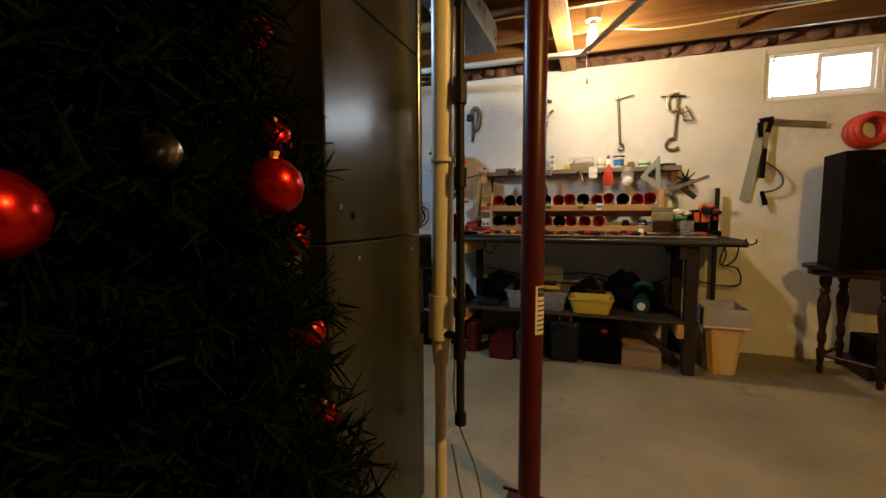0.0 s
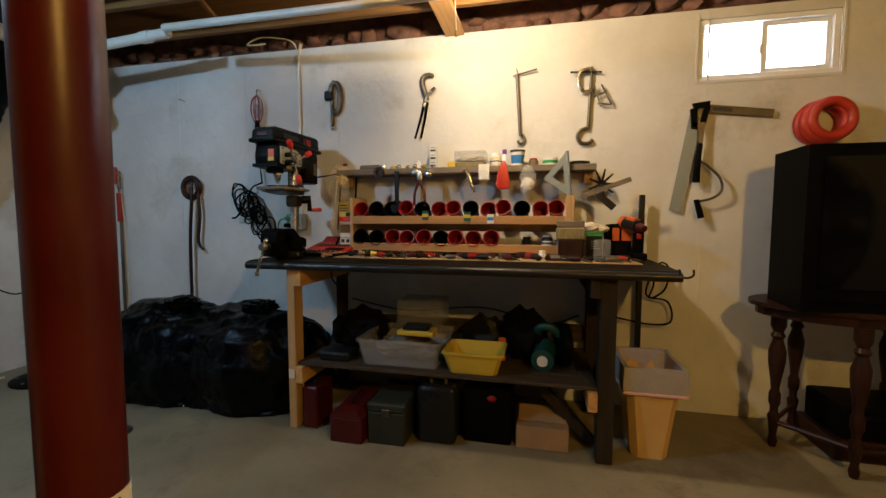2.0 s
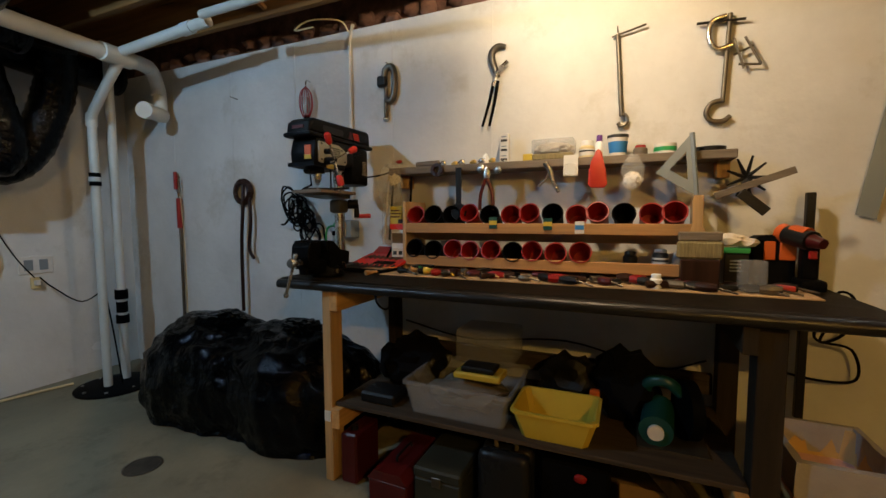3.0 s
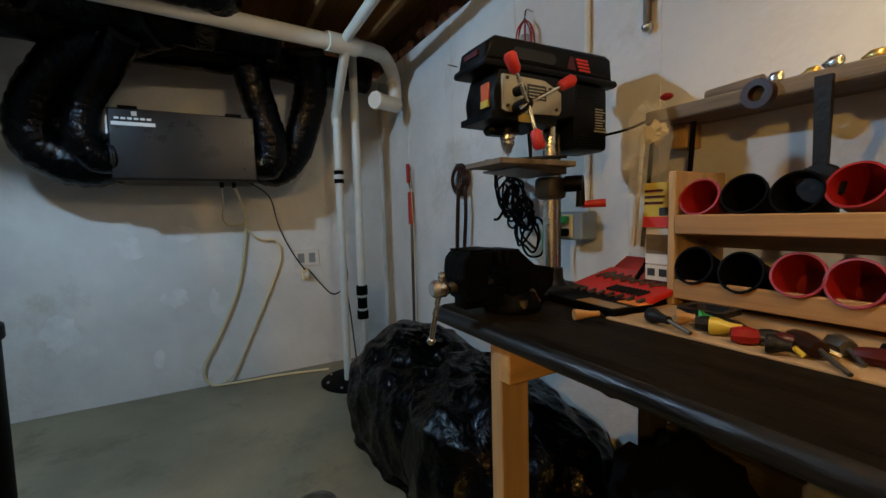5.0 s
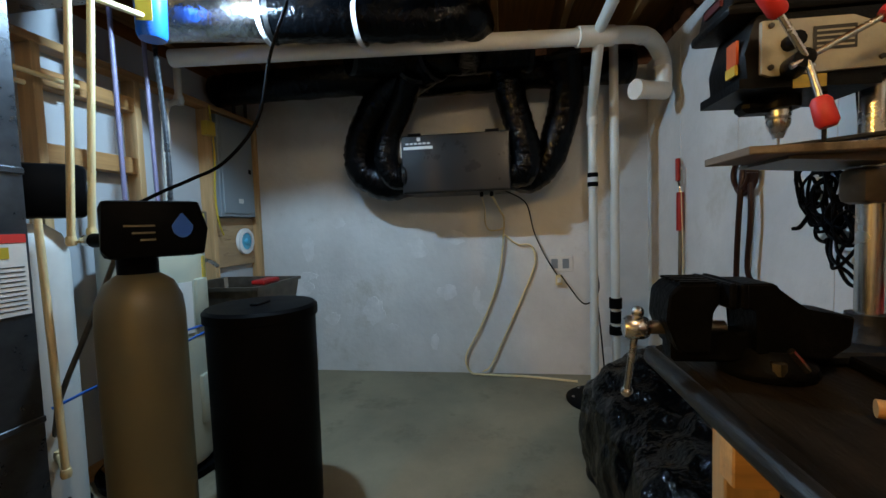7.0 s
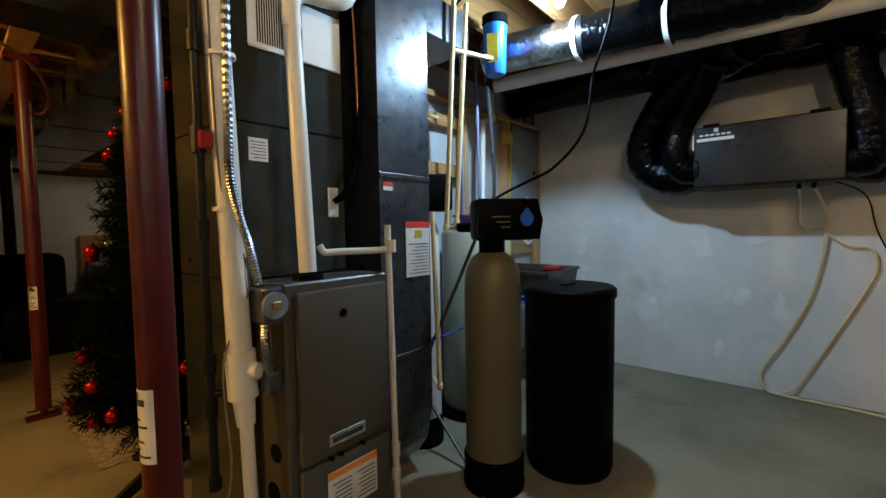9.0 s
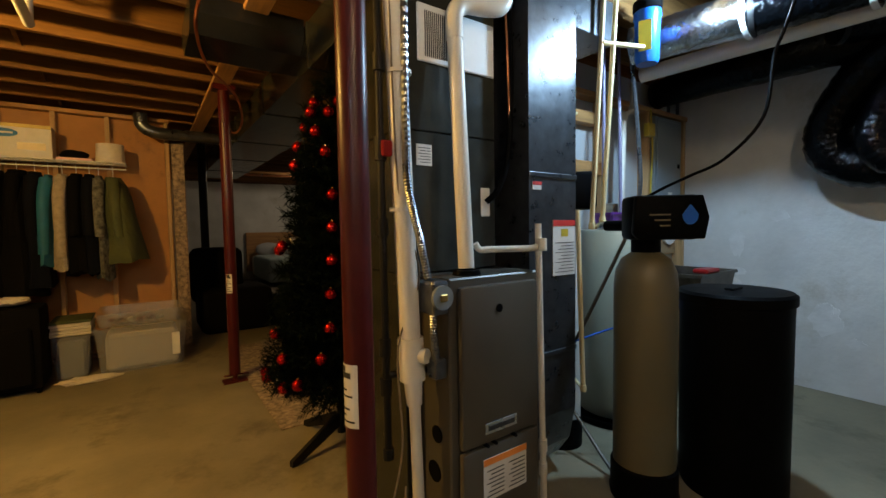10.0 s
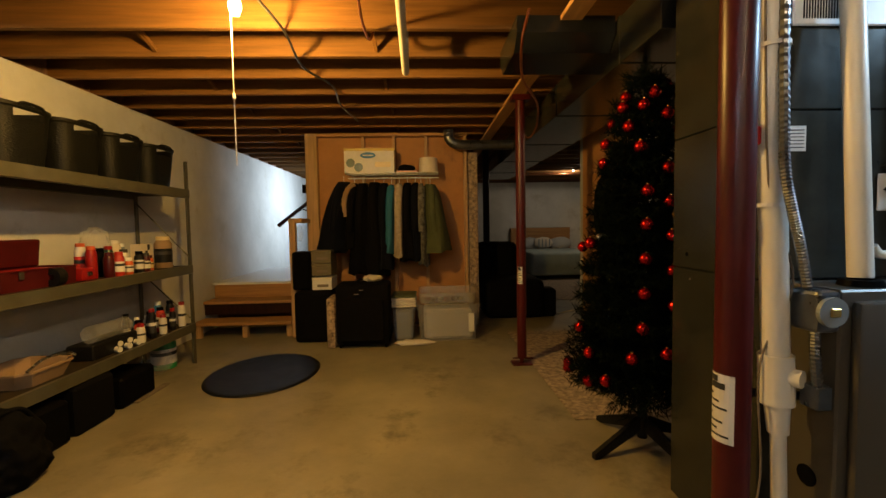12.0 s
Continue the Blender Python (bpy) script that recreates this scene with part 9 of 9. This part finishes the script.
for i in range(5):
    solo("folded_towel", bx(0.43 + 0.006 * (i % 2), 0.71 - 0.008 * (i % 3), -2.08, -1.72, 0.362 + 0.026 * i, 0.387 + 0.026 * i, 0.01, seg=2), M_SHADE if i < 4 else M_OLIVE, "cream folded towel on the bin" if i < 4 else "green folded cloth on top of the towels", "towel", "folded towels", smooth=True)
solo("floor_cloth", blob(B(), (0.45, -1.58, 0.015), (0.20, 0.07, 0.03), 0.4, 4, 3, 0.0), M_SHADE, "crumpled pale cloth on the floor before the bins", "cloth", smooth=True)

# bedroom end
g = group_of("covered_chair", (-0.9, -3.0, 0), "armchair under a black cover", "armchair")
part("seat", bx(-1.25, -0.45, -3.35, -2.62, 0.0, 0.52, 0.09, seg=3), M_MATTE, g, smooth=True)
part("back", bx(-1.0, -0.40, -3.42, -3.1, 0.3, 1.0, 0.10, seg=3), M_MATTE, g, smooth=True)
solo("dark_case", bx(-1.42, -1.10, -2.95, -2.70, 0.0, 0.38, 0.03), M_MATTE, "dark low bag on the floor by the chair", "bag")
solo("black_pole", rod(B(), (-0.62, -3.6, 0), (-0.62, -3.6, 2.36), 0.05, seg=16), M_IRON, "black iron drain stack standing in the passage", "pipe", smooth=True)
solo("chair_cable", sweep(B(), [(-1.4, -2.8, 0.01), (-1.7, -3.0, 0.01), (-2.0, -3.1, 0.01), (-2.4, -3.0, 0.01)], 0.006, 6), M_CREAM, "pale cord trailing on the floor", "cable", smooth=True)
bd = group_of("bed", (-2.8, -7.3, 0), "made bed with a pale blue spread and striped pillow", "bed")
part("mattress", bx(-3.5, -2.05, -8.25, -6.4, 0.12, 0.58, 0.06, seg=3), M_SHADE, bd, smooth=True)
part("spread", bx(-3.54, -2.01, -7.85, -6.34, 0.10, 0.62, 0.07, seg=3), mat("pale_blue_bedspread", (0.22, 0.27, 0.27), 0.9, var=0.12, scale=5, bump=0.3, bscale=30), bd, smooth=True)
part("headboard", bx(-3.55, -1.95, -8.36, -8.28, 0.2, 1.15, 0.01), M_PINE_X, bd, "brown wooden headboard")
for x in (-3.2, -2.4):
    part("pillow", blob(B(), (x, -8.05, 0.74), (0.30, 0.12, 0.17), 0.1, 2, 3, None), M_DRYWALL, bd, smooth=True)
cu = part("cushion", blob(B(), (-2.7, -7.85, 0.76), (0.24, 0.10, 0.16), 0.08, 2, 3, None), M_SHADE, bd, smooth=True)
for i in range(4):
    part("stripe", bx(-2.85 + 0.09 * i, -2.82 + 0.09 * i, -7.752, -7.744, 0.66, 0.86), M_PANEL, bd)
solo("bedroom_rug", bx(-3.2, -1.3, -6.3, -3.9, 0.001, 0.010, 0.003), M_RUG, "pale worn rug before the bed", "rug")
solo("nightstand", bx(-1.64, -1.25, -8.3, -7.9, 0, 0.55, 0.01), M_STAIN, "dark stained wooden bedside cabinet", "nightstand")
bp_ = group_of("bedroom_pipe", (-2.0, -6.6, 2.3), "three copper heating pipes clipped under the bedroom joists", "pipe")
for i in range(3):
    part("tube", rod(B(), (-0.9, -6.5 - 0.07 * i, 2.35), (-3.2, -6.5 - 0.07 * i, 2.35), 0.014, seg=10), M_COPPER, bp_, smooth=True)
for x in (-1.2, -2.0, -2.8):
    part("clip", bx(x, x + 0.02, -6.67, -6.48, 2.335, 2.376), M_GALV, bp_)
g = group_of("hung_coat", (-1.45, -1.1, 1.0), "black coat hung on the side room's post", "coat")
part("body", blob(B(), (-1.36, -1.02, 1.32), (0.10, 0.16, 0.40), 0.2, 2, 4, None), M_MATTE, g, smooth=True)
part("hook", rod(B(), (-1.45, -0.98, 1.74), (-1.38, -1.0, 1.70), 0.006, seg=6), M_IRON, g)
